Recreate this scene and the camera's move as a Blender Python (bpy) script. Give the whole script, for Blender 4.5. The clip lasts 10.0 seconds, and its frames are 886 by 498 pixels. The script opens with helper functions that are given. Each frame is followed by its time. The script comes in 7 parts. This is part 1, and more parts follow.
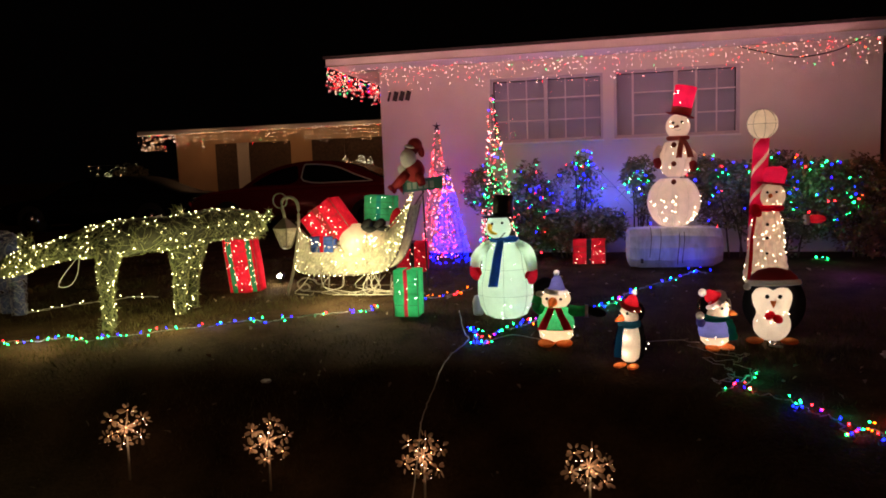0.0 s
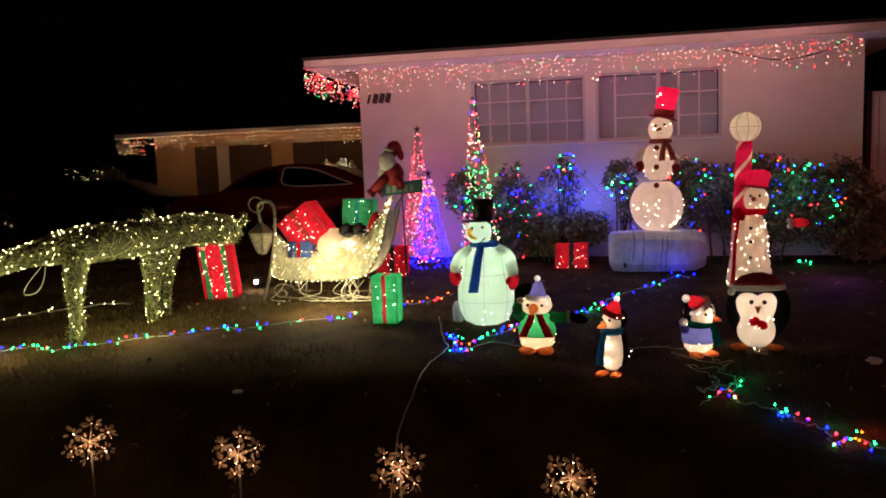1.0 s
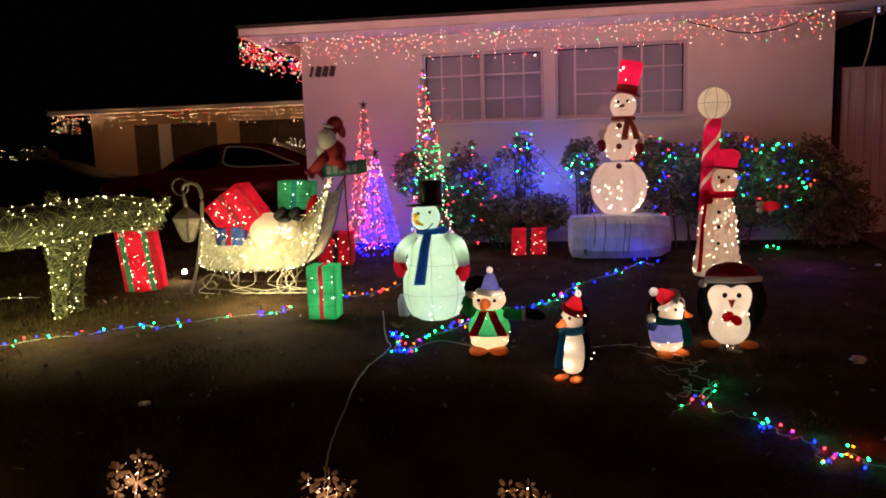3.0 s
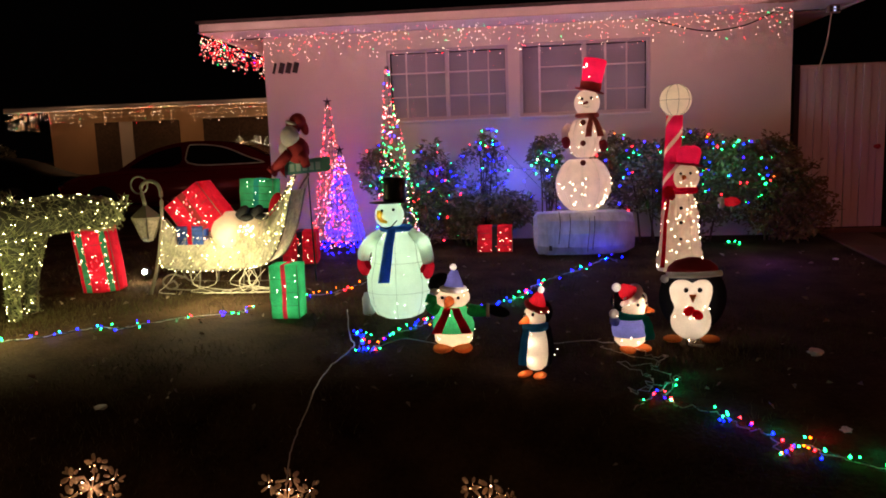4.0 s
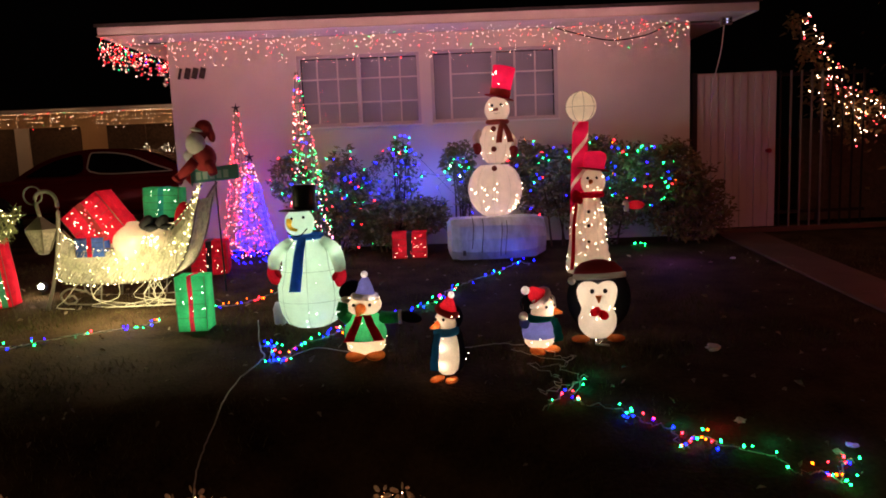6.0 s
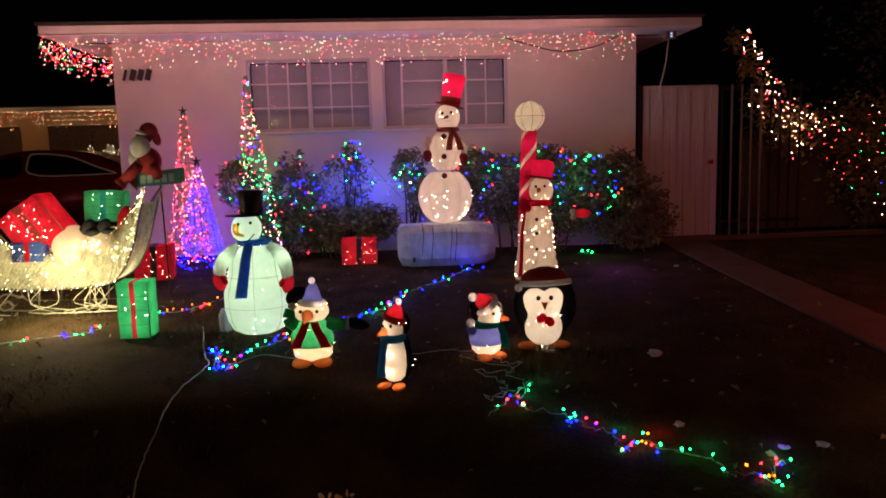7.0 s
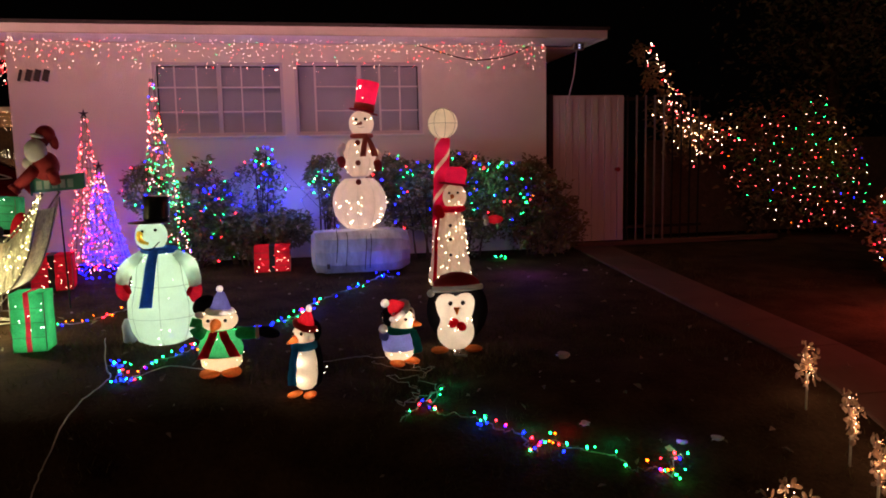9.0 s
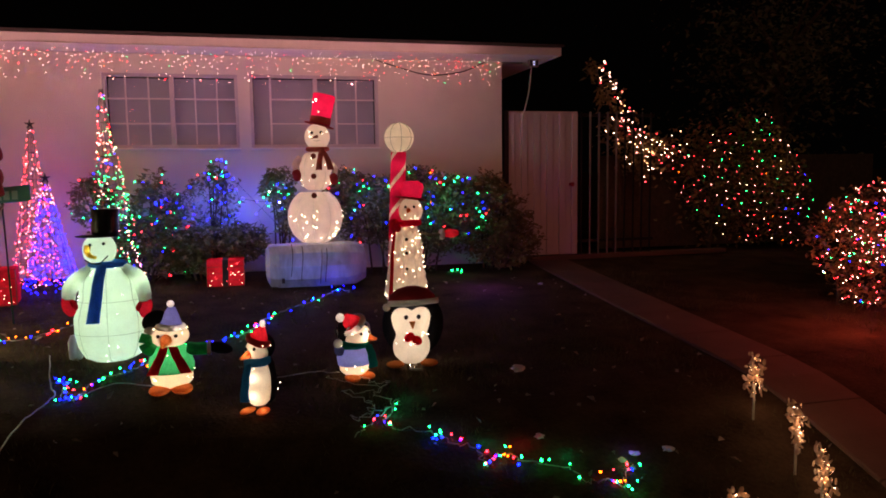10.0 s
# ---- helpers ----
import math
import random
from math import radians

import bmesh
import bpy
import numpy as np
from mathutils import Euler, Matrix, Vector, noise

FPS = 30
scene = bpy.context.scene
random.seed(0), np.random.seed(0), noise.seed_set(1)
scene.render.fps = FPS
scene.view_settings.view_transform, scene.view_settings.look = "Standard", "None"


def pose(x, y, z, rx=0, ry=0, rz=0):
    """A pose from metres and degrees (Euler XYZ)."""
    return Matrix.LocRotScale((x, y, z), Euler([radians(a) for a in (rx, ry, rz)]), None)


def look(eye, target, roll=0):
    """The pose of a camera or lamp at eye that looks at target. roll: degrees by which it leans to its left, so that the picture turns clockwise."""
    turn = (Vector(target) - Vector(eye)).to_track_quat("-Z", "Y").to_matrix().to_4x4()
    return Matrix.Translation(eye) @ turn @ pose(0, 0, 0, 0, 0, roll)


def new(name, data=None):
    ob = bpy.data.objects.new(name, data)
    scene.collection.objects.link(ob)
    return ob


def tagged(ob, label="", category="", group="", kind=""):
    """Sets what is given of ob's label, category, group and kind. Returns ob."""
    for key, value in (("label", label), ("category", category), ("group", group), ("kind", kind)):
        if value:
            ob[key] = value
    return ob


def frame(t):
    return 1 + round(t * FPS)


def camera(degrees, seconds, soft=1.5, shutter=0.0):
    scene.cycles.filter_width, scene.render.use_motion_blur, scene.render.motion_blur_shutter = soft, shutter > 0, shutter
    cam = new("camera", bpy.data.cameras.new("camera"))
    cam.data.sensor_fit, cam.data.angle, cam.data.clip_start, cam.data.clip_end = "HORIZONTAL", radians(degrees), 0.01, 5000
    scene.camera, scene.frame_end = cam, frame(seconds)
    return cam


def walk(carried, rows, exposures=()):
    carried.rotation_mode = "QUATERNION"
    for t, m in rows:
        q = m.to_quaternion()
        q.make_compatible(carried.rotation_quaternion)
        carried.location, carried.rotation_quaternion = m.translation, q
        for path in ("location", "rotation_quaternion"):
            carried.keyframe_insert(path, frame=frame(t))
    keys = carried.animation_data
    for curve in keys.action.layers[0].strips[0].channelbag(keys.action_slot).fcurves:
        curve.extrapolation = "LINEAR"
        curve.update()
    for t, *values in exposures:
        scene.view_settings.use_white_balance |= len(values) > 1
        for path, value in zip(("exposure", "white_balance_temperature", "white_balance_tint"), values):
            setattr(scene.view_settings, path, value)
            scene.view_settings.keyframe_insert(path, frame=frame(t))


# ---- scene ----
cam = camera(62.35, 10.0, soft=1.8)
# seconds, eye x y z, yaw, pitch, roll
PATH = [
    (0.0, -0.107, 0.655, 1.134, 12.48, -6.38, -2.08),
    (0.5, -0.126, 0.662, 1.130, 11.46, -6.09, -1.96),
    (1.0, -0.092, 0.802, 1.131, 11.26, -6.16, -2.09),
    (1.5, -0.112, 1.068, 1.114, 10.70, -6.74, -2.40),
    (2.0, -0.096, 1.180, 1.108, 9.85, -6.98, -2.16),
    (2.5, -0.091, 1.342, 1.109, 9.02, -7.41, -1.97),
    (4.0, -0.047, 1.443, 1.096, 5.79, -7.96, -2.05),
    (4.5, -0.029, 1.449, 1.098, 4.08, -7.99, -2.06),
    (5.0, -0.010, 1.453, 1.094, 2.78, -7.76, -2.07),
    (5.5, 0.004, 1.452, 1.093, 1.41, -7.74, -2.40),
    (7.0, 0.045, 1.424, 1.099, -4.22, -7.34, -1.53),
    (7.5, 0.058, 1.418, 1.093, -5.47, -7.03, -1.27),
    (8.0, 0.064, 1.421, 1.092, -7.27, -6.89, -1.15),
    (8.5, 0.077, 1.402, 1.100, -8.96, -6.97, -1.22),
    (9.0, 0.089, 1.397, 1.099, -10.58, -6.99, -1.16),
    (9.5, 0.100, 1.387, 1.101, -12.20, -6.79, -0.82),
    (10.0, 0.099, 1.388, 1.101, -13.95, -5.97, -0.78),
]
walk(cam, [(t, pose(x, y, z, 90 + pitch, 0, yaw) @ pose(0, 0, 0, 0, 0, roll)) for t, x, y, z, yaw, pitch, roll in PATH],
     exposures=[(0.0, 0.0), (10.0, 0.0)])

# ---- world: a night sky, nearly black, faintly warm from the town ----
world = bpy.data.worlds.new("night_sky")
scene.world = world
world.use_nodes = True
bg = world.node_tree.nodes["Background"]
bg.inputs[0].default_value = (0.6, 0.45, 0.4, 1)
bg.inputs[1].default_value = 0.0008
# weak, hazy sun lamp added behind the camera as front fill, no real moon
front_fill = bpy.data.lights.new("front_fill", "SUN")
front_fill.energy, front_fill.angle, front_fill.color = 0.085, radians(12), (1.0, 0.52, 0.32)
new("front_fill", front_fill).matrix_basis = look((-3, -9, 8), (0, 6, 0))

# ---- materials ----
def mat(name, col, rough=0.7, metal=0.0, var=0.25, scale=8.0, bump=0.15, fine=60.0, col2=None, stretch=(1, 1, 1), per_object=0.0, spec=0.5):
    m = bpy.data.materials.new(name)
    m.use_nodes = True
    nt = m.node_tree
    n, l = nt.nodes, nt.links
    b = n["Principled BSDF"]
    tc = n.new("ShaderNodeTexCoord")
    mp = n.new("ShaderNodeMapping")
    mp.inputs["Scale"].default_value = stretch
    l.new(tc.outputs["Object"], mp.inputs[0])
    big = n.new("ShaderNodeTexNoise")
    big.inputs["Scale"].default_value, big.inputs["Detail"].default_value = scale, 5
    small = n.new("ShaderNodeTexNoise")
    small.inputs["Scale"].default_value, small.inputs["Detail"].default_value = fine, 3
    l.new(mp.outputs[0], big.inputs[0]), l.new(mp.outputs[0], small.inputs[0])
    add = n.new("ShaderNodeMath")
    add.operation = "MULTIPLY_ADD"
    l.new(small.outputs[0], add.inputs[0])
    add.inputs[1].default_value = 0.4
    l.new(big.outputs[0], add.inputs[2])
    ramp = n.new("ShaderNodeMapRange")
    ramp.inputs[1].default_value, ramp.inputs[2].default_value = 0.45, 0.95
    l.new(add.outputs[0], ramp.inputs[0])
    mix = n.new("ShaderNodeMix")
    mix.data_type = "RGBA"
    c2 = col2 or tuple(min(1.0, c * (1 + var)) for c in col)
    mix.inputs[6].default_value = (*[c * (1 - var) for c in col], 1)
    mix.inputs[7].default_value = (*c2, 1)
    l.new(ramp.outputs[0], mix.inputs[0])
    out = mix.outputs[2]
    if per_object:
        info = n.new("ShaderNodeObjectInfo")
        hsv = n.new("ShaderNodeHueSaturation")
        rr = n.new("ShaderNodeMapRange")
        rr.inputs[3].default_value, rr.inputs[4].default_value = 1 - per_object, 1 + per_object
        l.new(info.outputs["Random"], rr.inputs[0]), l.new(rr.outputs[0], hsv.inputs["Value"]), l.new(out, hsv.inputs["Color"])
        out = hsv.outputs[0]
    l.new(out, b.inputs["Base Color"])
    b.inputs["Roughness"].default_value, b.inputs["Metallic"].default_value = rough, metal
    b.inputs["Specular IOR Level"].default_value = spec
    if bump:
        bp = n.new("ShaderNodeBump")
        bp.inputs["Strength"].default_value, bp.inputs["Distance"].default_value = bump, 0.01
        l.new(small.outputs[0], bp.inputs["Height"]), l.new(bp.outputs[0], b.inputs["Normal"])
    return m


def fabric(name, col, through_part=0.6, var=0.12, weave=130.0):
    """Thin cloth stretched on a wire frame: lets the light of the bulbs inside through."""
    m = bpy.data.materials.new(name)
    m.use_nodes = True
    n, l = m.node_tree.nodes, m.node_tree.links
    n.remove(n["Principled BSDF"])
    tc = n.new("ShaderNodeTexCoord")
    no = n.new("ShaderNodeTexNoise")
    no.inputs["Scale"].default_value, no.inputs["Detail"].default_value = 14, 6
    fi = n.new("ShaderNodeTexNoise")
    fi.inputs["Scale"].default_value = weave
    l.new(tc.outputs["Object"], no.inputs[0]), l.new(tc.outputs["Object"], fi.inputs[0])
    mix = n.new("ShaderNodeMix")
    mix.data_type = "RGBA"
    mix.inputs[6].default_value = (*[c * (1 - 2 * var) for c in col], 1)
    mix.inputs[7].default_value = (*[min(1, c * (1 + var)) for c in col], 1)
    ad = n.new("ShaderNodeMath")
    ad.operation = "ADD"
    l.new(no.outputs[0], ad.inputs[0]), l.new(fi.outputs[0], ad.inputs[1])
    rg = n.new("ShaderNodeMapRange")
    rg.inputs[1].default_value, rg.inputs[2].default_value = 0.6, 1.4
    l.new(ad.outputs[0], rg.inputs[0]), l.new(rg.outputs[0], mix.inputs[0])
    d, t, s = n.new("ShaderNodeBsdfDiffuse"), n.new("ShaderNodeBsdfTranslucent"), n.new("ShaderNodeMixShader")
    bp = n.new("ShaderNodeBump")
    bp.inputs["Strength"].default_value, bp.inputs["Distance"].default_value = 0.25, 0.004
    l.new(fi.outputs[0], bp.inputs["Height"])
    for sh in (d, t):
        l.new(mix.outputs[2], sh.inputs[0])
    l.new(bp.outputs[0], d.inputs["Normal"])
    s.inputs[0].default_value = through_part
    l.new(d.outputs[0], s.inputs[1]), l.new(t.outputs[0], s.inputs[2])
    l.new(s.outputs[0], n["Material Output"].inputs[0])
    return m


def lit(name, col, strength):
    m = bpy.data.materials.new(name)
    m.use_nodes = True
    n, l = m.node_tree.nodes, m.node_tree.links
    n.remove(n["Principled BSDF"])
    e = n.new("ShaderNodeEmission")
    e.inputs[0].default_value, e.inputs[1].default_value = (*col, 1), strength
    l.new(e.outputs[0], n["Material Output"].inputs[0])
    return m


def glassy(name, col, rough, ior=1.45):
    m = bpy.data.materials.new(name)
    m.use_nodes = True
    b = m.node_tree.nodes["Principled BSDF"]
    b.inputs["Base Color"].default_value, b.inputs["Roughness"].default_value = (*col, 1), rough
    b.inputs["Transmission Weight"].default_value, b.inputs["IOR"].default_value = 1.0, ior
    return m


STUCCO = mat("stucco", (0.70, 0.65, 0.57), 0.9, var=0.05, scale=2.2, bump=0.5, fine=90)
STUCCO_TAN = mat("tan_stucco", (0.55, 0.36, 0.2), 0.9, var=0.08, scale=1.5, bump=0.4, fine=70)
WHITE_PAINT = mat("white_paint", (0.72, 0.70, 0.68), 0.55, var=0.07, scale=5, bump=0.08)
ROOF = mat("roof_felt", (0.05, 0.045, 0.045), 0.95, var=0.3, scale=12, bump=0.5, fine=150)
MUNTIN_PAINT = mat("muntin_paint", (0.66, 0.61, 0.63), 0.5, var=0.08, bump=0.03)
SEAM_GREY = mat("pale_seam", (0.3, 0.34, 0.3), 0.8, bump=0.1)
FRAME_GREY = mat("window_frame_paint", (0.52, 0.48, 0.49), 0.4, var=0.06, bump=0.03)
BLIND = mat("blind_slats", (0.4, 0.4, 0.48), 0.6, var=0.08, scale=3, bump=0.05)
GLASS = glassy("window_glass", (0.9, 0.92, 0.95), 0.02)
ROOM_SHADE = mat("room_shade", (0.03, 0.03, 0.035), 0.9, bump=0)
SOIL = mat("lawn_soil", (0.062, 0.031, 0.016), 0.95, var=0.65, scale=3.2, bump=1.0, fine=38, col2=(0.088, 0.054, 0.027), spec=0.08)
BLADE = mat("grass_blade", (0.08, 0.09, 0.028), 0.7, var=0.4, scale=3, bump=0.0, col2=(0.14, 0.105, 0.045), spec=0.15)
CONCRETE = mat("walk_concrete", (0.13, 0.066, 0.044), 0.85, var=0.2, scale=3, bump=0.3, fine=80)
LEAF = mat("shrub_leaf", (0.17, 0.175, 0.085), 0.5, var=0.4, scale=9, bump=0.0, col2=(0.27, 0.24, 0.13))
LEAF_DRY = mat("vine_leaf", (0.2, 0.13, 0.05), 0.55, var=0.45, scale=6, bump=0.0, col2=(0.3, 0.2, 0.08))
BARK = mat("bark", (0.09, 0.06, 0.04), 0.9, var=0.3, scale=20, bump=0.5)
DEAD_LEAF = mat("fallen_leaf", (0.26, 0.2, 0.14), 0.8, var=0.4, scale=20, bump=0.1)
GATE_PAINT = mat("gate_paint", (0.56, 0.51, 0.5), 0.6, var=0.1, scale=2.5, bump=0.1, stretch=(1, 1, 0.3))
BLACK_IRON = mat("black_iron", (0.012, 0.012, 0.013), 0.5, metal=0.4, bump=0.05)
RED_PAINT = mat("red_car_paint", (0.16, 0.01, 0.015), 0.25, metal=0.2, var=0.06, scale=1, bump=0.0)
BLACK_PAINT = mat("black_car_paint", (0.006, 0.006, 0.007), 0.55, var=0.06, scale=1, bump=0.0, spec=0.05)
CAR_GLASS = mat("car_glass", (0.008, 0.008, 0.01), 0.06, var=0.02, bump=0.0)
RUBBER = mat("rubber", (0.012, 0.012, 0.012), 0.8, bump=0.2)
CHROME = mat("chrome", (0.6, 0.58, 0.56), 0.2, metal=1.0, var=0.05, bump=0)
WIRE_W = mat("white_cord", (0.55, 0.52, 0.45), 0.5, var=0.1, bump=0)
WIRE_G = mat("green_cord", (0.02, 0.05, 0.025), 0.5, var=0.1, bump=0)
WIRE_FRAME = mat("wire_frame", (0.24, 0.21, 0.16), 0.45, metal=0.6, var=0.15, bump=0)
RATTAN = mat("woven_white_strand", (0.62, 0.58, 0.44), 0.6, var=0.2, scale=15, bump=0.3)
MOSS = mat("deer_mesh_strand", (0.33, 0.35, 0.15), 0.65, var=0.35, scale=9, bump=0.3)
BLACK_FELT = mat("black_felt", (0.012, 0.012, 0.014), 0.75, var=0.2, bump=0.2)
BLACK_SATIN = mat("black_satin", (0.012, 0.014, 0.014), 0.3, var=0.2, bump=0.1)
ORANGE = fabric("orange_cloth", (0.78, 0.27, 0.08), 0.4)
GOLD = fabric("gold_cloth", (0.85, 0.6, 0.1), 0.7)
SCARF_RED = fabric("dull_red_ribbon", (0.55, 0.16, 0.13), 0.45)
LANTERN_WEAVE = mat("lantern_weave", (0.3, 0.26, 0.19), 0.7, var=0.5, scale=40, bump=0.6)
GREY_IRON = mat("grey_iron", (0.22, 0.2, 0.19), 0.55, metal=0.3, var=0.15, bump=0.05)
FABRIC_WEAVE = fabric("pale_weave", (0.8, 0.77, 0.56), 0.6, var=0.3, weave=60)
RED_FELT = mat("red_felt", (0.65, 0.04, 0.04), 0.85, var=0.15, bump=0.3)
DARK_RED = mat("dark_red_felt", (0.32, 0.02, 0.025), 0.85, var=0.15, bump=0.3)
MAROON = mat("maroon_felt", (0.25, 0.05, 0.04), 0.85, var=0.15, bump=0.3)
BLUE_FELT = fabric("blue_knit", (0.1, 0.3, 0.85), 0.45, var=0.2)
WHITE_FUR = fabric("white_plush", (0.85, 0.82, 0.78), 0.35, weave=220)
CLOTH_COOL = fabric("cool_white_cloth", (0.82, 0.90, 0.80), 0.6, var=0.05)
CLOTH_WARM = fabric("warm_white_cloth", (0.86, 0.72, 0.62), 0.6, var=0.07)
CLOTH_CREAM = fabric("cream_cloth", (0.9, 0.80, 0.66), 0.6, var=0.08)
CLOTH_RED = fabric("red_cloth", (0.82, 0.03, 0.065), 0.6, var=0.2)
CLOTH_PINKRED = fabric("rose_red_cloth", (0.82, 0.02, 0.12), 0.6)
CLOTH_GREEN = fabric("green_cloth", (0.075, 0.52, 0.22), 0.6, var=0.2)
CLOTH_TEAL = fabric("teal_cloth", (0.03, 0.32, 0.25), 0.5)
CLOTH_BLUE = fabric("blue_cloth", (0.10, 0.2, 0.65), 0.5)
CLOTH_LILAC = fabric("lilac_cloth", (0.3, 0.3, 0.72), 0.5)
CLOTH_BLACK = fabric("black_cloth", (0.02, 0.02, 0.025), 0.2)
CLOTH_NAVY = fabric("blue_scarf_cloth", (0.06, 0.3, 0.55), 0.45)
STONE_WRAP = mat("pale_blue_wrap", (0.52, 0.53, 0.66), 0.6, var=0.35, scale=5, bump=0.35, fine=24, stretch=(1.6, 1, 0.5))
DARK_SEAM = mat("dark_seam", (0.05, 0.04, 0.05), 0.8, bump=0.1)
SIGN_GREEN = mat("sign_green", (0.09, 0.27, 0.22), 0.5, var=0.1, bump=0.05)
SIGN_PALE = mat("sign_lettering", (0.36, 0.5, 0.46), 0.5, var=0.05, bump=0)
CLEAR = fabric("frosted_acrylic", (0.86, 0.6, 0.43), 0.55, var=0.3)
BLACK_SIGN = mat("black_number_paint", (0.02, 0.015, 0.015), 0.5, bump=0)

B_RED = lit("red_bulb", (1, 0.008, 0.014), 42)
B_PINK = lit("pink_bulb", (1, 0.04, 0.05), 22)
B_WARM = lit("warm_white_bulb", (1, 0.45, 0.18), 13)
B_WHITE = lit("white_bulb", (1, 0.6, 0.4), 22)
B_CREAM = lit("cream_bulb", (1, 0.86, 0.38), 30)
B_DIM = lit("dim_cream_bulb", (1, 0.9, 0.4), 6)
B_GREEN = lit("green_bulb", (0.008, 1, 0.16), 26)
B_ROSE = lit("rose_white_bulb", (1, 0.36, 0.3), 17)
B_METER = lit("socket_light", (0.6, 0.6, 1), 1.2)
B_BLUE = lit("blue_bulb", (0.001, 0.003, 1), 62)
B_AMBER = lit("amber_bulb", (1, 0.12, 0.003), 16)
B_PURPLE = lit("purple_bulb", (0.008, 0.001, 1), 44)
B_COOL = lit("cool_white_bulb", (0.8, 1, 0.75), 14)
B_FIG = lit("figure_bulb", (1, 0.8, 0.5), 16)
MULTI = [(B_RED, 2.4), (B_GREEN, 5), (B_BLUE, 4.5), (B_AMBER, 1.2), (B_PURPLE, 0.7)]


# ---- building helpers ----
def ground_z(y):
    d = y - 10
    t = min(1.0, max(0.0, (5.7 - y) / 2.2))
    return 0.0 if d > 0 else 0.0526 * d + 0.0006 * d * d - 0.33 * t * t * (3 - 2 * t)


def ease(t):
    t = min(1.0, max(0.0, t))
    return t * t * (3 - 2 * t)


def land_z(x, y):
    """The lawn, with the steeper bank on the drive side."""
    return ground_z(y) - 0.008 * max(-12.0, min(12.0, x)) - 0.38 * ease((5.35 - y) / 0.75) * ease((0.75 - x) / 0.8)


def thing(name, x, y, z=None, rz=0.0, label="", category="", group="", kind=""):
    ob = new(name)
    ob.empty_display_size = 0.1
    ob.matrix_basis = pose(x, y, land_z(x, y) if z is None else z, 0, 0, rz)
    return tagged(ob, label, category, group, kind)


def part(name, bm, material, parent, label="", smooth=True):
    me = bpy.data.meshes.new(name)
    if isinstance(bm, bmesh.types.BMesh):
        bmesh.ops.recalc_face_normals(bm, faces=bm.faces)
        bm.to_mesh(me)
        bm.free()
    else:
        me.from_pydata(bm[0], [], bm[1])
    for m in material if isinstance(material, (list, tuple)) else [material]:
        me.materials.append(m)
    if smooth:
        me.shade_smooth()
    ob = new(name, me)
    if parent:
        ob.parent = parent
    if label:
        ob["label"] = label
    return ob


def single(name, bm, material, label, category, kind="", group="", smooth=False):
    return tagged(part(name, bm, material, None, "", smooth), label, category, group, kind)


def box(bm, c, s, rot=(0, 0, 0), bev=0.0):
    m = pose(*c, *rot) @ Matrix.Diagonal((*s, 1))
    made = bmesh.ops.create_cube(bm, size=1, matrix=m)
    if bev:
        edges = list({e for v in made["verts"] for e in v.link_edges})
        bmesh.ops.bevel(bm, geom=edges, offset=bev, segments=2, affect="EDGES", profile=0.6)
    return bm


def ell(bm, c, r, rot=(0, 0, 0), u=18, v=12):
    r = r if isinstance(r, (tuple, list)) else (r, r, r)
    bmesh.ops.create_uvsphere(bm, u_segments=u, v_segments=v, radius=1, matrix=pose(*c, *rot) @ Matrix.Diagonal((*r, 1)))
    return bm


def rod(bm, a, b, r0, r1=None, seg=10):
    a, b = Vector(a), Vector(b)
    d = b - a
    m = Matrix.Translation((a + b) / 2) @ d.to_track_quat("Z", "Y").to_matrix().to_4x4()
    bmesh.ops.create_cone(bm, cap_ends=True, segments=seg, radius1=r0, radius2=r0 if r1 is None else r1, depth=d.length, matrix=m)
    return bm


def tube(bm, pts, r, seg=6, taper=1.0):
    pts = [Vector(p) for p in pts]
    rings = []
    for i, p in enumerate(pts):
        d = (pts[min(i + 1, len(pts) - 1)] - pts[max(i - 1, 0)]).normalized()
        q = d.to_track_quat("Z", "Y").to_matrix()
        rr = r * (1 + (taper - 1) * i / max(1, len(pts) - 1))
        rings.append([bm.verts.new(p + q @ Vector((rr * math.cos(a), rr * math.sin(a), 0))) for a in (2 * math.pi * k / seg for k in range(seg))])
    for a, b in zip(rings, rings[1:]):
        for k in range(seg):
            bm.faces.new((a[k], a[(k + 1) % seg], b[(k + 1) % seg], b[k]))
    bm.faces.new(rings[0][::-1]), bm.faces.new(rings[-1])
    return bm


def lathe(bm, profile, seg=28, c=(0, 0, 0), flat=1.0, rot=(0, 0, 0), lobes=0, depth=0.0):
    m = pose(*c, *rot)
    rings = []
    for r, z in profile:
        ring = []
        for k in range(seg):
            a = 2 * math.pi * k / seg
            rr = r * (1 - depth * abs(math.cos(a * lobes / 2)) ** 8 if lobes else 1)
            ring.append(bm.verts.new(m @ Vector((rr * math.cos(a), rr * flat * math.sin(a), z))))
        rings.append(ring)
    for a, b in zip(rings, rings[1:]):
        for k in range(seg):
            bm.faces.new((a[k], a[(k + 1) % seg], b[(k + 1) % seg], b[k]))
    bm.faces.new(rings[0][::-1]), bm.faces.new(rings[-1])
    return bm


def smooth_line(pts, n=8):
    """Points on a smooth curve through pts (Catmull-Rom)."""
    pts = [Vector(p) for p in pts]
    ext = [pts[0] * 2 - pts[1]] + pts + [pts[-1] * 2 - pts[-2]]
    out = []
    for a, b, c, d in zip(ext, ext[1:], ext[2:], ext[3:]):
        for i in range(n):
            t = i / n
            out.append(0.5 * (2 * b + (c - a) * t + (2 * a - 5 * b + 4 * c - d) * t * t + (3 * b - a - 3 * c + d) * t ** 3))
    return out + [pts[-1]]


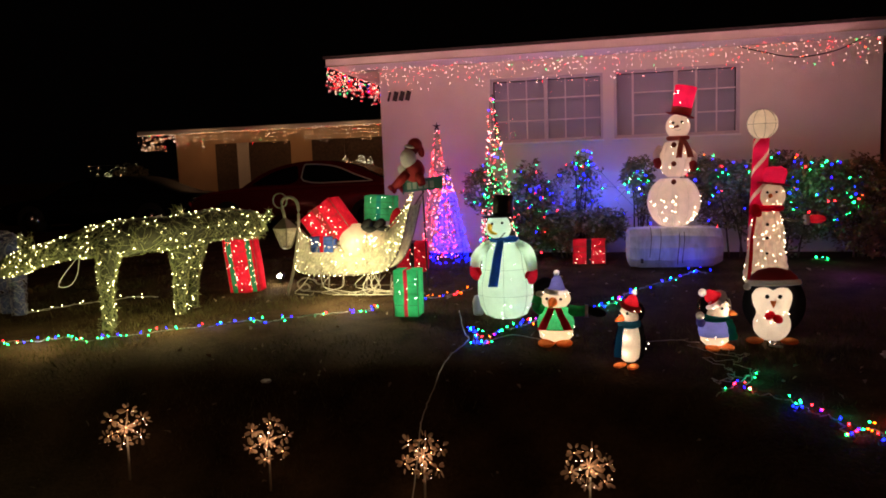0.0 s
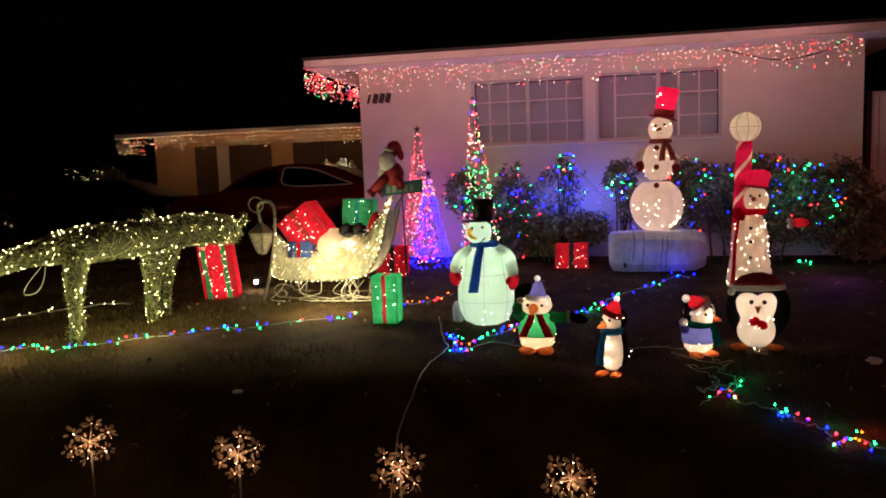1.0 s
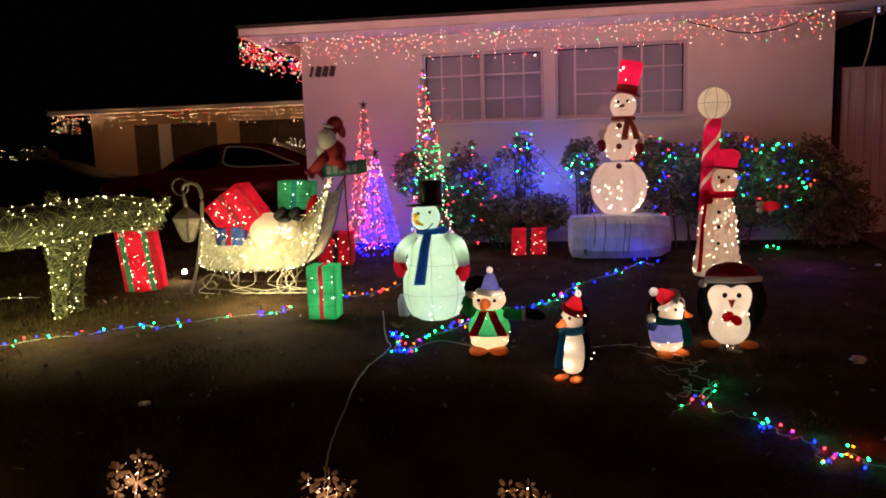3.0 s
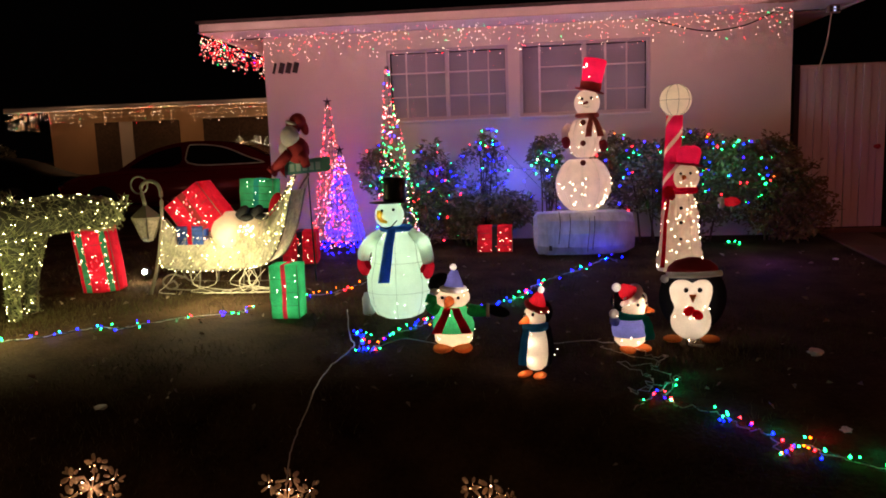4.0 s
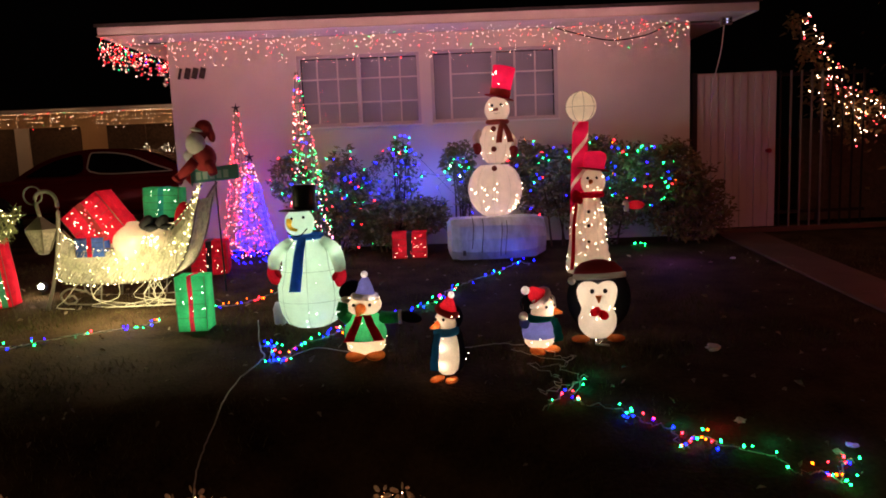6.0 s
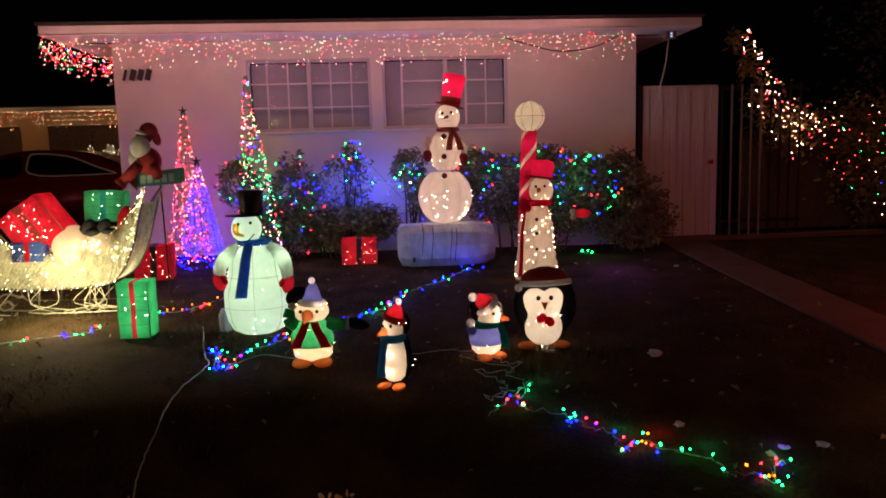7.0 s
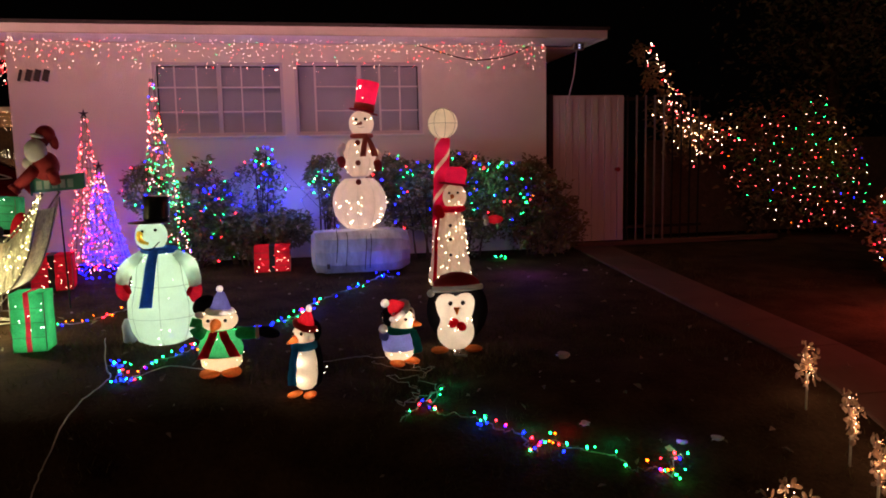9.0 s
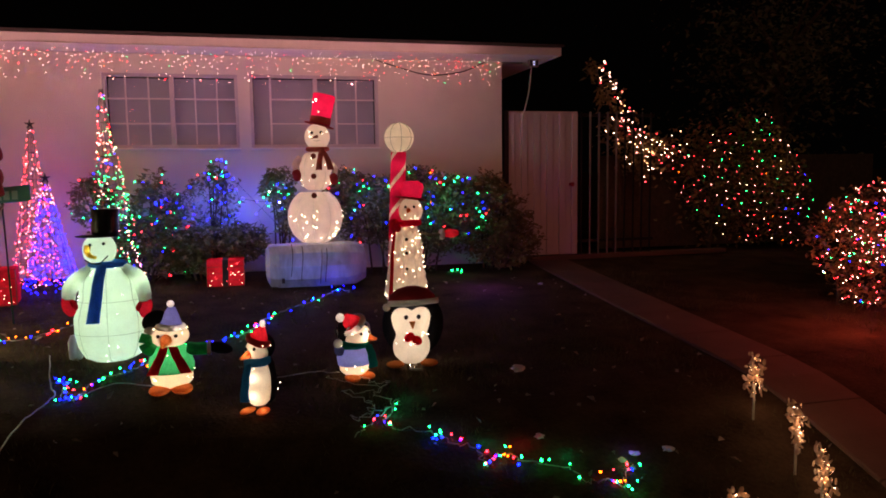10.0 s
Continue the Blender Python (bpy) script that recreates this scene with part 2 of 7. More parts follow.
OCT_V = [(1, 0, 0), (-1, 0, 0), (0, 1, 0), (0, -1, 0), (0, 0, 1.5), (0, 0, -1.2)]
OCT_F = [(0, 2, 4), (2, 1, 4), (1, 3, 4), (3, 0, 4), (2, 0, 5), (1, 2, 5), (3, 1, 5), (0, 3, 5)]


def bulbs(parent, pts, palette, r=0.009, rng=None, name="lit_points"):
    """Small lit bulbs at pts, in colours drawn from palette [(material, weight)], as one part."""
    rng = rng or random.Random(5)
    mats, weights = [p[0] for p in palette], [p[1] for p in palette]
    verts, faces, idx = [], [], []
    for p in pts:
        s, o = 0.72 * r * rng.uniform(0.7, 1.2), len(verts)
        e = Euler((rng.uniform(-1.2, 1.2), rng.uniform(-1.2, 1.2), 0)).to_matrix()
        verts += [Vector(p[:3]) + e @ (Vector(v) * s) for v in OCT_V]
        faces += [tuple(o + i for i in f) for f in OCT_F]
        k = p[3] if len(p) > 3 else rng.choices(range(len(mats)), weights)[0]
        idx += [k] * 8
    me = bpy.data.meshes.new(name)
    me.from_pydata([tuple(v) for v in verts], [], faces)
    for m in mats:
        me.materials.append(m)
    me.polygons.foreach_set("material_index", idx)
    me.shade_smooth()
    ob = new(name, me)
    ob.parent = parent
    ob["kind"] = "stuff"
    return ob


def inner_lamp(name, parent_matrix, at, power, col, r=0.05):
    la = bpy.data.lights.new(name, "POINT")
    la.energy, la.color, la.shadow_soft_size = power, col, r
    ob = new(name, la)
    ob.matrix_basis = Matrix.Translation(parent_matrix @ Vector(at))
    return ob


def leaves(pts, rng, size=0.035, droop=0.3):
    """Many small folded leaves at pts."""
    verts, faces = [], []
    for p in pts:
        s = size * rng.uniform(0.6, 1.3)
        e = Euler((rng.uniform(-0.9, 0.9), rng.uniform(-0.9, 0.9), rng.uniform(0, 6.28))).to_matrix()
        o = len(verts)
        for v in ((0, 0, 0), (0.35, 0.28, 0.12), (1, 0, -droop * 0.3), (0.35, -0.28, 0.12)):
            verts.append(tuple(Vector(p) + e @ (Vector(v) * s)))
        faces += [(o, o + 1, o + 2), (o, o + 2, o + 3)]
    return verts, faces


def ribbon(pts, w, thick=0.006, sway=0.0):
    """A soft flat strip of cloth along pts, w wide along x."""
    line = smooth_line(pts, 5)
    bm = bmesh.new()
    rings = []
    for i, p in enumerate(line):
        f = i / (len(line) - 1)
        ww = w * (0.85 + 0.3 * f) / 2
        o = Vector((sway * math.sin(f * 9), 0, 0))
        c = 0.004 * math.sin(f * 14)
        rings.append([bm.verts.new(p + o + Vector(v)) for v in ((-ww, -thick + c, 0), (0, -thick * 1.6 + c, 0), (ww, -thick + c, 0), (ww, thick + c, 0), (0, thick * 0.6 + c, 0), (-ww, thick + c, 0))])
    for a, b in zip(rings, rings[1:]):
        for k in range(6):
            bm.faces.new((a[k], a[(k + 1) % 6], b[(k + 1) % 6], b[k]))
    bm.faces.new(rings[0][::-1]), bm.faces.new(rings[-1])
    return bm


# ---- ground ----
def build_ground():
    rng = random.Random(3)
    xs = [-400, -120, -40, -20, -14] + [-10 + 0.25 * i for i in range(81)] + [14, 20, 40, 120, 400]
    ys = [-400, -100, -30, -8, -3] + [-1 + 0.25 * i for i in range(61)] + [17, 22, 30, 60, 150, 400]
    verts, faces = [], []
    for y in ys:
        for x in xs:
            yy = max(y, -3)
            z = land_z(x, yy)
            if -10 <= x <= 10 and -1 <= y <= 9.6:
                z += (0.03 if abs(x - 3.5) > 0.6 else 0.002) * (noise.noise(Vector((x * 1.1, y * 1.1, 0))) + 0.5 * noise.noise(Vector((x * 3.1, y * 3.1, 4))))
            verts.append((x, y, z))
    w = len(xs)
    for j in range(len(ys) - 1):
        for i in range(w - 1):
            faces.append((j * w + i, j * w + i + 1, (j + 1) * w + i + 1, (j + 1) * w + i))
    single("ground", (verts, faces), SOIL, "dark patchy front lawn of bare soil and thin grass", "ground", "structure", smooth=True)
    # thin grass
    verts, faces = [], []
    n = 0
    while n < 62000:
        x, y = rng.uniform(-6.5, 5.5), rng.uniform(1.9, 9.6)
        d = noise.noise(Vector((x * 0.7, y * 0.7, 9))) + 0.5 * noise.noise(Vector((x * 2.3, y * 2.3, 2))) + (0.4 if x < -1 else 0.0)
        if 3.15 < x < 3.85:
            continue
        if rng.random() > (0.25 + d) * (1.0 if y > 5.6 else 0.55):
            continue
        h, a, o = rng.uniform(0.012, 0.046), rng.uniform(0, 6.28), len(verts)
        z = land_z(x, y) - 0.012
        lx, ly = rng.uniform(-0.03, 0.03), rng.uniform(-0.03, 0.03)
        wx, wy = 0.0028 * math.cos(a), 0.0028 * math.sin(a)
        verts += [(x - wx, y - wy, z), (x + wx, y + wy, z), (x + lx, y + ly, z + h + 0.012)]
        faces.append((o, o + 1, o + 2))
        n += 1
    single("grass", (verts, faces), BLADE, "short sparse yellow-green lawn grass", "grass", "stuff")
    verts, faces = [], []
    for _ in range(1100):
        x, y = rng.uniform(-5.5, 3.4), rng.uniform(2.3, 9.4)
        s = rng.uniform(0.006, 0.016)
        o = len(verts)
        e = Euler((rng.uniform(0, 3), rng.uniform(0, 3), rng.uniform(0, 3))).to_matrix()
        for v in ((1, 0, 0), (-1, 0.2, 0), (0, 1, 0.1), (0.1, -1, 0), (0, 0, 0.8), (0, 0.1, -0.7)):
            q = e @ (Vector(v) * s)
            verts.append((x + q.x, y + q.y, land_z(x, y) + q.z * 0.35))
        faces += [tuple(o + i for i in f) for f in ((0, 2, 4), (2, 1, 4), (1, 3, 4), (3, 0, 4), (2, 0, 5), (1, 2, 5), (3, 1, 5), (0, 3, 5))]
    single("soil_clods", (verts, faces), SOIL, "small crumbs of dry soil over the lawn", "soil", "stuff")
    pts = [(x, y, land_z(x, y) + 0.012) for x, y in ((rng.uniform(-4, 3.5), rng.uniform(2.2, 9)) for _ in range(420))]
    single("fallen_leaves", leaves(pts, rng, 0.05), DEAD_LEAF, "dry curled leaves scattered over the lawn", "leaves", "stuff")
    # walk beside the lawn
    bm = bmesh.new()
    y = 1.6
    while y < 9.9:
        e = min(y + 0.69, 9.95)
        vs = []
        for yy in (y + 0.006, (y + e) / 2, e - 0.006):
            cx = 3.42 + 0.035 * (yy - 5.0)
            vs += [[bm.verts.new((cx + dx, yy, land_z(cx, yy) + dz)) for dx, dz in ((-0.26, -0.06), (-0.26, 0.012), (-0.245, 0.02), (0.245, 0.02), (0.26, 0.012), (0.26, -0.06))]]
        for p, q in zip(vs, vs[1:]):
            for k in range(5):
                bm.faces.new((p[k], p[k + 1], q[k + 1], q[k]))
        bm.faces.new(vs[0][::-1]), bm.faces.new(vs[-1])
        y = e
    bmesh.ops.recalc_face_normals(bm, faces=bm.faces)
    single("pavement", bm, CONCRETE, "narrow brownish concrete walk beside the lawn", "path", "structure")


build_ground()
# crumpled paper scraps on the lawn
def scrap(x, y, s, seed):
    rng = random.Random(seed)
    bm = bmesh.new()
    bmesh.ops.create_icosphere(bm, subdivisions=2, radius=s)
    for v in bm.verts:
        v.co *= rng.uniform(0.6, 1.25)
        v.co.z *= 0.35
    ob = single("paper_scrap", bm, WHITE_PAINT, "small crumpled pale scrap lying on the lawn", "litter", group="scraps on the lawn")
    ob.matrix_basis = pose(x, y, land_z(x, y) + s * 0.3, 0, 0, seed * 40)


for i, (x, y, s) in enumerate([(1.72, 5.9, 0.055), (2.17, 4.78, 0.035), (1.97, 4.78, 0.028), (-2.4, 5.2, 0.035), (1.52, 5.0, 0.03), (2.95, 8.6, 0.03)]):
    scrap(x, y, s, i + 1)

# ---- house ----
XL, XR, WT = -2.94, 3.0, 2.42
WIN = [(-1.497, -0.098, 1.408, 2.214), (0.032, 1.484, 1.408, 2.224)]


def build_house():
    bm = bmesh.new()
    def seg(x0, x1, z0, z1, y0=10.0, y1=10.18):
        box(bm, ((x0 + x1) / 2, (y0 + y1) / 2, (z0 + z1) / 2), (x1 - x0, y1 - y0, z1 - z0))
    a, b = WIN
    seg(XL, a[0], -0.3, WT), seg(a[1], b[0], -0.3, WT), seg(b[1], XR, -0.3, WT)
    for w in WIN:
        seg(w[0], w[1], -0.3, w[2]), seg(w[0], w[1], w[3], WT)
    single("wall_north", bm, STUCCO, "pale stucco front wall of a single-storey house", "wall", "structure")
    bm = bmesh.new()
    box(bm, (XL + 0.09, 14.2, 1.1), (0.18, 8.04, 2.7))
    single("wall_west", bm, STUCCO, "pale stucco side wall", "wall", "structure")
    bm = bmesh.new()
    box(bm, (XR - 0.09, 14.2, 1.1), (0.18, 8.04, 2.7))
    single("wall_east", bm, STUCCO, "pale stucco side wall", "wall", "structure")
    # roof
    bm = bmesh.new()
    rise = 0.11
    for y0, y1 in ((9.36, 18.2),):
        v = [bm.verts.new(p) for p in ((-3.46, y0, 2.507), (3.54, y0, 2.507), (3.54, y1, 2.507 + rise * 9), (-3.46, y1, 2.507 + rise * 9))]
        u = [bm.verts.new(p.co + Vector((0, 0, 0.03))) for p in v]
        bm.faces.new(v), bm.faces.new(u[::-1])
        for i in range(4):
            bm.faces.new((v[i], u[i], u[(i + 1) % 4], v[(i + 1) % 4]))
    single("roof", bm, ROOF, "low dark felt roof with a wide overhang", "roof", "structure")
    bm = bmesh.new()
    box(bm, (0.04, 9.41, 2.461), (6.96, 0.035, 0.09), bev=0.004)
    box(bm, (-3.425, 13.6, 2.461), (0.035, 8.34, 0.09))
    box(bm, (3.505, 13.6, 2.461), (0.035, 8.34, 0.09))
    single("trim", bm, WHITE_PAINT, "white painted fascia boards under the roof edge", "fascia", "structure")
    bm = bmesh.new()
    box(bm, (0.04, 9.715, 2.432), (6.88, 0.57, 0.02))
    box(bm, (-3.17, 14.2, 2.432), (0.45, 8.0, 0.02)), box(bm, (3.25, 14.2, 2.432), (0.48, 8.0, 0.02))
    single("ceiling", bm, WHITE_PAINT, "white painted soffit boards", "soffit", "structure")
    # windows
    for k, (x0, x1, z0, z1) in enumerate(WIN):
        win = thing(f"window_{k + 1}", (x0 + x1) / 2, 10.05, z0, label="sliding white-framed window with a grid and closed blinds", category="window", kind="structure")
        W, H = x1 - x0, z1 - z0
        bm = bmesh.new()
        t = 0.035
        box(bm, (0, 0, t / 2), (W, 0.08, t), bev=0.004), box(bm, (0, 0, H - t / 2), (W, 0.08, t), bev=0.004)
        for sx in (-1, 1):
            box(bm, (sx * (W / 2 - t / 2), 0, H / 2), (t, 0.08, H - 2 * t), bev=0.004)
        box(bm, (0, 0, H / 2), (0.045, 0.07, H - 2 * t), bev=0.004)
        part("window_frame", bm, FRAME_GREY, win, smooth=False)
        for side in (-1, 1):
            cx = side * (W / 4 - 0.002)
            bm = bmesh.new()
            for i in (1, 2):
                box(bm, (cx - W / 4 + W / 2 * i / 3 + 0.01 * side, 0.0, H / 2), (0.014, 0.022, H - 0.08))
                box(bm, (cx, 0.0025, H * i / 3), (W / 2 - 0.06, 0.02, 0.014))
            if k == 1 and side == -1:
                bm.free()
                bm = bmesh.new()
                box(bm, (cx - 0.14, 0, H / 2), (0.022, 0.022, H - 0.08))
                for i in (1, 2):
                    box(bm, (cx + 0.1, 0.0025, H * i / 3), (0.46, 0.02, 0.012))
            if k == 1 and side == 1:
                bm.free()
                bm = bmesh.new()
                box(bm, (cx - 0.125, 0, H / 2), (0.022, 0.022, H - 0.08)), box(bm, (cx + 0.11, 0, H / 2), (0.014, 0.022, H - 0.08))
                for i in (1, 2):
                    box(bm, (cx + 0.1, 0.0025, H * i / 3), (0.44, 0.02, 0.014))
            part("muntin", bm, MUNTIN_PAINT, win, smooth=False)
            bm = bmesh.new()
            box(bm, (cx, 0.018, H / 2), (W / 2 - 0.05, 0.005, H - 0.07))
            g = part("pane", bm, GLASS, win, smooth=False)
            g.visible_shadow = False
        bm = bmesh.new()
        n = 44
        for i in range(n):
            box(bm, (0, 0.085, 0.05 + (H - 0.1) * i / (n - 1)), (W - 0.08, 0.024, 0.0025), (62, 0, 0))
        part("blind", bm, BLIND, win, "closed pale horizontal blinds", smooth=False)
        bm = bmesh.new()
        box(bm, (0, -0.055, -0.012), (W + 0.02, 0.05, 0.02), bev=0.004)
        part("window_sill", bm, WHITE_PAINT, win, smooth=False)
        # near-black sheet behind the blinds puts the unlit room's shade into colour
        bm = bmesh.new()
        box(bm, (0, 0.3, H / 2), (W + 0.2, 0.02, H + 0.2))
        part("shade_sheet", bm, ROOM_SHADE, win, "near-black sheet that stands in for the room's shade", smooth=False)
    # house number as plain bars
    num = thing("house_number", -2.69, 9.985, 2.003, label="black painted numerals shown as bars on the wall", category="house number")
    for i in range(4):
        bm = bmesh.new()
        box(bm, (-0.125 + i * 0.085, 0, 0.065), (0.03 if i == 0 else 0.062, 0.012, 0.125), (0, 16, 0), bev=0.004)
        part("bar", bm, BLACK_SIGN, num, smooth=False)
    # slack cable on the wall
    bm = bmesh.new()
    tube(bm, smooth_line([(1.46, 9.975, 2.41), (1.62, 9.975, 2.36), (2.07, 9.975, 2.25), (2.48, 9.975, 2.29), (2.78, 9.975, 2.41)]), 0.0055)
    single("wall_cable", bm, BLACK_FELT, "slack dark cable hanging in a curve on the stucco wall", "cable", smooth=True)
    fl = thing("eave_socket", 3.3, 9.72, 2.33, label="small grey outlet box under the eave with a hanging cord", category="outlet")
    bm = bmesh.new()
    box(bm, (0, 0, 0.04), (0.12, 0.06, 0.08), bev=0.008)
    part("body", bm, GREY_IRON, fl, smooth=False)
    for i in range(6):
        bm = bmesh.new()
        box(bm, (-0.035 + 0.035 * (i % 3), -0.033, 0.025 + 0.03 * (i // 3)), (0.018, 0.008, 0.016))
        part("socket", bm, B_METER if i in (1, 4) else BLACK_FELT, fl, smooth=False)
    bm = bmesh.new()
    tube(bm, smooth_line([(-0.02, 0, 0), (-0.05, 0.02, -0.3), (-0.1, 0.1, -0.6)]), 0.006)
    part("cord", bm, WIRE_W, fl)


build_house()


def build_gate():
    g = thing("side_gate", 3.56, 10.06, 0.0, label="closed pale ribbed side gate beside the house", category="gate")
    for i in range(11):
        bm = bmesh.new()
        box(bm, (-0.42 + i * 0.0845, 0.0 + 0.012 * (i % 2), 0.93), (0.082, 0.03, 1.78), bev=0.008)
        part("board", bm, GATE_PAINT, g, smooth=False)
    bm = bmesh.new()
    box(bm, (0, 0.045, 1.82), (0.95, 0.04, 0.045))
    part("top_rail", bm, GATE_PAINT, g, smooth=False)
    bm = bmesh.new()
    box(bm, (0, 0.045, 0.3), (0.95, 0.04, 0.08))
    part("bottom_rail", bm, GATE_PAINT, g, smooth=False)
    bm = bmesh.new()
    rod(bm, (0.37, -0.06, 0.93), (0.37, 0.0, 0.93), 0.02), ell(bm, (0.37, -0.07, 0.93), 0.028)
    part("knob", bm, DARK_RED, g)
    bm = bmesh.new()
    box(bm, (-0.49, 0.0, 0.92), (0.055, 0.07, 1.86))
    part("post", bm, BLACK_IRON, g, smooth=False)
    f = thing("iron_fence", 4.02, 10.06, 0.0, label="black upright iron bar fence beside the gate", category="fence")
    for i in range(9):
        bm = bmesh.new()
        box(bm, (0.06 + i * 0.122, 0, 0.92), (0.02, 0.02, 1.84), bev=0.003)
        part("bar", bm, GREY_IRON if 0 < i < 5 else BLACK_IRON, f, smooth=False)
    for z in (0.2, 1.8):
        bm = bmesh.new()
        box(bm, (0.55, 0.03, z), (1.1, 0.02, 0.04))
        part("rail", bm, BLACK_IRON, f, smooth=False)
    bm = bmesh.new()
    box(bm, (4.6, 10.1, 0.0), (3.2, 0.14, 0.06), bev=0.01)
    single("kerb", bm, CONCRETE, "low concrete strip under the gate", "kerb", "structure")


build_gate()


def build_garage():
    gx0, gx1, gy = -11.2, -2.95, 18.4
    bm = bmesh.new()
    box(bm, ((gx0 + gx1) / 2, gy + 0.1, 1.1), (gx1 - gx0, 0.2, 2.4))
    single("garage_wall", bm, STUCCO_TAN, "tan stucco wall of the garage wing", "wall", "structure")
    bm = bmesh.new()
    box(bm, ((gx0 + gx1) / 2 - 0.2, gy + 1.2, 2.42), (gx1 - gx0 + 1.0, 3.6, 0.1), (4, 0, 0))
    single("garage_roof", bm, ROOF, "low dark roof of the garage wing", "roof", "structure")
    bm = bmesh.new()
    box(bm, ((gx0 + gx1) / 2 - 0.2, gy - 0.62, 2.27), (gx1 - gx0 + 1.0, 0.04, 0.1))
    single("garage_trim", bm, WHITE_PAINT, "white fascia of the garage wing", "fascia", "structure")
    for i, (x, w, z0, h) in enumerate([(-9.0, 2.1, 0.05, 1.9), (-6.4, 1.9, 0.05, 1.9)]):
        d = thing(f"garage_opening_{i + 1}", x, gy - 0.02, z0, label="dark closed garage door with a pale frame", category="door", kind="structure")
        bm = bmesh.new()
        box(bm, (0, 0, h / 2), (w, 0.05, h))
        part("leaf", bm, BARK, d, smooth=False)
        bm = bmesh.new()
        box(bm, (-w * 0.12, -0.04, h / 2), (0.32, 0.04, h))
        part("panel", bm, STUCCO if i == 0 else BARK, d, smooth=False)
        for k in range(3):
            bm = bmesh.new()
            box(bm, (0, -0.03, h * (k + 0.7) / 3.4), (w, 0.02, 0.03))
            part("rail", bm, BARK, d, smooth=False)
    rng = random.Random(21)
    ic = thing("icicle_lights", -7.2, gy - 0.66, 2.24, label="warm white icicle lights along the garage eave", category="string lights", group="icicle strings")
    pts, bm = [], bmesh.new()
    rod(bm, (-4.4, 0, 0), (4.2, 0, 0), 0.008, seg=5)
    x = -4.4
    while x < 4.2:
        n = rng.choice([1, 2, 3, 4, 5, 3])
        for k in range(n):
            pts.append((x + rng.uniform(-0.02, 0.02), rng.uniform(-0.02, 0.02), -0.03 - k * 0.085 + rng.uniform(-0.02, 0.02)))
        x += rng.uniform(0.04, 0.085)
    pts += [(-4.4 - rng.uniform(-0.3, 0.35), rng.uniform(0, 0.6), rng.uniform(-0.45, 0)) for _ in range(60)]
    part("wire", bm, WIRE_W, ic)
    bulbs(ic, pts, [(B_WARM, 6), (B_WHITE, 2), (B_RED, 0.35), (B_GREEN, 0.15)], 0.007, rng)


build_garage()


def car(x, y, rz, paint, label, L=4.5, H=1.42):
    c = thing("car", x, y, 0.0, rz, label=label, category="car")
    k = H / 1.42
    bm = bmesh.new()
    prof = [(-2.25, 0.45), (-2.2, 0.72), (-1.9, 0.86), (-1.0, 0.95), (0.9, 0.98), (1.7, 0.98), (2.15, 0.92), (2.25, 0.6), (2.2, 0.3), (-2.2, 0.28)]
    left = [bm.verts.new((px * L / 4.5, -0.86, pz * k)) for px, pz in prof]
    right = [bm.verts.new((px * L / 4.5, 0.86, pz * k)) for px, pz in prof]
    bm.faces.new(left), bm.faces.new(right[::-1])
    for i in range(len(prof)):
        j = (i + 1) % len(prof)
        bm.faces.new((left[i], right[i], right[j], left[j]))
    bmesh.ops.recalc_face_normals(bm, faces=bm.faces)
    bmesh.ops.bevel(bm, geom=list(bm.edges), offset=0.07, segments=3, affect="EDGES")
    part("body", bm, paint, c)
    cab = smooth_line([(-1.15, 0, 0.93), (-0.6, 0, 1.26), (0.1, 0, 1.42), (0.8, 0, 1.36), (1.35, 0, 1.12), (1.75, 0, 0.96)], 5)
    bm = bmesh.new()
    a = [bm.verts.new((p.x * L / 4.5, -0.78 + 0.28 * max(0, p.z - 0.93), p.z * k)) for p in cab]
    b = [bm.verts.new((p.x * L / 4.5, 0.78 - 0.28 * max(0, p.z - 0.93), p.z * k)) for p in cab]
    for i in range(len(cab) - 1):
        bm.faces.new((a[i], b[i], b[i + 1], a[i + 1]))
    bm.faces.new(a), bm.faces.new(b[::-1])
    part("roof", bm, paint, c)
    for s, rear in ((-1, True), (-1, False), (1, True), (1, False)):
        inner = [(p.x * 0.84 + 0.04, s * (0.795 - 0.28 * max(0, p.z * 0.9 + 0.09 - 0.93)), (0.985 + (p.z - 0.93) * 0.76) * k) for p in cab]
        split = 0.05
        inner = [p for p in inner if (p[0] > split) == rear]
        edge = inner[0] if rear else inner[-1]
        corner = (edge[0] + (-0.04 if rear else 0.04), s * 0.79, 0.985 * k)
        inner = [corner] + inner if rear else inner + [corner]
        for _ in range(2):
            inner = [tuple(a[i] * (1 - f) + b[i] * f for i in range(3)) for a, b in zip(inner, inner[1:] + inner[:1]) for f in (0.2, 0.8)]
        bm = bmesh.new()
        bm.faces.new([bm.verts.new((p[0] * L / 4.5, p[1], p[2])) for p in inner])
        ret = bmesh.ops.extrude_face_region(bm, geom=list(bm.faces))
        for v in ret["geom"]:
            if isinstance(v, bmesh.types.BMVert):
                v.co.y -= s * 0.012
        part("window", bm, CAR_GLASS, c, smooth=False)
        if rear and paint == RED_PAINT:
            # white paint on the chrome trim stands in for its bright reflections
            bm = bmesh.new()
            tube(bm, [(p[0] * L / 4.5, p[1] + s * 0.004, p[2]) for p in inner + inner[:1]], 0.011)
            part("window_trim", bm, WHITE_PAINT, c, "window trim, white paint in place of chrome shine")
        for wx in (1.4,) if rear else (-1.4,):
            bm = bmesh.new()
            rod(bm, (wx * L / 4.5, s * 0.68, 0.32), (wx * L / 4.5, s * 0.88, 0.32), 0.32, seg=24)
            w = part("wheel", bm, RUBBER, c)
            bm = bmesh.new()
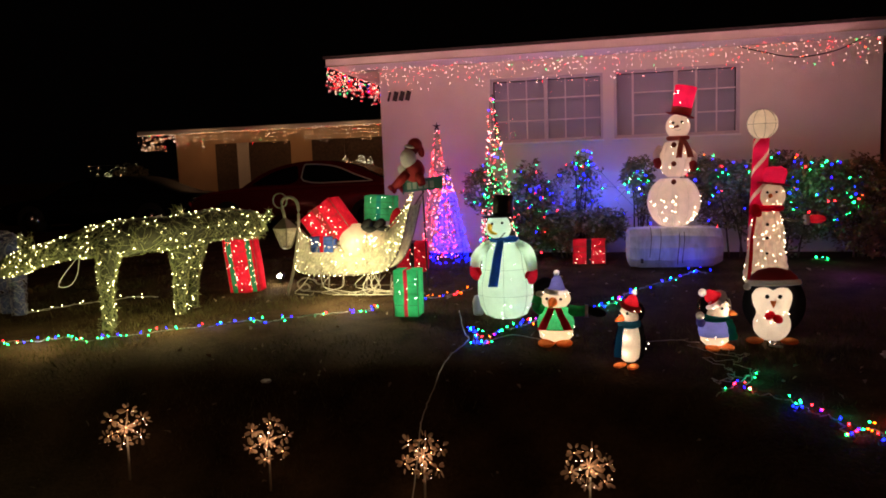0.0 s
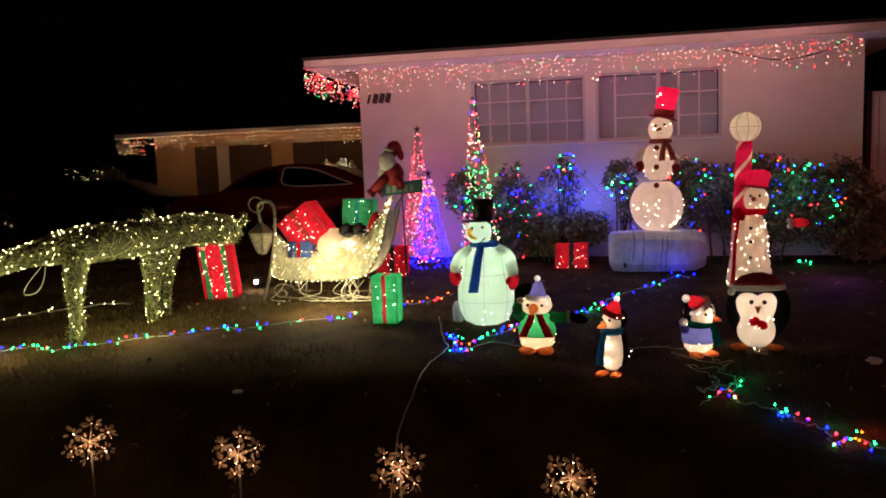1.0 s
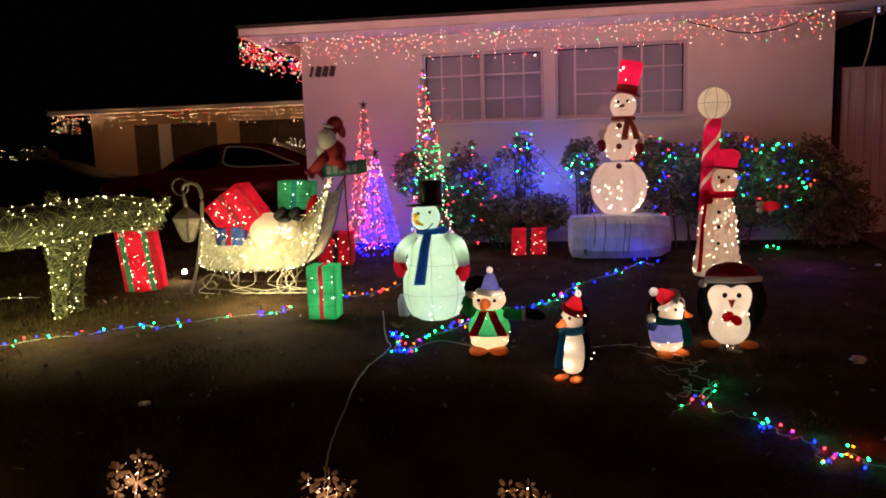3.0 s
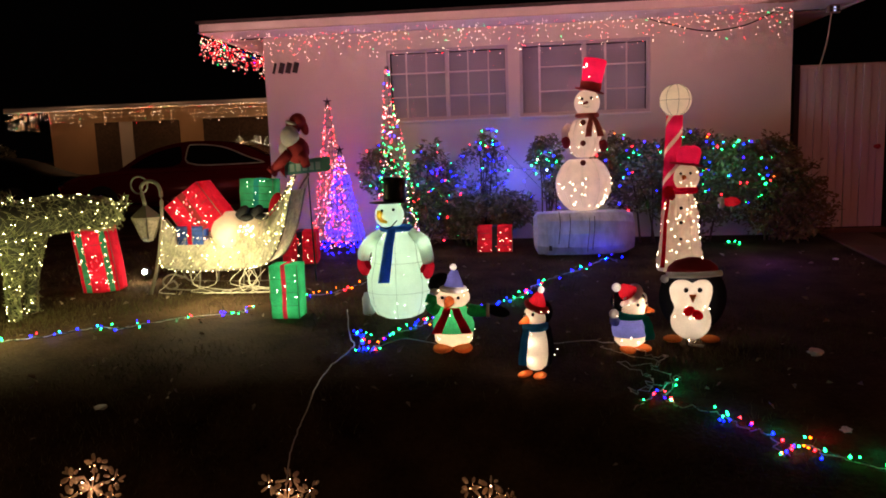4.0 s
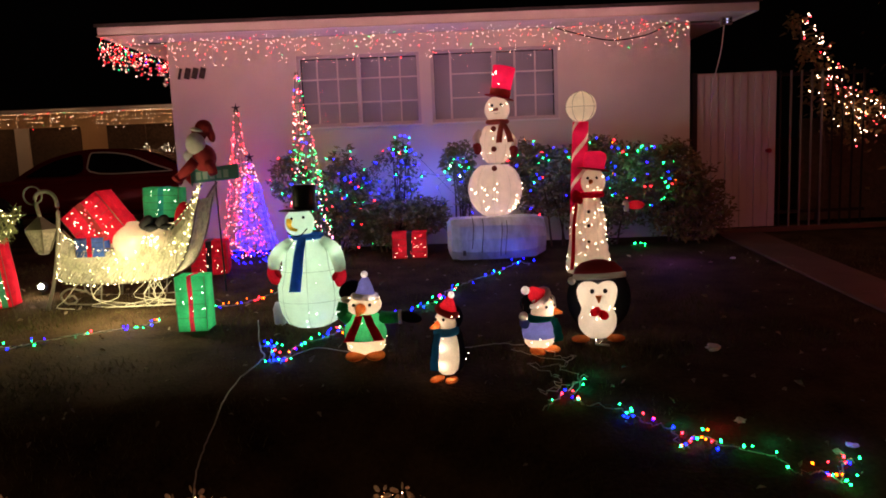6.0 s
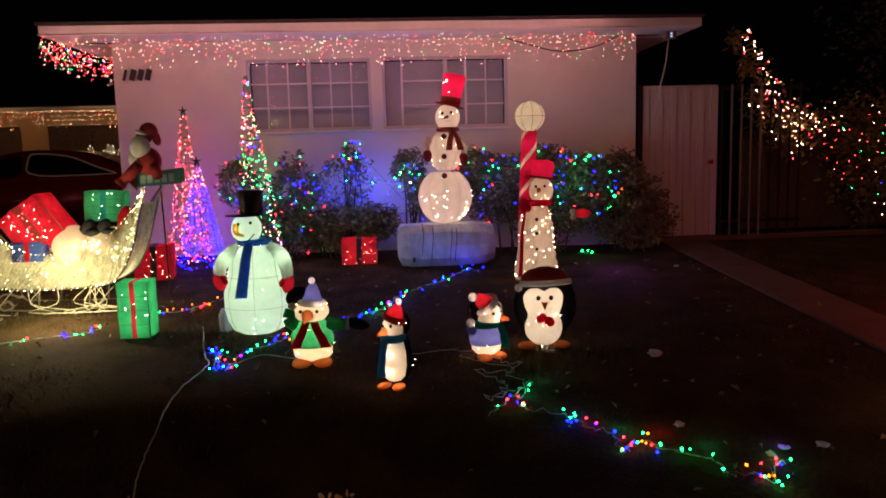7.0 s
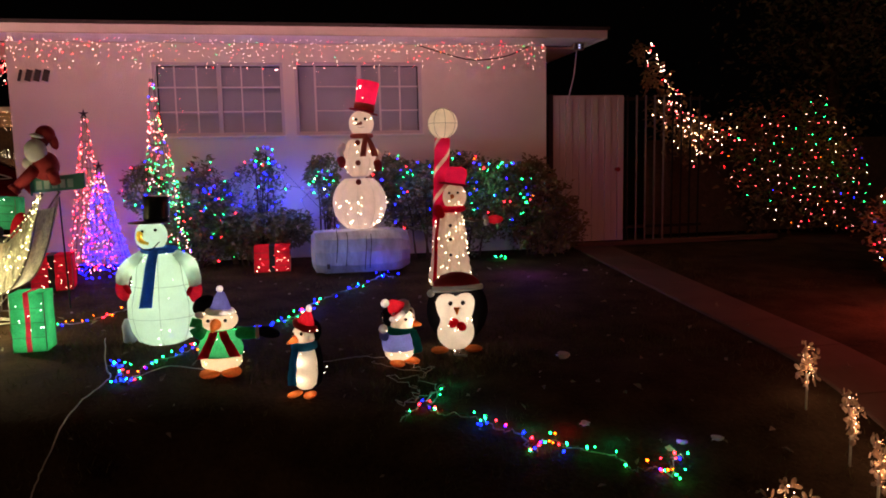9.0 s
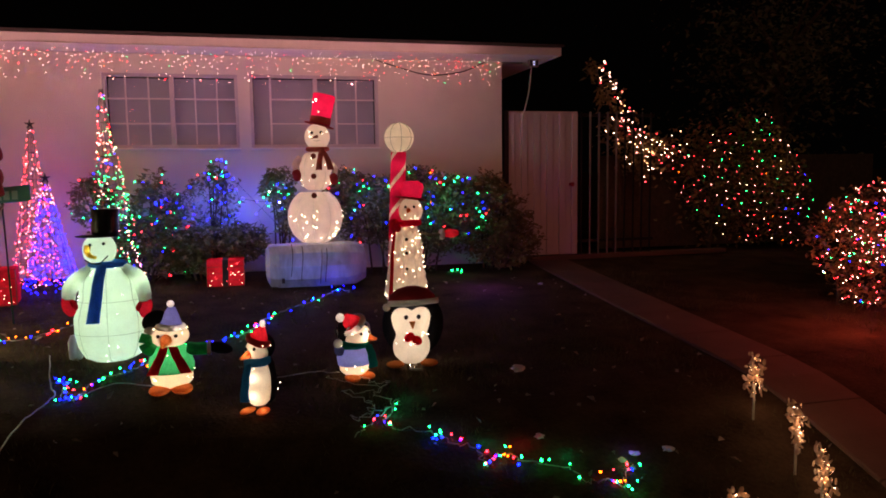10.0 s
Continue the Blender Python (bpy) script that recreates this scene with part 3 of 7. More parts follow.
            rod(bm, (wx * L / 4.5, s * 0.86, 0.32), (wx * L / 4.5, s * 0.895, 0.32), 0.2, seg=20)
            part("rim", bm, CHROME, w)
    for ex, m, nm in ((-2.23, CHROME, "headlight"), (2.23, RED_FELT, "tail_light")):
        for s in (-1, 1):
            bm = bmesh.new()
            ell(bm, (ex * L / 4.5, s * 0.62, 0.7 * k), (0.05, 0.17, 0.07))
            part(nm, bm, m, c)
    return c


car(-5.55, 14.0, -3, RED_PAINT, "dark red sedan parked in the drive", 4.5, 1.33)
car(-10.4, 14.6, 2, BLACK_PAINT, "black low car parked in the drive", 4.4, 1.18)


def frosted_plant(x, y):
    """Bare arching twigs hung with tiny white lights by the garage door."""
    s = thing("twig_tree", x, y, 0.0, label="small bare arching twig tree with tiny white lights", category="plant")
    rng = random.Random(28)
    pts = []
    for cx, n, reach in ((-0.28, 4, 0.12), (0.14, 8, 0.2)):
        for k in range(n):
            a = rng.uniform(-1, 1)
            line = smooth_line([(cx * 0.6, 0, 0), (cx, 0.02, 0.85), (cx + 0.5 * reach * a, 0, 1.2 + rng.uniform(0, 0.1)), (cx + reach * a, -0.02, 1.42 + rng.uniform(-0.1, 0.06)), (cx + 1.5 * reach * a, -0.03, 1.25 + rng.uniform(-0.1, 0.1))], 4)
            bm = bmesh.new()
            tube(bm, line, 0.01, 5, 0.3)
            part("twig", bm, RATTAN, s)
            pts += [tuple(p + Vector((rng.gauss(0, 0.012), -0.01, rng.gauss(0, 0.012)))) for p in line[9::3]]
    bulbs(s, pts, [(B_FIG, 1)], 0.006, rng)


frosted_plant(-5.85, 17.6)
for lx in (-10.0, -8.0, -6.0, -4.2):
    inner_lamp("icicle_glow", Matrix(), (lx, 17.5, 1.95), 3.2, (1, 0.5, 0.22), 0.03)


def far_bush():
    rng = random.Random(29)
    s, r2 = shrub(-11.5, 16.5, [((0, 0, 0.95), (0.5, 0.35, 0.4)), ((-0.5, 0, 0.75), (0.4, 0.3, 0.4)), ((0.35, 0, 1.1), (0.3, 0.25, 0.25))], 700, "dark bush beyond the parked cars with faint lights", 27, size=0.09)
    string_on(-11.5, 16.5, [(rng.gauss(0, 0.3), -0.3, 1.2 + 0.35 * rng.gauss(0, 0.35)) for _ in range(26)], [(B_DIM, 3), (B_WARM, 1)], "faint warm bulbs over the far bush", rng, r=0.007)


# ---- lit figures ----
def seams(parent, profile, n=6, flat=1.0, r=0.0022, material=None, c=(0, 0, 0)):
    """Thin wire ribs running up a turned shell."""
    for k in range(n):
        a = 2 * math.pi * (k + 0.3) / n
        bm = bmesh.new()
        tube(bm, [(c[0] + (rr + 0.002) * math.cos(a), c[1] + (rr + 0.002) * flat * math.sin(a), c[2] + z) for rr, z in profile], r, 5)
        part("rib", bm, material or DARK_SEAM, parent)


def shell_points(profile, n, rng, flat=1.0, lift=0.003, c=(0, 0, 0)):
    out = []
    for _ in range(n):
        t = rng.uniform(0, len(profile) - 1.001)
        i = int(t)
        f = t - i
        r = profile[i][0] * (1 - f) + profile[i + 1][0] * f + lift
        z = profile[i][1] * (1 - f) + profile[i + 1][1] * f
        a = rng.uniform(0, 6.283)
        out.append((c[0] + r * math.cos(a), c[1] + r * flat * math.sin(a), c[2] + z))
    return out


def face_dots(parent, items, material, name):
    for c, r in items:
        bm = bmesh.new()
        ell(bm, c, r, u=12, v=8)
        part(name, bm, material, parent)


def green_snowman():
    s = thing("snowman_figure", -0.93, 6.78, label="glowing white fabric snowman with black top hat and blue scarf", category="snowman")
    M = s.matrix_basis
    prof = [(0.12, 0.0), (0.18, 0.03), (0.215, 0.1), (0.235, 0.2), (0.235, 0.3), (0.215, 0.38), (0.195, 0.44), (0.19, 0.5), (0.18, 0.56), (0.14, 0.62), (0.07, 0.665)]
    bm = bmesh.new()
    lathe(bm, prof, 32, flat=0.8)
    part("body", bm, CLOTH_COOL, s)
    seams(s, prof, 7, 0.8, r=0.0016, material=SEAM_GREY)
    for z, r in ((0.2, 0.237), (0.42, 0.203)):
        bm = bmesh.new()
        tube(bm, [(r * math.cos(a), 0.8 * r * math.sin(a), z) for a in (6.2832 * k / 32 for k in range(33))], 0.0015, 5)
        part("rib", bm, SEAM_GREY, s)
    bm = bmesh.new()
    ell(bm, (-0.045, -0.01, 0.765), (0.108, 0.1, 0.112), u=24, v=16)
    head = part("head", bm, CLOTH_COOL, s)
    bm = bmesh.new()
    tube(bm, smooth_line([(-0.125, -0.08, 0.705), (-0.085, -0.1, 0.683), (-0.03, -0.104, 0.683), (0.022, -0.09, 0.73)]), 0.004)
    part("mouth", bm, BLACK_FELT, head)
    bm = bmesh.new()
    tube(bm, smooth_line([(-0.1, -0.088, 0.795), (-0.105, -0.108, 0.765), (-0.085, -0.122, 0.735), (-0.045, -0.122, 0.722)], 4), 0.024, 10, 0.4)
    part("nose", bm, GOLD, head)
    face_dots(head, [((-0.085, -0.098, 0.805), 0.011), ((0.0, -0.098, 0.812), 0.011)], BLACK_FELT, "eye")
    bm = bmesh.new()
    lathe(bm, [(0.085, 0.86), (0.088, 0.9), (0.085, 0.96), (0.09, 1.03), (0.086, 1.042)], 24, c=(-0.035, 0, 0), rot=(0, 2, 0))
    hat = part("hat", bm, BLACK_SATIN, s, "tall black satin top hat")
    bm = bmesh.new()
    lathe(bm, [(0.06, 0.852), (0.142, 0.857), (0.145, 0.863), (0.06, 0.872)], 28, c=(-0.05, 0, 0))
    part("brim", bm, BLACK_SATIN, hat)
    for sx, gx, gz in ((-1, -0.245, 0.4), (1, 0.235, 0.365)):
        bm = bmesh.new()
        tube(bm, smooth_line([(sx * 0.1, -0.01, 0.605), (sx * 0.185, -0.03, 0.565), (gx * 0.96, -0.05, gz + 0.11), (gx, -0.065, gz + 0.035)], 5), 0.066, 12, 0.62)
        part("arm", bm, CLOTH_COOL, s)
        inner_lamp("snowman_bulb", M, (sx * 0.205, -0.038, 0.555), 0.16, (0.82, 1.0, 0.72), 0.02)
        inner_lamp("snowman_bulb", M, (gx * 0.97, -0.065, gz), 0.05, (1, 0.8, 0.7), 0.015)
        bm = bmesh.new()
        ell(bm, (gx, -0.07, gz), (0.045, 0.04, 0.075), (0, sx * 12, 0)), ell(bm, (gx - sx * 0.035, -0.09, gz + 0.01), (0.02, 0.02, 0.04), (0, sx * 30, 0))
        part("mitten", bm, CLOTH_RED, s, "red cloth mitten")
    bm = bmesh.new()
    lathe(bm, [(0.105, 0.645), (0.125, 0.655), (0.125, 0.675), (0.1, 0.688)], 24, flat=0.85)
    scarf = part("scarf", bm, BLUE_FELT, s, "blue knitted scarf")
    part("scarf_tail", ribbon([(-0.015, -0.125, 0.665), (-0.025, -0.17, 0.6), (-0.045, -0.172, 0.5), (-0.06, -0.182, 0.4), (-0.078, -0.2, 0.29)], 0.072), BLUE_FELT, scarf)
    rng = random.Random(31)
    bulbs(s, shell_points(prof, 36, rng, 0.8), [(B_COOL, 1)], 0.005, rng)
    for z, p in ((0.12, 0.8), (0.32, 1.1), (0.52, 0.8)):
        inner_lamp("snowman_bulb", M, (0, 0, z), p, (0.82, 1.0, 0.72), 0.05)
    inner_lamp("snowman_bulb", M, (-0.097, -0.108, 0.765), 0.02, (1, 0.9, 0.6), 0.005)
    inner_lamp("snowman_bulb", M, (-0.045, 0, 0.765), 0.55, (0.82, 1.0, 0.72), 0.04)
    bm = bmesh.new()
    lathe(bm, [(0.03, 0), (0.045, 0.01), (0.05, 0.12), (0.03, 0.17)], 12, c=(-0.25, 0.06, 0))
    part("stake_box", bm, STONE_WRAP, s)


green_snowman()


def hat_santa(parent, base, top, r, pom, cloth, tilt=0, band=WHITE_FUR, pr=0.028):
    bm = bmesh.new()
    b, t = Vector(base), Vector(top)
    pts = [b + (t - b) * f for f in (0, 0.35, 0.7, 1)]
    tube(bm, pts, r, 16, 0.28)
    h = part("hat", bm, cloth, parent)
    bm = bmesh.new()
    q = (t - b).to_track_quat("Z", "Y")
    ring = [b + q @ Vector((r * 0.95 * math.cos(a), r * 0.95 * math.sin(a), 0)) for a in (6.2832 * k / 20 for k in range(21))]
    tube(bm, ring, r * 0.28, 8)
    part("hat_band", bm, band, h)
    bm = bmesh.new()
    ell(bm, pom, pr, u=12, v=8)
    part("pompom", bm, WHITE_FUR, h)
    # lamps added in pompom and band to whiten them, beads as visible source
    inner_lamp("hat_glow", parent.matrix_basis, pom, 0.035, (1, 0.82, 0.7), 0.006)
    beads = [b + q @ Vector((r * 1.26 * math.cos(a), r * 1.26 * math.sin(a), 0)) for a in (3.9, 4.7, 5.5)]
    bulbs(parent, beads, [(B_FIG, 1)], 0.004)
    for a in (3.6, 4.3, 5.0, 5.7):
        inner_lamp("hat_glow", parent.matrix_basis, b + q @ Vector((r * 1.1 * math.cos(a), r * 1.1 * math.sin(a), 0)), 0.03, (1, 0.82, 0.68), 0.005)


def penguin_a():
    s = thing("penguin_figure", -0.46, 6.0, label="lit fabric penguin in green jacket, red scarf and lilac hat", category="penguin", group="lit penguins on the lawn")
    M = s.matrix_basis
    low = [(0.09, 0.035), (0.118, 0.06), (0.125, 0.1), (0.12, 0.14)]
    bm = bmesh.new()
    lathe(bm, low, 24, flat=0.8)
    part("body", bm, CLOTH_CREAM, s)
    jk = [(0.132, 0.125), (0.136, 0.17), (0.122, 0.22), (0.098, 0.27), (0.06, 0.3)]
    bm = bmesh.new()
    lathe(bm, jk, 24, flat=0.82)
    part("jacket", bm, CLOTH_GREEN, s, "green cloth jacket")
    bm = bmesh.new()
    ell(bm, (0, 0, 0.345), (0.112, 0.095, 0.078), u=20, v=14)
    head = part("head", bm, CLOTH_CREAM, s)
    bm = bmesh.new()
    rod(bm, (-0.012, -0.075, 0.335), (-0.03, -0.145, 0.305), 0.038, 0.01, 12)
    part("beak", bm, ORANGE, head)
    face_dots(head, [((-0.055, -0.1, 0.36), 0.011), ((0.045, -0.1, 0.357), 0.011)], BLACK_FELT, "eye")
    hat_santa(s, (0.005, 0, 0.398), (0.018, 0, 0.515), 0.076, (0.012, 0, 0.535), CLOTH_LILAC, band=WHITE_FUR, pr=0.022)
    for fx in (-0.065, 0.06):
        bm = bmesh.new()
        ell(bm, (fx, -0.05, 0.025), (0.062, 0.085, 0.03), (0, 0, fx * 200))
        part("foot", bm, ORANGE, s, "orange webbed foot")
    bm = bmesh.new()
    tube(bm, smooth_line([(0.1, -0.01, 0.26), (0.16, -0.02, 0.255), (0.22, -0.03, 0.26)], 4), 0.04, 12, 0.95)
    part("sleeve", bm, CLOTH_GREEN, s)
    bm = bmesh.new()
    ell(bm, (0.285, -0.03, 0.255), (0.08, 0.025, 0.035), (0, 15, 0))
    part("wing", bm, CLOTH_BLACK, s)
    bm = bmesh.new()
    rod(bm, (0.215, -0.03, 0.26), (0.235, -0.03, 0.26), 0.045, seg=14)
    part("cuff", bm, WHITE_FUR, s)
    bm = bmesh.new()
    tube(bm, smooth_line([(-0.1, -0.01, 0.26), (-0.135, -0.03, 0.3), (-0.12, -0.02, 0.36)], 4), 0.042, 12, 0.9)
    part("sleeve", bm, CLOTH_GREEN, s)
    bm = bmesh.new()
    ell(bm, (-0.085, 0.005, 0.44), (0.075, 0.05, 0.055), (0, -32, 0))
    part("wing", bm, CLOTH_BLACK, s)
    bm = bmesh.new()
    ell(bm, (-0.105, -0.03, 0.385), (0.035, 0.03, 0.022))
    part("cuff", bm, WHITE_FUR, s)
    for sx in (-1, 1):
        part("scarf_tail", ribbon([(sx * 0.025, -0.095, 0.29), (sx * 0.045, -0.112, 0.24), (sx * 0.07, -0.118, 0.19), (sx * 0.095, -0.122, 0.135)], 0.055), CLOTH_RED, s)
    rng = random.Random(33)
    bulbs(s, shell_points(low, 8, rng, 0.8) + shell_points(jk, 8, rng, 0.82) + [(0.08, -0.08, 0.37), (-0.08, -0.07, 0.4)], [(B_FIG, 1)], 0.0045, rng)
    inner_lamp("penguin_bulb", M, (0.005, 0, 0.44), 0.1, (1, 0.85, 0.8), 0.02)
    inner_lamp("penguin_bulb", M, (0, 0, 0.1), 0.756, (1, 0.72, 0.5), 0.03)
    inner_lamp("penguin_bulb", M, (0, 0, 0.21), 0.756, (1, 0.8, 0.6), 0.03)
    inner_lamp("penguin_bulb", M, (0, 0, 0.35), 0.540, (1, 0.72, 0.55), 0.03)


def penguin_b():
    s = thing("penguin_figure", 0.05, 5.56, rz=-22, label="lit fabric penguin with blue scarf and red bobble hat", category="penguin", group="lit penguins on the lawn")
    s.matrix_basis = s.matrix_basis @ Matrix.Diagonal((0.85, 0.9, 1.0, 1.0))
    M = s.matrix_basis
    prof = [(0.045, 0.035), (0.074, 0.06), (0.087, 0.12), (0.086, 0.2), (0.075, 0.26), (0.055, 0.3)]
    bm = bmesh.new()
    lathe(bm, prof, 24, flat=0.85)
    part("body", bm, CLOTH_CREAM, s)
    bm = bmesh.new()
    lathe(bm, [(r + 0.002, z) for r, z in prof], 24, flat=0.85, c=(0.014, 0.05, 0))
    part("back", bm, CLOTH_BLACK, s, "black back and sides")
    bm = bmesh.new()
    ell(bm, (0, 0, 0.345), (0.078, 0.075, 0.07), u=20, v=14)
    head = part("head", bm, CLOTH_CREAM, s)
    bm = bmesh.new()
    ell(bm, (0.022, 0.045, 0.362), (0.08, 0.075, 0.075), u=20, v=14)
    part("hood", bm, CLOTH_BLACK, head)
    bm = bmesh.new()
    rod(bm, (-0.03, -0.055, 0.335), (-0.065, -0.115, 0.322), 0.026, 0.008, 12)
    part("beak", bm, ORANGE, head)
    face_dots(head, [((-0.05, -0.06, 0.365), 0.01), ((0.012, -0.072, 0.368), 0.01)], BLACK_FELT, "eye")
    hat_santa(s, (0.012, 0, 0.405), (0.04, 0, 0.485), 0.07, (0.045, 0, 0.5), CLOTH_RED, band=RED_FELT, pr=0.022)
    for fx in (-0.055, 0.05):
        bm = bmesh.new()
        ell(bm, (fx, -0.055, 0.013), (0.042, 0.07, 0.014), (0, 0, fx * 150))
        part("foot", bm, ORANGE, s, "orange webbed foot")
    bm = bmesh.new()
    lathe(bm, [(0.07, 0.265), (0.088, 0.275), (0.086, 0.305), (0.065, 0.315)], 22, flat=0.95)
    sc = part("scarf", bm, CLOTH_NAVY, s, "blue wool scarf")
    part("scarf_tail", ribbon([(-0.03, -0.085, 0.285), (-0.035, -0.105, 0.22), (-0.045, -0.11, 0.15), (-0.055, -0.1, 0.075)], 0.05), CLOTH_NAVY, sc)
    for sx in (-1, 1):
        bm = bmesh.new()
        tube(bm, smooth_line([(sx * 0.07, 0.02, 0.27), (sx * 0.1, 0.02, 0.2), (sx * 0.115, 0.0, 0.13)], 4), 0.024, 10, 0.6)
        part("wing", bm, CLOTH_BLACK, s)
    rng = random.Random(34)
    bulbs(s, shell_points(prof, 12, rng, 0.85) + [(0.16, -0.02, 0.17), (0.15, -0.04, 0.14)], [(B_FIG, 1)], 0.0045, rng)
    inner_lamp("penguin_bulb", M, (-0.01, -0.05, 0.1), 0.323, (1, 0.75, 0.55), 0.03)
    inner_lamp("penguin_bulb", M, (-0.01, -0.05, 0.2), 0.323, (1, 0.8, 0.62), 0.03)
    inner_lamp("penguin_bulb", M, (-0.02, -0.05, 0.345), 0.176, (1, 0.75, 0.55), 0.02)
    inner_lamp("penguin_bulb", M, (0.02, 0, 0.44), 0.1, (1, 0.7, 0.5), 0.02)


def penguin_c():
    s = thing("penguin_figure", 0.65, 6.0, rz=25, label="lit fabric penguin in lilac jumper, green scarf and red cap", category="penguin", group="lit penguins on the lawn")
    M = s.matrix_basis
    low = [(0.07, 0.03), (0.1, 0.06), (0.105, 0.1)]
    jk = [(0.112, 0.095), (0.12, 0.14), (0.11, 0.19), (0.08, 0.225)]
    bm = bmesh.new()
    lathe(bm, low, 22, flat=0.85)
    part("body", bm, CLOTH_CREAM, s)
    bm = bmesh.new()
    lathe(bm, jk, 22, flat=0.85)
    part("jumper", bm, CLOTH_LILAC, s, "lilac blue jumper")
    bm = bmesh.new()
    ell(bm, (0.02, -0.01, 0.275), (0.088, 0.08, 0.075), u=20, v=14)
    head = part("head", bm, CLOTH_CREAM, s)
    bm = bmesh.new()
    ell(bm, (-0.012, 0.045, 0.3), (0.088, 0.085, 0.07), u=20, v=14)
    part("hood", bm, CLOTH_BLACK, head)
    bm = bmesh.new()
    rod(bm, (0.06, -0.055, 0.265), (0.115, -0.09, 0.25), 0.03, 0.008, 12)
    part("beak", bm, ORANGE, head)
    face_dots(head, [((0.0, -0.085, 0.3), 0.01), ((0.065, -0.068, 0.3), 0.01)], BLACK_FELT, "eye")
    hat_santa(s, (-0.005, 0, 0.345), (-0.06, 0.0, 0.41), 0.075, (-0.1, 0, 0.405), CLOTH_RED, pr=0.028)
    for fx in (-0.05, 0.055):
        bm = bmesh.new()
        ell(bm, (fx, -0.05, 0.018), (0.045, 0.07, 0.022), (0, 0, fx * 150))
        part("foot", bm, ORANGE, s, "orange webbed foot")
    bm = bmesh.new()
    lathe(bm, [(0.07, 0.195), (0.1, 0.205), (0.098, 0.235), (0.07, 0.245)], 22, flat=0.9)
    sc = part("scarf", bm, CLOTH_TEAL, s, "green wool scarf")
    part("scarf_tail", ribbon([(0.055, -0.08, 0.22), (0.06, -0.102, 0.17), (0.07, -0.106, 0.12), (0.075, -0.1, 0.075)], 0.055), CLOTH_TEAL, sc)
    bm = bmesh.new()
    tube(bm, smooth_line([(-0.09, 0, 0.19), (-0.13, -0.02, 0.2), (-0.135, -0.03, 0.26)], 4), 0.032, 10, 0.7)
    part("sleeve", bm, CLOTH_LILAC, s)
    bm = bmesh.new()
    ell(bm, (-0.14, -0.035, 0.25), (0.03, 0.025, 0.03))
    part("mitten", bm, WHITE_FUR, s)
    bm = bmesh.new()
    tube(bm, [(-0.145, -0.04, 0.24), (-0.15, -0.045, 0.37)], 0.003, 5)
    part("stick", bm, CHROME, s)
    bm = bmesh.new()
    tube(bm, smooth_line([(-0.07, -0.03, 0.33), (0.0, -0.05, 0.375), (0.08, -0.04, 0.35), (0.1, -0.03, 0.28)], 5), 0.006, 6)
    part("headband", bm, WHITE_PAINT, head)
    rng = random.Random(35)
    bulbs(s, shell_points(low, 7, rng, 0.85) + shell_points(jk, 9, rng, 0.85) + [(-0.15, -0.05, 0.25), (-0.13, -0.06, 0.24), (0.03, -0.09, 0.33)], [(B_FIG, 1)], 0.0045, rng)
    inner_lamp("penguin_bulb", M, (0, 0, 0.075), 0.616, (1, 0.72, 0.5), 0.03)
    inner_lamp("penguin_bulb", M, (0, 0, 0.15), 0.440, (1, 0.85, 0.75), 0.03)
    inner_lamp("penguin_bulb", M, (0.035, -0.062, 0.275), 0.282, (1, 0.75, 0.58), 0.02)
    inner_lamp("penguin_bulb", M, (-0.03, 0, 0.375), 0.1, (1, 0.7, 0.5), 0.02)


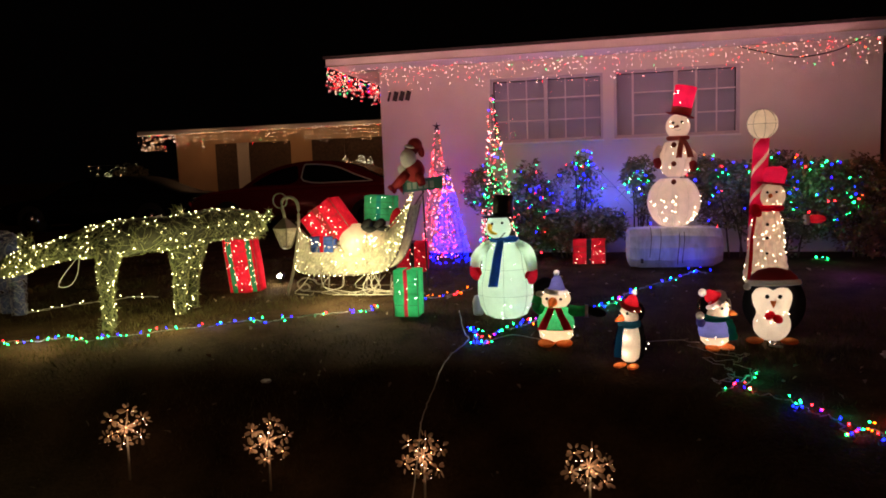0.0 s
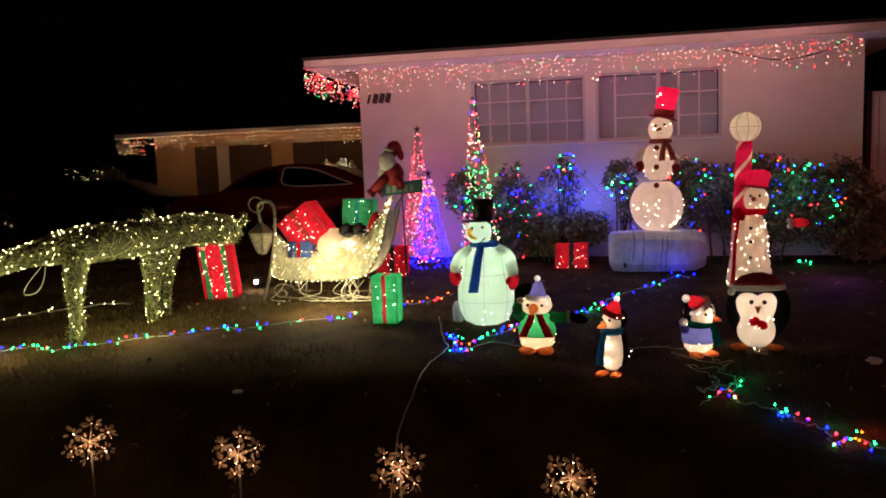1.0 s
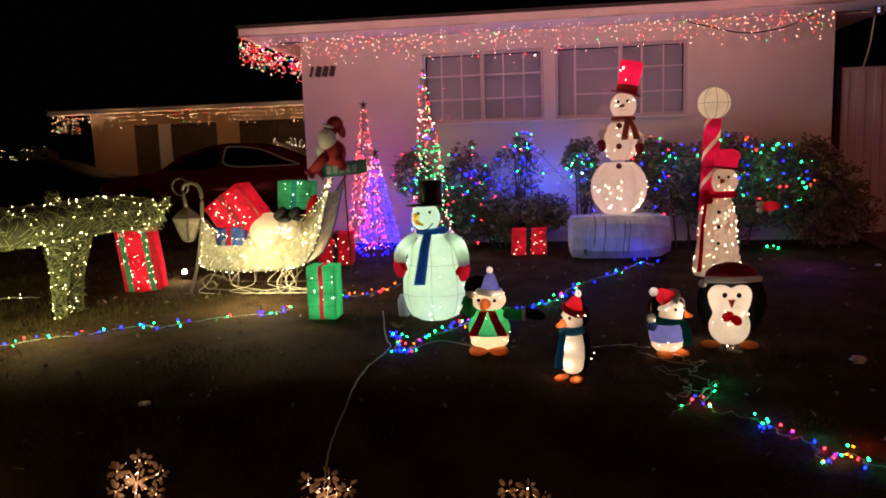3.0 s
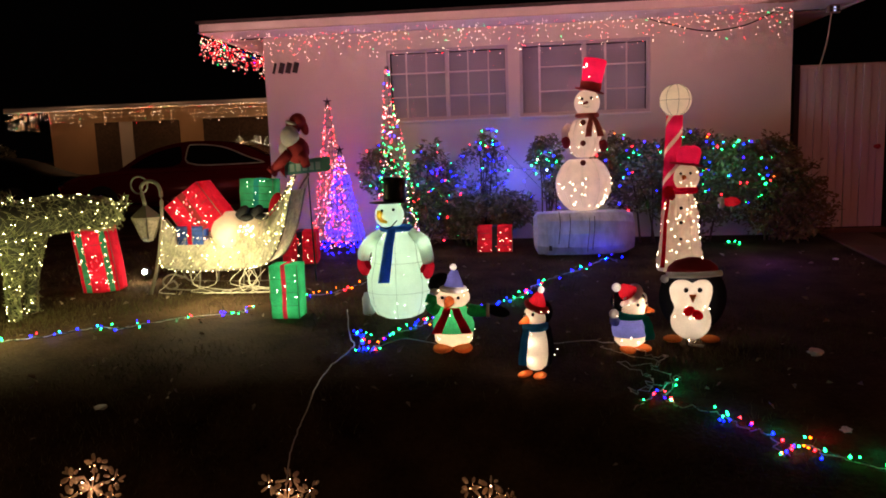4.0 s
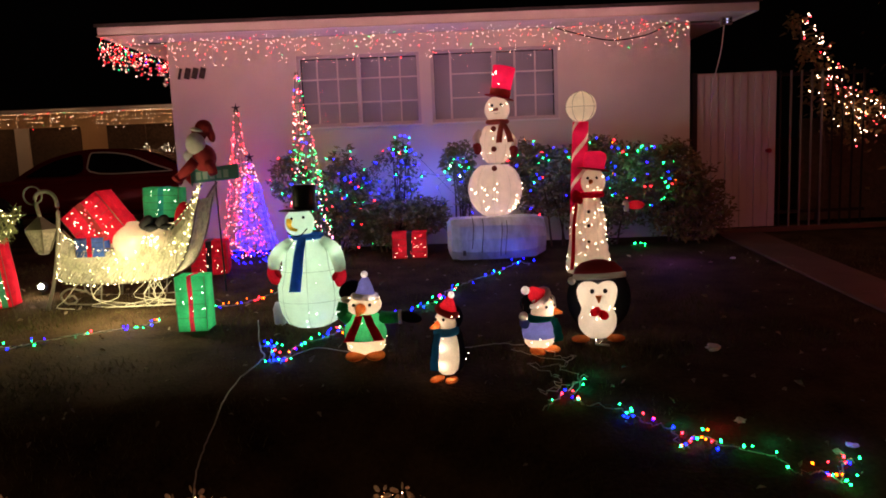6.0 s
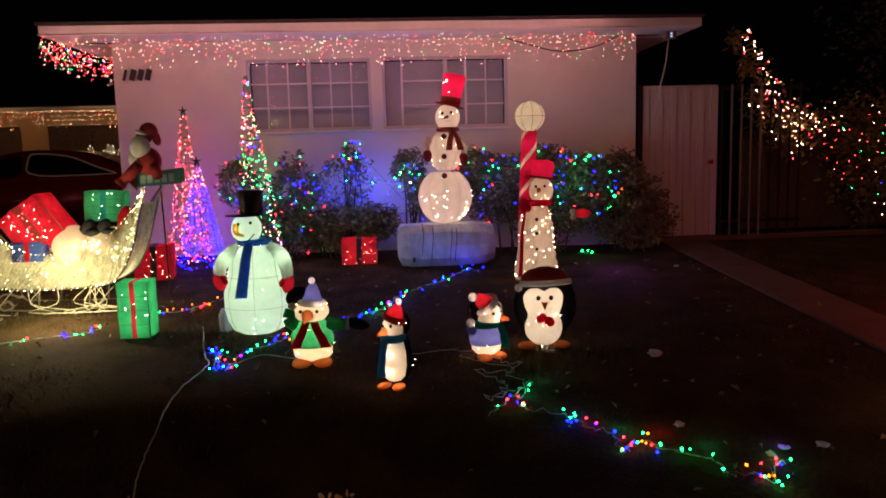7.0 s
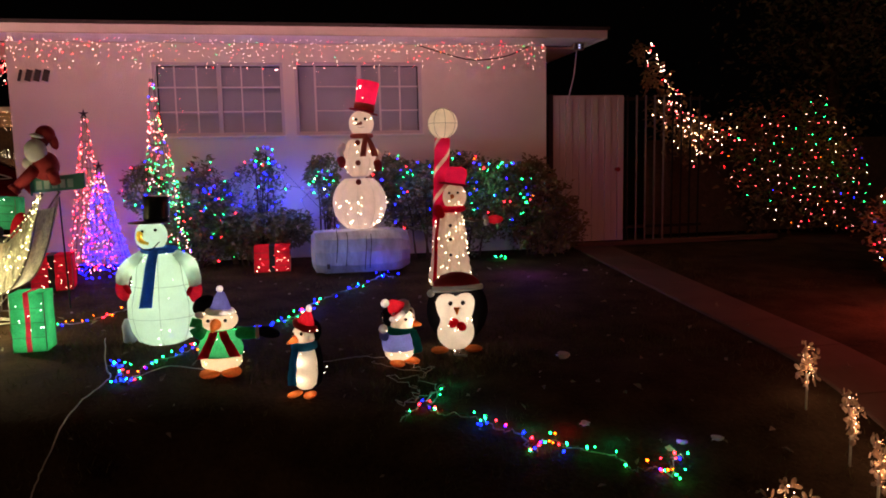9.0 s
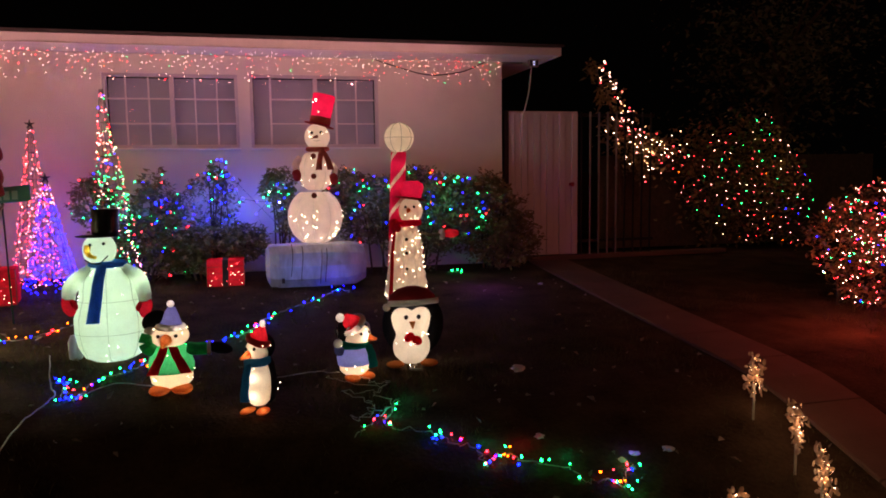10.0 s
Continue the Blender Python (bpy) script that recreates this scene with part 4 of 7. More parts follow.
def penguin_d():
    s = thing("penguin_figure", 1.06, 6.2, rz=-4, label="round black plush penguin with white face and red bow tie", category="penguin", group="lit penguins on the lawn")
    M = s.matrix_basis
    bm = bmesh.new()
    ell(bm, (0.03, 0.1, 0.26), (0.215, 0.1, 0.235), u=28, v=18)
    part("body", bm, CLOTH_BLACK, s)
    # heart-topped white front
    bm = bmesh.new()
    outline = smooth_line([(0, 0.385, 0), (0.045, 0.405, 0), (0.1, 0.395, 0), (0.132, 0.345, 0), (0.125, 0.28, 0), (0.105, 0.22, 0), (0.125, 0.15, 0), (0.115, 0.08, 0), (0.06, 0.03, 0), (0, 0.02, 0)], 4)
    ring = [(p.x, p.y) for p in outline] + [(-p.x, p.y) for p in outline[-2:0:-1]]
    loop = [bm.verts.new((x, -0.075 + 0.05 * (abs(x) / 0.13) ** 2, z)) for x, z in ring]
    mid = [bm.verts.new((x * 0.6, -0.092, 0.21 + (z - 0.21) * 0.6)) for x, z in ring]
    cen = bm.verts.new((0, -0.1, 0.21))
    n = len(loop)
    for i in range(n):
        bm.faces.new((loop[i], loop[(i + 1) % n], mid[(i + 1) % n], mid[i]))
        bm.faces.new((mid[i], mid[(i + 1) % n], cen))
    part("front", bm, CLOTH_CREAM, s, "glowing white face and belly")
    face_dots(s, [((-0.042, -0.1, 0.345), (0.015, 0.012, 0.016)), ((0.042, -0.1, 0.345), (0.015, 0.012, 0.016))], BLACK_FELT, "eye")
    bm = bmesh.new()
    lathe(bm, [(0.036, 0.0), (0.03, 0.008), (0.004, 0.05)], 3, c=(0, -0.1, 0.315), rot=(180, 0, 30), flat=0.5)
    part("beak", bm, ORANGE, s)
    for sx in (-1, 1):
        bm = bmesh.new()
        ell(bm, (sx * 0.026 + 0.002, -0.108, 0.2 - 0.012 * sx), (0.038, 0.012, 0.03), (0, sx * 38, 0))
        part("bow", bm, CLOTH_RED, s, "red felt bow tie")
        bm = bmesh.new()
        ell(bm, (sx * 0.115, -0.06, 0.02), (0.06, 0.06, 0.022))
        part("foot", bm, ORANGE, s)
    bm = bmesh.new()
    lathe(bm, [(0.165, 0.43), (0.155, 0.47), (0.11, 0.51), (0.04, 0.53)], 24, flat=0.6, c=(0.02, 0.05, 0))
    h = part("hat", bm, DARK_RED, s, "dark red felt cap")
    bm = bmesh.new()
    tube(bm, smooth_line([(-0.15, -0.03, 0.43), (-0.06, -0.08, 0.437), (0.05, -0.085, 0.44), (0.18, -0.03, 0.44)], 5), 0.02, 8)
    part("hat_band", bm, WHITE_FUR, h)
    bm = bmesh.new()
    ell(bm, (-0.165, -0.03, 0.405), 0.026)
    part("pompom", bm, WHITE_FUR, h)
    rng = random.Random(36)
    bulbs(s, [(rng.uniform(-0.11, 0.11), -0.1, rng.uniform(0.06, 0.24)) for _ in range(9)] + [(-0.02, -0.1, 0.02), (0.01, -0.11, 0.01)], [(B_FIG, 1)], 0.005, rng)
    for px, pz in ((-0.05, 0.1), (0.05, 0.1), (0, 0.18), (-0.05, 0.26), (0.05, 0.26), (-0.075, 0.34), (0.075, 0.34), (0, 0.36)):
        inner_lamp("penguin_bulb", M, (px, -0.02, pz), 0.17, (1, 0.82, 0.66), 0.03)
    bm = bmesh.new()
    tube(bm, smooth_line([(0.02, -0.1, 0.02), (-0.03, -0.16, 0.012), (0.05, -0.2, 0.01)], 4), 0.008, 6)
    part("cord", bm, WIRE_W, s)


penguin_a(), penguin_b(), penguin_c(), penguin_d()
for fig, spots in (((-0.46, 6.0, 0), ((-0.018, -0.1, 0.322), (-0.065, -0.07, 0.03), (0.06, -0.07, 0.03))), ((0.05, 5.56, -22), ((-0.042, -0.075, 0.331), (-0.055, -0.07, 0.02), (0.05, -0.07, 0.02))),
                   ((0.65, 6.0, 25), ((0.078, -0.067, 0.26), (-0.05, -0.065, 0.02), (0.055, -0.065, 0.02)))):
    for at in spots:
        inner_lamp("penguin_bulb", pose(fig[0], fig[1], land_z(fig[0], fig[1]), 0, 0, fig[2]), at, 0.045, (1, 0.8, 0.6), 0.006)


def tall_snowman():
    b = thing("drum_pedestal", 0.645, 9.05, label="wide rounded drum wrapped in pale blue-grey sheeting", category="pedestal")
    prof = [(0.16, -0.5), (0.225, -0.47), (0.252, -0.38), (0.26, 0.0), (0.25, 0.3), (0.23, 0.42), (0.18, 0.5)]
    bm = bmesh.new()
    lathe(bm, prof, 12, c=(0, 0, 0.235), rot=(0, 90, 0), flat=1.0)
    for v in bm.verts:
        v.co.z = max(v.co.z, 0.0)
        v.co += Vector((noise.noise(v.co * 4), noise.noise(v.co * 4 + Vector((3, 0, 0))), 0.4 * noise.noise(v.co * 6))) * 0.028
        v.co.z = max(v.co.z, 0.0)
        if v.co.z > 0.43:
            v.co.z = 0.43 + (v.co.z - 0.43) * 0.35
    part("drum", bm, STONE_WRAP, b, smooth=False)
    for x, r in ((-0.26, 0.262), (-0.16, 0.266), (0.03, 0.27), (0.08, 0.27)):
        bm = bmesh.new()
        tube(bm, [(x + 0.01 * math.sin(3 * a), -(r + 0.004) * math.cos(a), max(0.01, min(0.475, 0.235 + (r + 0.004) * math.sin(a)))) for a in (math.radians(-45 + 90 * abs(x) + 13 * k) for k in range(7))], 0.004, 6)
        part("strap", bm, DARK_SEAM, b)
    bm = bmesh.new()
    box(bm, (-0.35, -0.255, 0.1), (0.03, 0.02, 0.05), bev=0.004)
    part("plug", bm, DARK_SEAM, b, smooth=False)
    s = thing("snowman_figure", 0.645, 9.05, land_z(0.645, 9.05) + 0.452, label="tall three-ball lit snowman with red top hat and scarf", category="snowman")
    s.matrix_basis = s.matrix_basis @ Matrix.Diagonal((1.0, 1.0, 1.035, 1.0))
    M = s.matrix_basis
    def ball(z0, h, r):
        return [(r * math.sin(math.radians(a)) + 0.002, z0 + h / 2 - h / 2 * math.cos(math.radians(a))) for a in range(28, 160, 12)]
    p1, p2 = ball(0.0 - 0.025, 0.57, 0.28), ball(0.5, 0.42, 0.178)
    for nm, p, x in (("lower_ball", p1, 0.0), ("middle_ball", p2, 0.02)):
        bm = bmesh.new()
        lathe(bm, p, 40, c=(x, 0, 0), lobes=10, depth=0.045)
        bl = part(nm, bm, CLOTH_WARM, s)
        seams(bl, p, 10, 1.0, c=(x, 0, 0), r=0.0018, material=RATTAN)
    bm = bmesh.new()
    ell(bm, (0.045, 0, 1.045), (0.128, 0.125, 0.13), u=26, v=16)
    head = part("head", bm, CLOTH_WARM, s)
    face_dots(head, [((-0.015, -0.115, 1.08), 0.015), ((0.075, -0.115, 1.085), 0.015)], BLACK_FELT, "eye")
    bm = bmesh.new()
    rod(bm, (0.035, -0.115, 1.045), (-0.03, -0.17, 1.025), 0.018, 0.004, 10)
    part("nose", bm, MAROON, head)
    bm = bmesh.new()
    tube(bm, smooth_line([(0.0, -0.122, 1.008), (0.03, -0.128, 1.0), (0.06, -0.122, 1.008)], 4), 0.002, 6)
    part("mouth", bm, BLACK_FELT, head)
    bm = bmesh.new()
    lathe(bm, [(0.098, 0.0), (0.1, 0.05), (0.105, 0.14), (0.116, 0.285), (0.11, 0.297)], 26, c=(0.075, 0, 1.165), rot=(0, 11, 0))
    hat = part("hat", bm, CLOTH_PINKRED, s, "tall red cloth top hat")
    bm = bmesh.new()
    lathe(bm, [(0.09, -0.006), (0.15, -0.004), (0.152, 0.004), (0.09, 0.012)], 28, c=(0.07, 0, 1.16), rot=(0, 14, 0))
    part("brim", bm, DARK_RED, hat)
    bm = bmesh.new()
    lathe(bm, [(0.102, 0.01), (0.106, 0.02), (0.106, 0.07), (0.1, 0.075)], 26, c=(0.075, 0, 1.165), rot=(0, 11, 0))
    part("band", bm, SCARF_RED, hat)
    bm = bmesh.new()
    tube(bm, [(0.045 + 0.1 * math.cos(a), 0.095 * math.sin(a), 0.925) for a in (6.2832 * k / 24 for k in range(25))], 0.022, 8)
    sc = part("scarf", bm, SCARF_RED, s, "dark red ribbon scarf")
    for dx in (-0.03, 0.055):
        part("scarf_tail", ribbon([(0.075, -0.125, 0.925), (0.08 + dx * 0.6, -0.165, 0.86), (0.08 + dx * 1.1, -0.185, 0.79), (0.08 + dx * 1.4, -0.19, 0.72)], 0.055), SCARF_RED, sc)
    for c in ((-0.01, -0.155, 0.855), (-0.015, -0.185, 0.66), (-0.02, -0.235, 0.475)):
        bm = bmesh.new()
        ell(bm, c, (0.028, 0.016, 0.028), u=12, v=8)
        part("button", bm, MAROON, s)
    for gx, gz in ((-0.175, 0.69), (0.195, 0.65)):
        bm = bmesh.new()
        tube(bm, smooth_line([(gx * 0.75, -0.02, gz + 0.14), (gx * 1.05, -0.05, gz + 0.08), (gx, -0.09, gz + 0.02)], 4), 0.042, 10, 0.8)
        part("arm", bm, CLOTH_WARM, s)
        bm = bmesh.new()
        ell(bm, (gx, -0.11, gz - 0.02), (0.042, 0.035, 0.06)), ell(bm, (gx - 0.03, -0.12, gz), (0.018, 0.018, 0.03))
        part("mitten", bm, DARK_RED, s, "dark red mitten")
    rng = random.Random(41)
    bulbs(s, shell_points(p1[1:8], 46, rng) + shell_points(p2[1:], 26, rng, c=(0.02, 0, 0)) + [(0.045 + rng.uniform(-0.1, 0.1), -0.125, 1.045 + rng.uniform(-0.07, 0.07)) for _ in range(5)]
          + [(0.09 + rng.uniform(-0.09, 0.09), -0.11, rng.uniform(1.2, 1.43)) for _ in range(5)], [(B_FIG, 1)], 0.0072, rng)
    for at, p in (((0, 0, 0.16), 1.3), ((0, 0, 0.33), 1.0), ((0.02, 0, 0.7), 0.85), ((0.045, 0, 1.045), 0.5), ((0.09, 0, 1.26), 0.6), ((0.11, 0, 1.38), 0.5)):
        inner_lamp("snowman_bulb", M, at, p, (1, 0.8, 0.66), 0.05)


tall_snowman()


def lamp_snowman():
    s = thing("lamp_post_snowman", 1.44, 8.25, label="lit snowman with red hat beside striped lamp post", category="snowman")
    M = s.matrix_basis
    prof = [(0.2, 0.0), (0.205, 0.05), (0.19, 0.2), (0.165, 0.35), (0.165, 0.48), (0.14, 0.6), (0.1, 0.7), (0.07, 0.73)]
    fine = [(p.x, p.z) for p in smooth_line([(r, 0, z) for r, z in prof], 5)]
    bm = bmesh.new()
    lathe(bm, fine, 54, flat=0.75, c=(0.0, 0, 0), lobes=9, depth=0.05)
    for v in bm.verts:
        v.co += Vector((v.co.x, v.co.y, 0)).normalized() * 0.02 * noise.noise(v.co * 22)
    body = part("body", bm, CLOTH_CREAM, s)
    seams(body, prof, 9, 0.75, r=0.0018, material=RATTAN)
    bm = bmesh.new()
    ell(bm, (0.045, -0.01, 0.845), (0.118, 0.11, 0.125), u=24, v=16)
    head = part("head", bm, CLOTH_CREAM, s)
    bm = bmesh.new()
    rod(bm, (0.01, -0.1, 0.855), (-0.02, -0.19, 0.835), 0.022, 0.005, 10)
    part("nose", bm, ORANGE, head)
    face_dots(head, [((-0.02, -0.1, 0.885), 0.013), ((0.06, -0.11, 0.885), 0.013)], BLACK_FELT, "eye")
    bm = bmesh.new()
    lathe(bm, [(0.1, 0.0), (0.105, 0.06), (0.115, 0.12), (0.1, 0.15), (0.05, 0.165)], 24, c=(0.05, 0, 0.965), rot=(0, 8, 0))
    for v in bm.verts:
        v.co += Vector((noise.noise(v.co * 16), noise.noise(v.co * 16 + Vector((9, 0, 0))), noise.noise(v.co * 12 + Vector((0, 7, 0))))) * 0.022
    hat = part("hat", bm, CLOTH_PINKRED, s, "crumpled red cloth hat")
    bm = bmesh.new()
    lathe(bm, [(0.09, -0.004), (0.155, -0.006), (0.155, 0.006), (0.09, 0.014)], 26, c=(0.05, 0, 0.96), rot=(0, 8, 0))
    part("brim", bm, DARK_RED, hat)
    bm = bmesh.new()
    tube(bm, [(0.02 + 0.105 * math.cos(a), 0.095 * math.sin(a), 0.73) for a in (6.2832 * k / 24 for k in range(25))], 0.03, 8)
    part("scarf", bm, CLOTH_PINKRED, s, "red scarf round the neck")
    # striped post
    a, b = Vector((-0.11, 0.06, 0.0)), Vector((-0.05, 0.03, 1.4))
    bm = bmesh.new()
    rings = []
    for j in range(49):
        c, tw = a.lerp(b, j / 48), 6.2832 * 2.6 * j / 48
        rings.append([bm.verts.new(c + Vector((0.074 * math.cos(tw + 6.2832 * k / 20), 0.074 * math.sin(tw + 6.2832 * k / 20), 0))) for k in range(20)])
    for p, q in zip(rings, rings[1:]):
        for k in range(20):
            bm.faces.new((p[k], p[(k + 1) % 20], q[(k + 1) % 20], q[k])).material_index = 1 if k % 10 < 2 else 0
    part("post", bm, [CLOTH_PINKRED, CLOTH_CREAM], s, "red cloth lamp post with pale spiral stripe")
    bm = bmesh.new()
    ell(bm, (-0.045, 0.03, 1.535), 0.14, u=28, v=18)
    gl = part("globe", bm, CLOTH_CREAM, s, "round white cloth lamp globe")
    for k in range(4):
        bm = bmesh.new()
        tube(bm, [Vector((-0.045, 0.03, 1.535)) + Matrix.Rotation(k * math.pi / 4, 3, "Z") @ Vector((0.1415 * math.cos(t), 0, 0.1415 * math.sin(t))) for t in (6.2832 * i / 28 for i in range(29))], 0.0022, 5)
        part("rib", bm, WIRE_FRAME, gl)
    bm = bmesh.new()
    tube(bm, [(-0.045 + 0.1415 * math.cos(t), 0.03 + 0.1415 * math.sin(t), 1.535) for t in (6.2832 * i / 28 for i in range(29))], 0.0022, 5)
    part("rib", bm, WIRE_FRAME, gl)
    bm = bmesh.new()
    tube(bm, smooth_line([(0.12, -0.02, 0.64), (0.22, -0.04, 0.61), (0.33, -0.05, 0.61)], 4), 0.012, 8)
    part("arm_wire", bm, WIRE_FRAME, s)
    bm = bmesh.new()
    rod(bm, (0.325, -0.05, 0.61), (0.36, -0.05, 0.613), 0.05, 0.052, 14)
    part("cuff", bm, WHITE_FUR, s)
    bm = bmesh.new()
    ell(bm, (0.43, -0.05, 0.618), (0.085, 0.04, 0.042))
    part("mitten", bm, CLOTH_RED, s, "red cloth mitten")
    bm = bmesh.new()
    ell(bm, (-0.13, -0.1, 0.72), (0.05, 0.05, 0.06)), ell(bm, (-0.1, -0.12, 0.69), (0.03, 0.03, 0.04))
    part("mitten", bm, CLOTH_RED, s, "red cloth mitten")
    part("ribbon", ribbon([(-0.12, -0.11, 0.7), (-0.15, -0.11, 0.5), (-0.165, -0.13, 0.3), (-0.185, -0.15, 0.05)], 0.03), CLOTH_RED, s)
    for z in (0.3, 0.45, 0.58):
        bm = bmesh.new()
        ell(bm, (-0.02, -0.126, z), (0.017, 0.01, 0.017), u=10, v=6)
        part("button", bm, BLACK_FELT, s)
    rng = random.Random(43)
    bulbs(s, shell_points(prof, 130, rng, 0.75) + [(0.045 + rng.uniform(-0.09, 0.09), -0.115, 0.845 + rng.uniform(-0.08, 0.06)) for _ in range(6)], [(B_FIG, 1)], 0.0066, rng)
    for at, p in (((0.02, 0, 0.12), 0.42), ((0.02, 0, 0.33), 0.36), ((0.02, 0, 0.55), 0.28), ((0.045, 0, 0.845), 0.28), ((0.06, 0, 1.05), 0.4), ((-0.045, 0.03, 1.535), 0.5), ((-0.055, 0.035, 1.28), 0.22), ((-0.065, 0.04, 1.08), 0.22), ((-0.075, 0.045, 0.85), 0.2), ((0.43, -0.05, 0.618), 0.07)):
        inner_lamp("snowman_bulb", M, at, p, (1, 0.82, 0.62), 0.04)


lamp_snowman()


# ---- gift boxes ----
def gift(x, y, w, d, h, cloth, ribbon, label, n, power, rz=0, tilt=0, z=None, side_ribbons=False, seed=50, col=(1, 0.75, 0.6), name="gift_box"):
    g = thing(name, x, y, z, rz, label=label, category="gift box", group="lit gift boxes")
    if tilt:
        g.matrix_basis = g.matrix_basis @ pose(0, 0, 0, 0, tilt, 0)
    rng = random.Random(seed)
    rw = w * 0.16
    cuts = [-w / 2, -w * 0.4, -w * 0.4 + rw, w * 0.4 - rw, w * 0.4, w / 2] if side_ribbons else [-w / 2, -rw / 2, rw / 2, w / 2]
    def wrinkle(p):
        return Vector(p) + Vector((noise.noise(Vector(p) * 9), noise.noise(Vector(p) * 9 + Vector((5, 0, 0))), 0)) * 0.008
    def wrap(bm, x0, x1, out):
        path = [(-d / 2 - out, h * k / 5) for k in range(6)] + [(-d / 2 + d * k / 3, h + out) for k in range(4)] + [(d / 2 + out, h * k / 5) for k in range(5, -1, -1)]
        for (y0, z0), (y1, z1) in zip(path, path[1:]):
            q = [wrinkle((x, y, z)) for x, y, z in ((x0, y0, z0), (x1, y0, z0), (x1, y1, z1), (x0, y1, z1))]
            bm.faces.new([bm.verts.new(v) for v in q])
    bm = bmesh.new()
    for k, (x0, x1) in enumerate(zip(cuts, cuts[1:])):
        if k % 2 == 0:
            wrap(bm, x0, x1, 0)
    for x in (-w / 2, w / 2):
        for k in range(5):
            bm.faces.new([bm.verts.new(wrinkle((x, y, z))) for y, z in ((-d / 2, h * k / 5), (d / 2, h * k / 5), (d / 2, h * (k + 1) / 5), (-d / 2, h * (k + 1) / 5))])
    bm.faces.new([bm.verts.new((x, y, 0.003)) for x, y in ((-w / 2, -d / 2), (w / 2, -d / 2), (w / 2, d / 2), (-w / 2, d / 2))])
    bmesh.ops.remove_doubles(bm, verts=bm.verts, dist=0.0005)
    part("box", bm, cloth, g)
    for k, (x0, x1) in enumerate(zip(cuts, cuts[1:])):
        if k % 2:
            bm = bmesh.new()
            wrap(bm, x0, x1, 0.004)
            part("ribbon", bm, ribbon, g)
    for ex in (-1, 1):
        for ey in (-1, 1):
            bm = bmesh.new()
            rod(bm, (ex * w / 2, ey * d / 2, 0), (ex * w / 2, ey * d / 2, h), 0.003, seg=5)
            part("wire_edge", bm, WIRE_FRAME, g)
    for k in range(1, 4):
        bm = bmesh.new()
        rod(bm, (-w / 2, -d / 2 - 0.009, h * k / 4), (w / 2, -d / 2 - 0.009, h * k / 4), 0.0016, seg=5)
        part("wire_bar", bm, WIRE_G, g)
    bulbs(g, [(rng.uniform(-w / 2, w / 2) * 0.9, -d / 2 - 0.006, rng.uniform(0.05, 0.95) * h) for _ in range(n)], [(B_WHITE, 2), (B_PINK, 1)] if cloth != CLOTH_GREEN else [(B_COOL, 1)], 0.005, rng)
    for f in (0.25, 0.75):
        inner_lamp("gift_bulb", g.matrix_basis, (0, 0, h * f), power * 1.35, col, 0.04)
    return g


gift(-1.79, 6.8, 0.215, 0.2, 0.405, CLOTH_GREEN, CLOTH_RED, "glowing green gift box with a red ribbon", 9, 0.55, seed=51, col=(0.8, 1, 0.7))
gift(-0.275, 9.3, 0.37, 0.26, 0.27, CLOTH_RED, DARK_SEAM, "small glowing red gift box with dark ribbon", 22, 0.3, seed=52)
gift(-2.27, 8.8, 0.35, 0.3, 0.33, CLOTH_RED, DARK_SEAM, "red lit gift box behind the sleigh", 18, 0.25, rz=10, seed=53)
gift(-3.76, 7.65, 0.32, 0.2, 0.575, CLOTH_RED, CLOTH_GREEN, "tall leaning red gift box with green ribbon edges", 60, 0.5, rz=8, tilt=-6, side_ribbons=True, seed=54)


# ---- sleigh ----
def strands(bm, pts_a, pts_b, rng, n, r=0.0022, jitter=0.012):
    for _ in range(n):
        t = rng.uniform(0, len(pts_a) - 1.001)
        i = int(t)
        a = pts_a[i].lerp(pts_a[i + 1], t - i)
        t2 = min(max(t + rng.uniform(-1.0, 1.0), 0), len(pts_b) - 1.001)
        j = int(t2)
        b = pts_b[j].lerp(pts_b[j + 1], t2 - j)
        f0, f1 = sorted((rng.uniform(0, 1), rng.uniform(0, 1)))
        if f1 - f0 < 0.3:
            f1 = min(1, f0 + 0.4)
        o = Vector((rng.uniform(-jitter, jitter), rng.uniform(-jitter, jitter), 0))
        tube(bm, [a.lerp(b, f0) + o, a.lerp(b, (f0 + f1) / 2) + o * -0.5, a.lerp(b, f1)], r, 4)


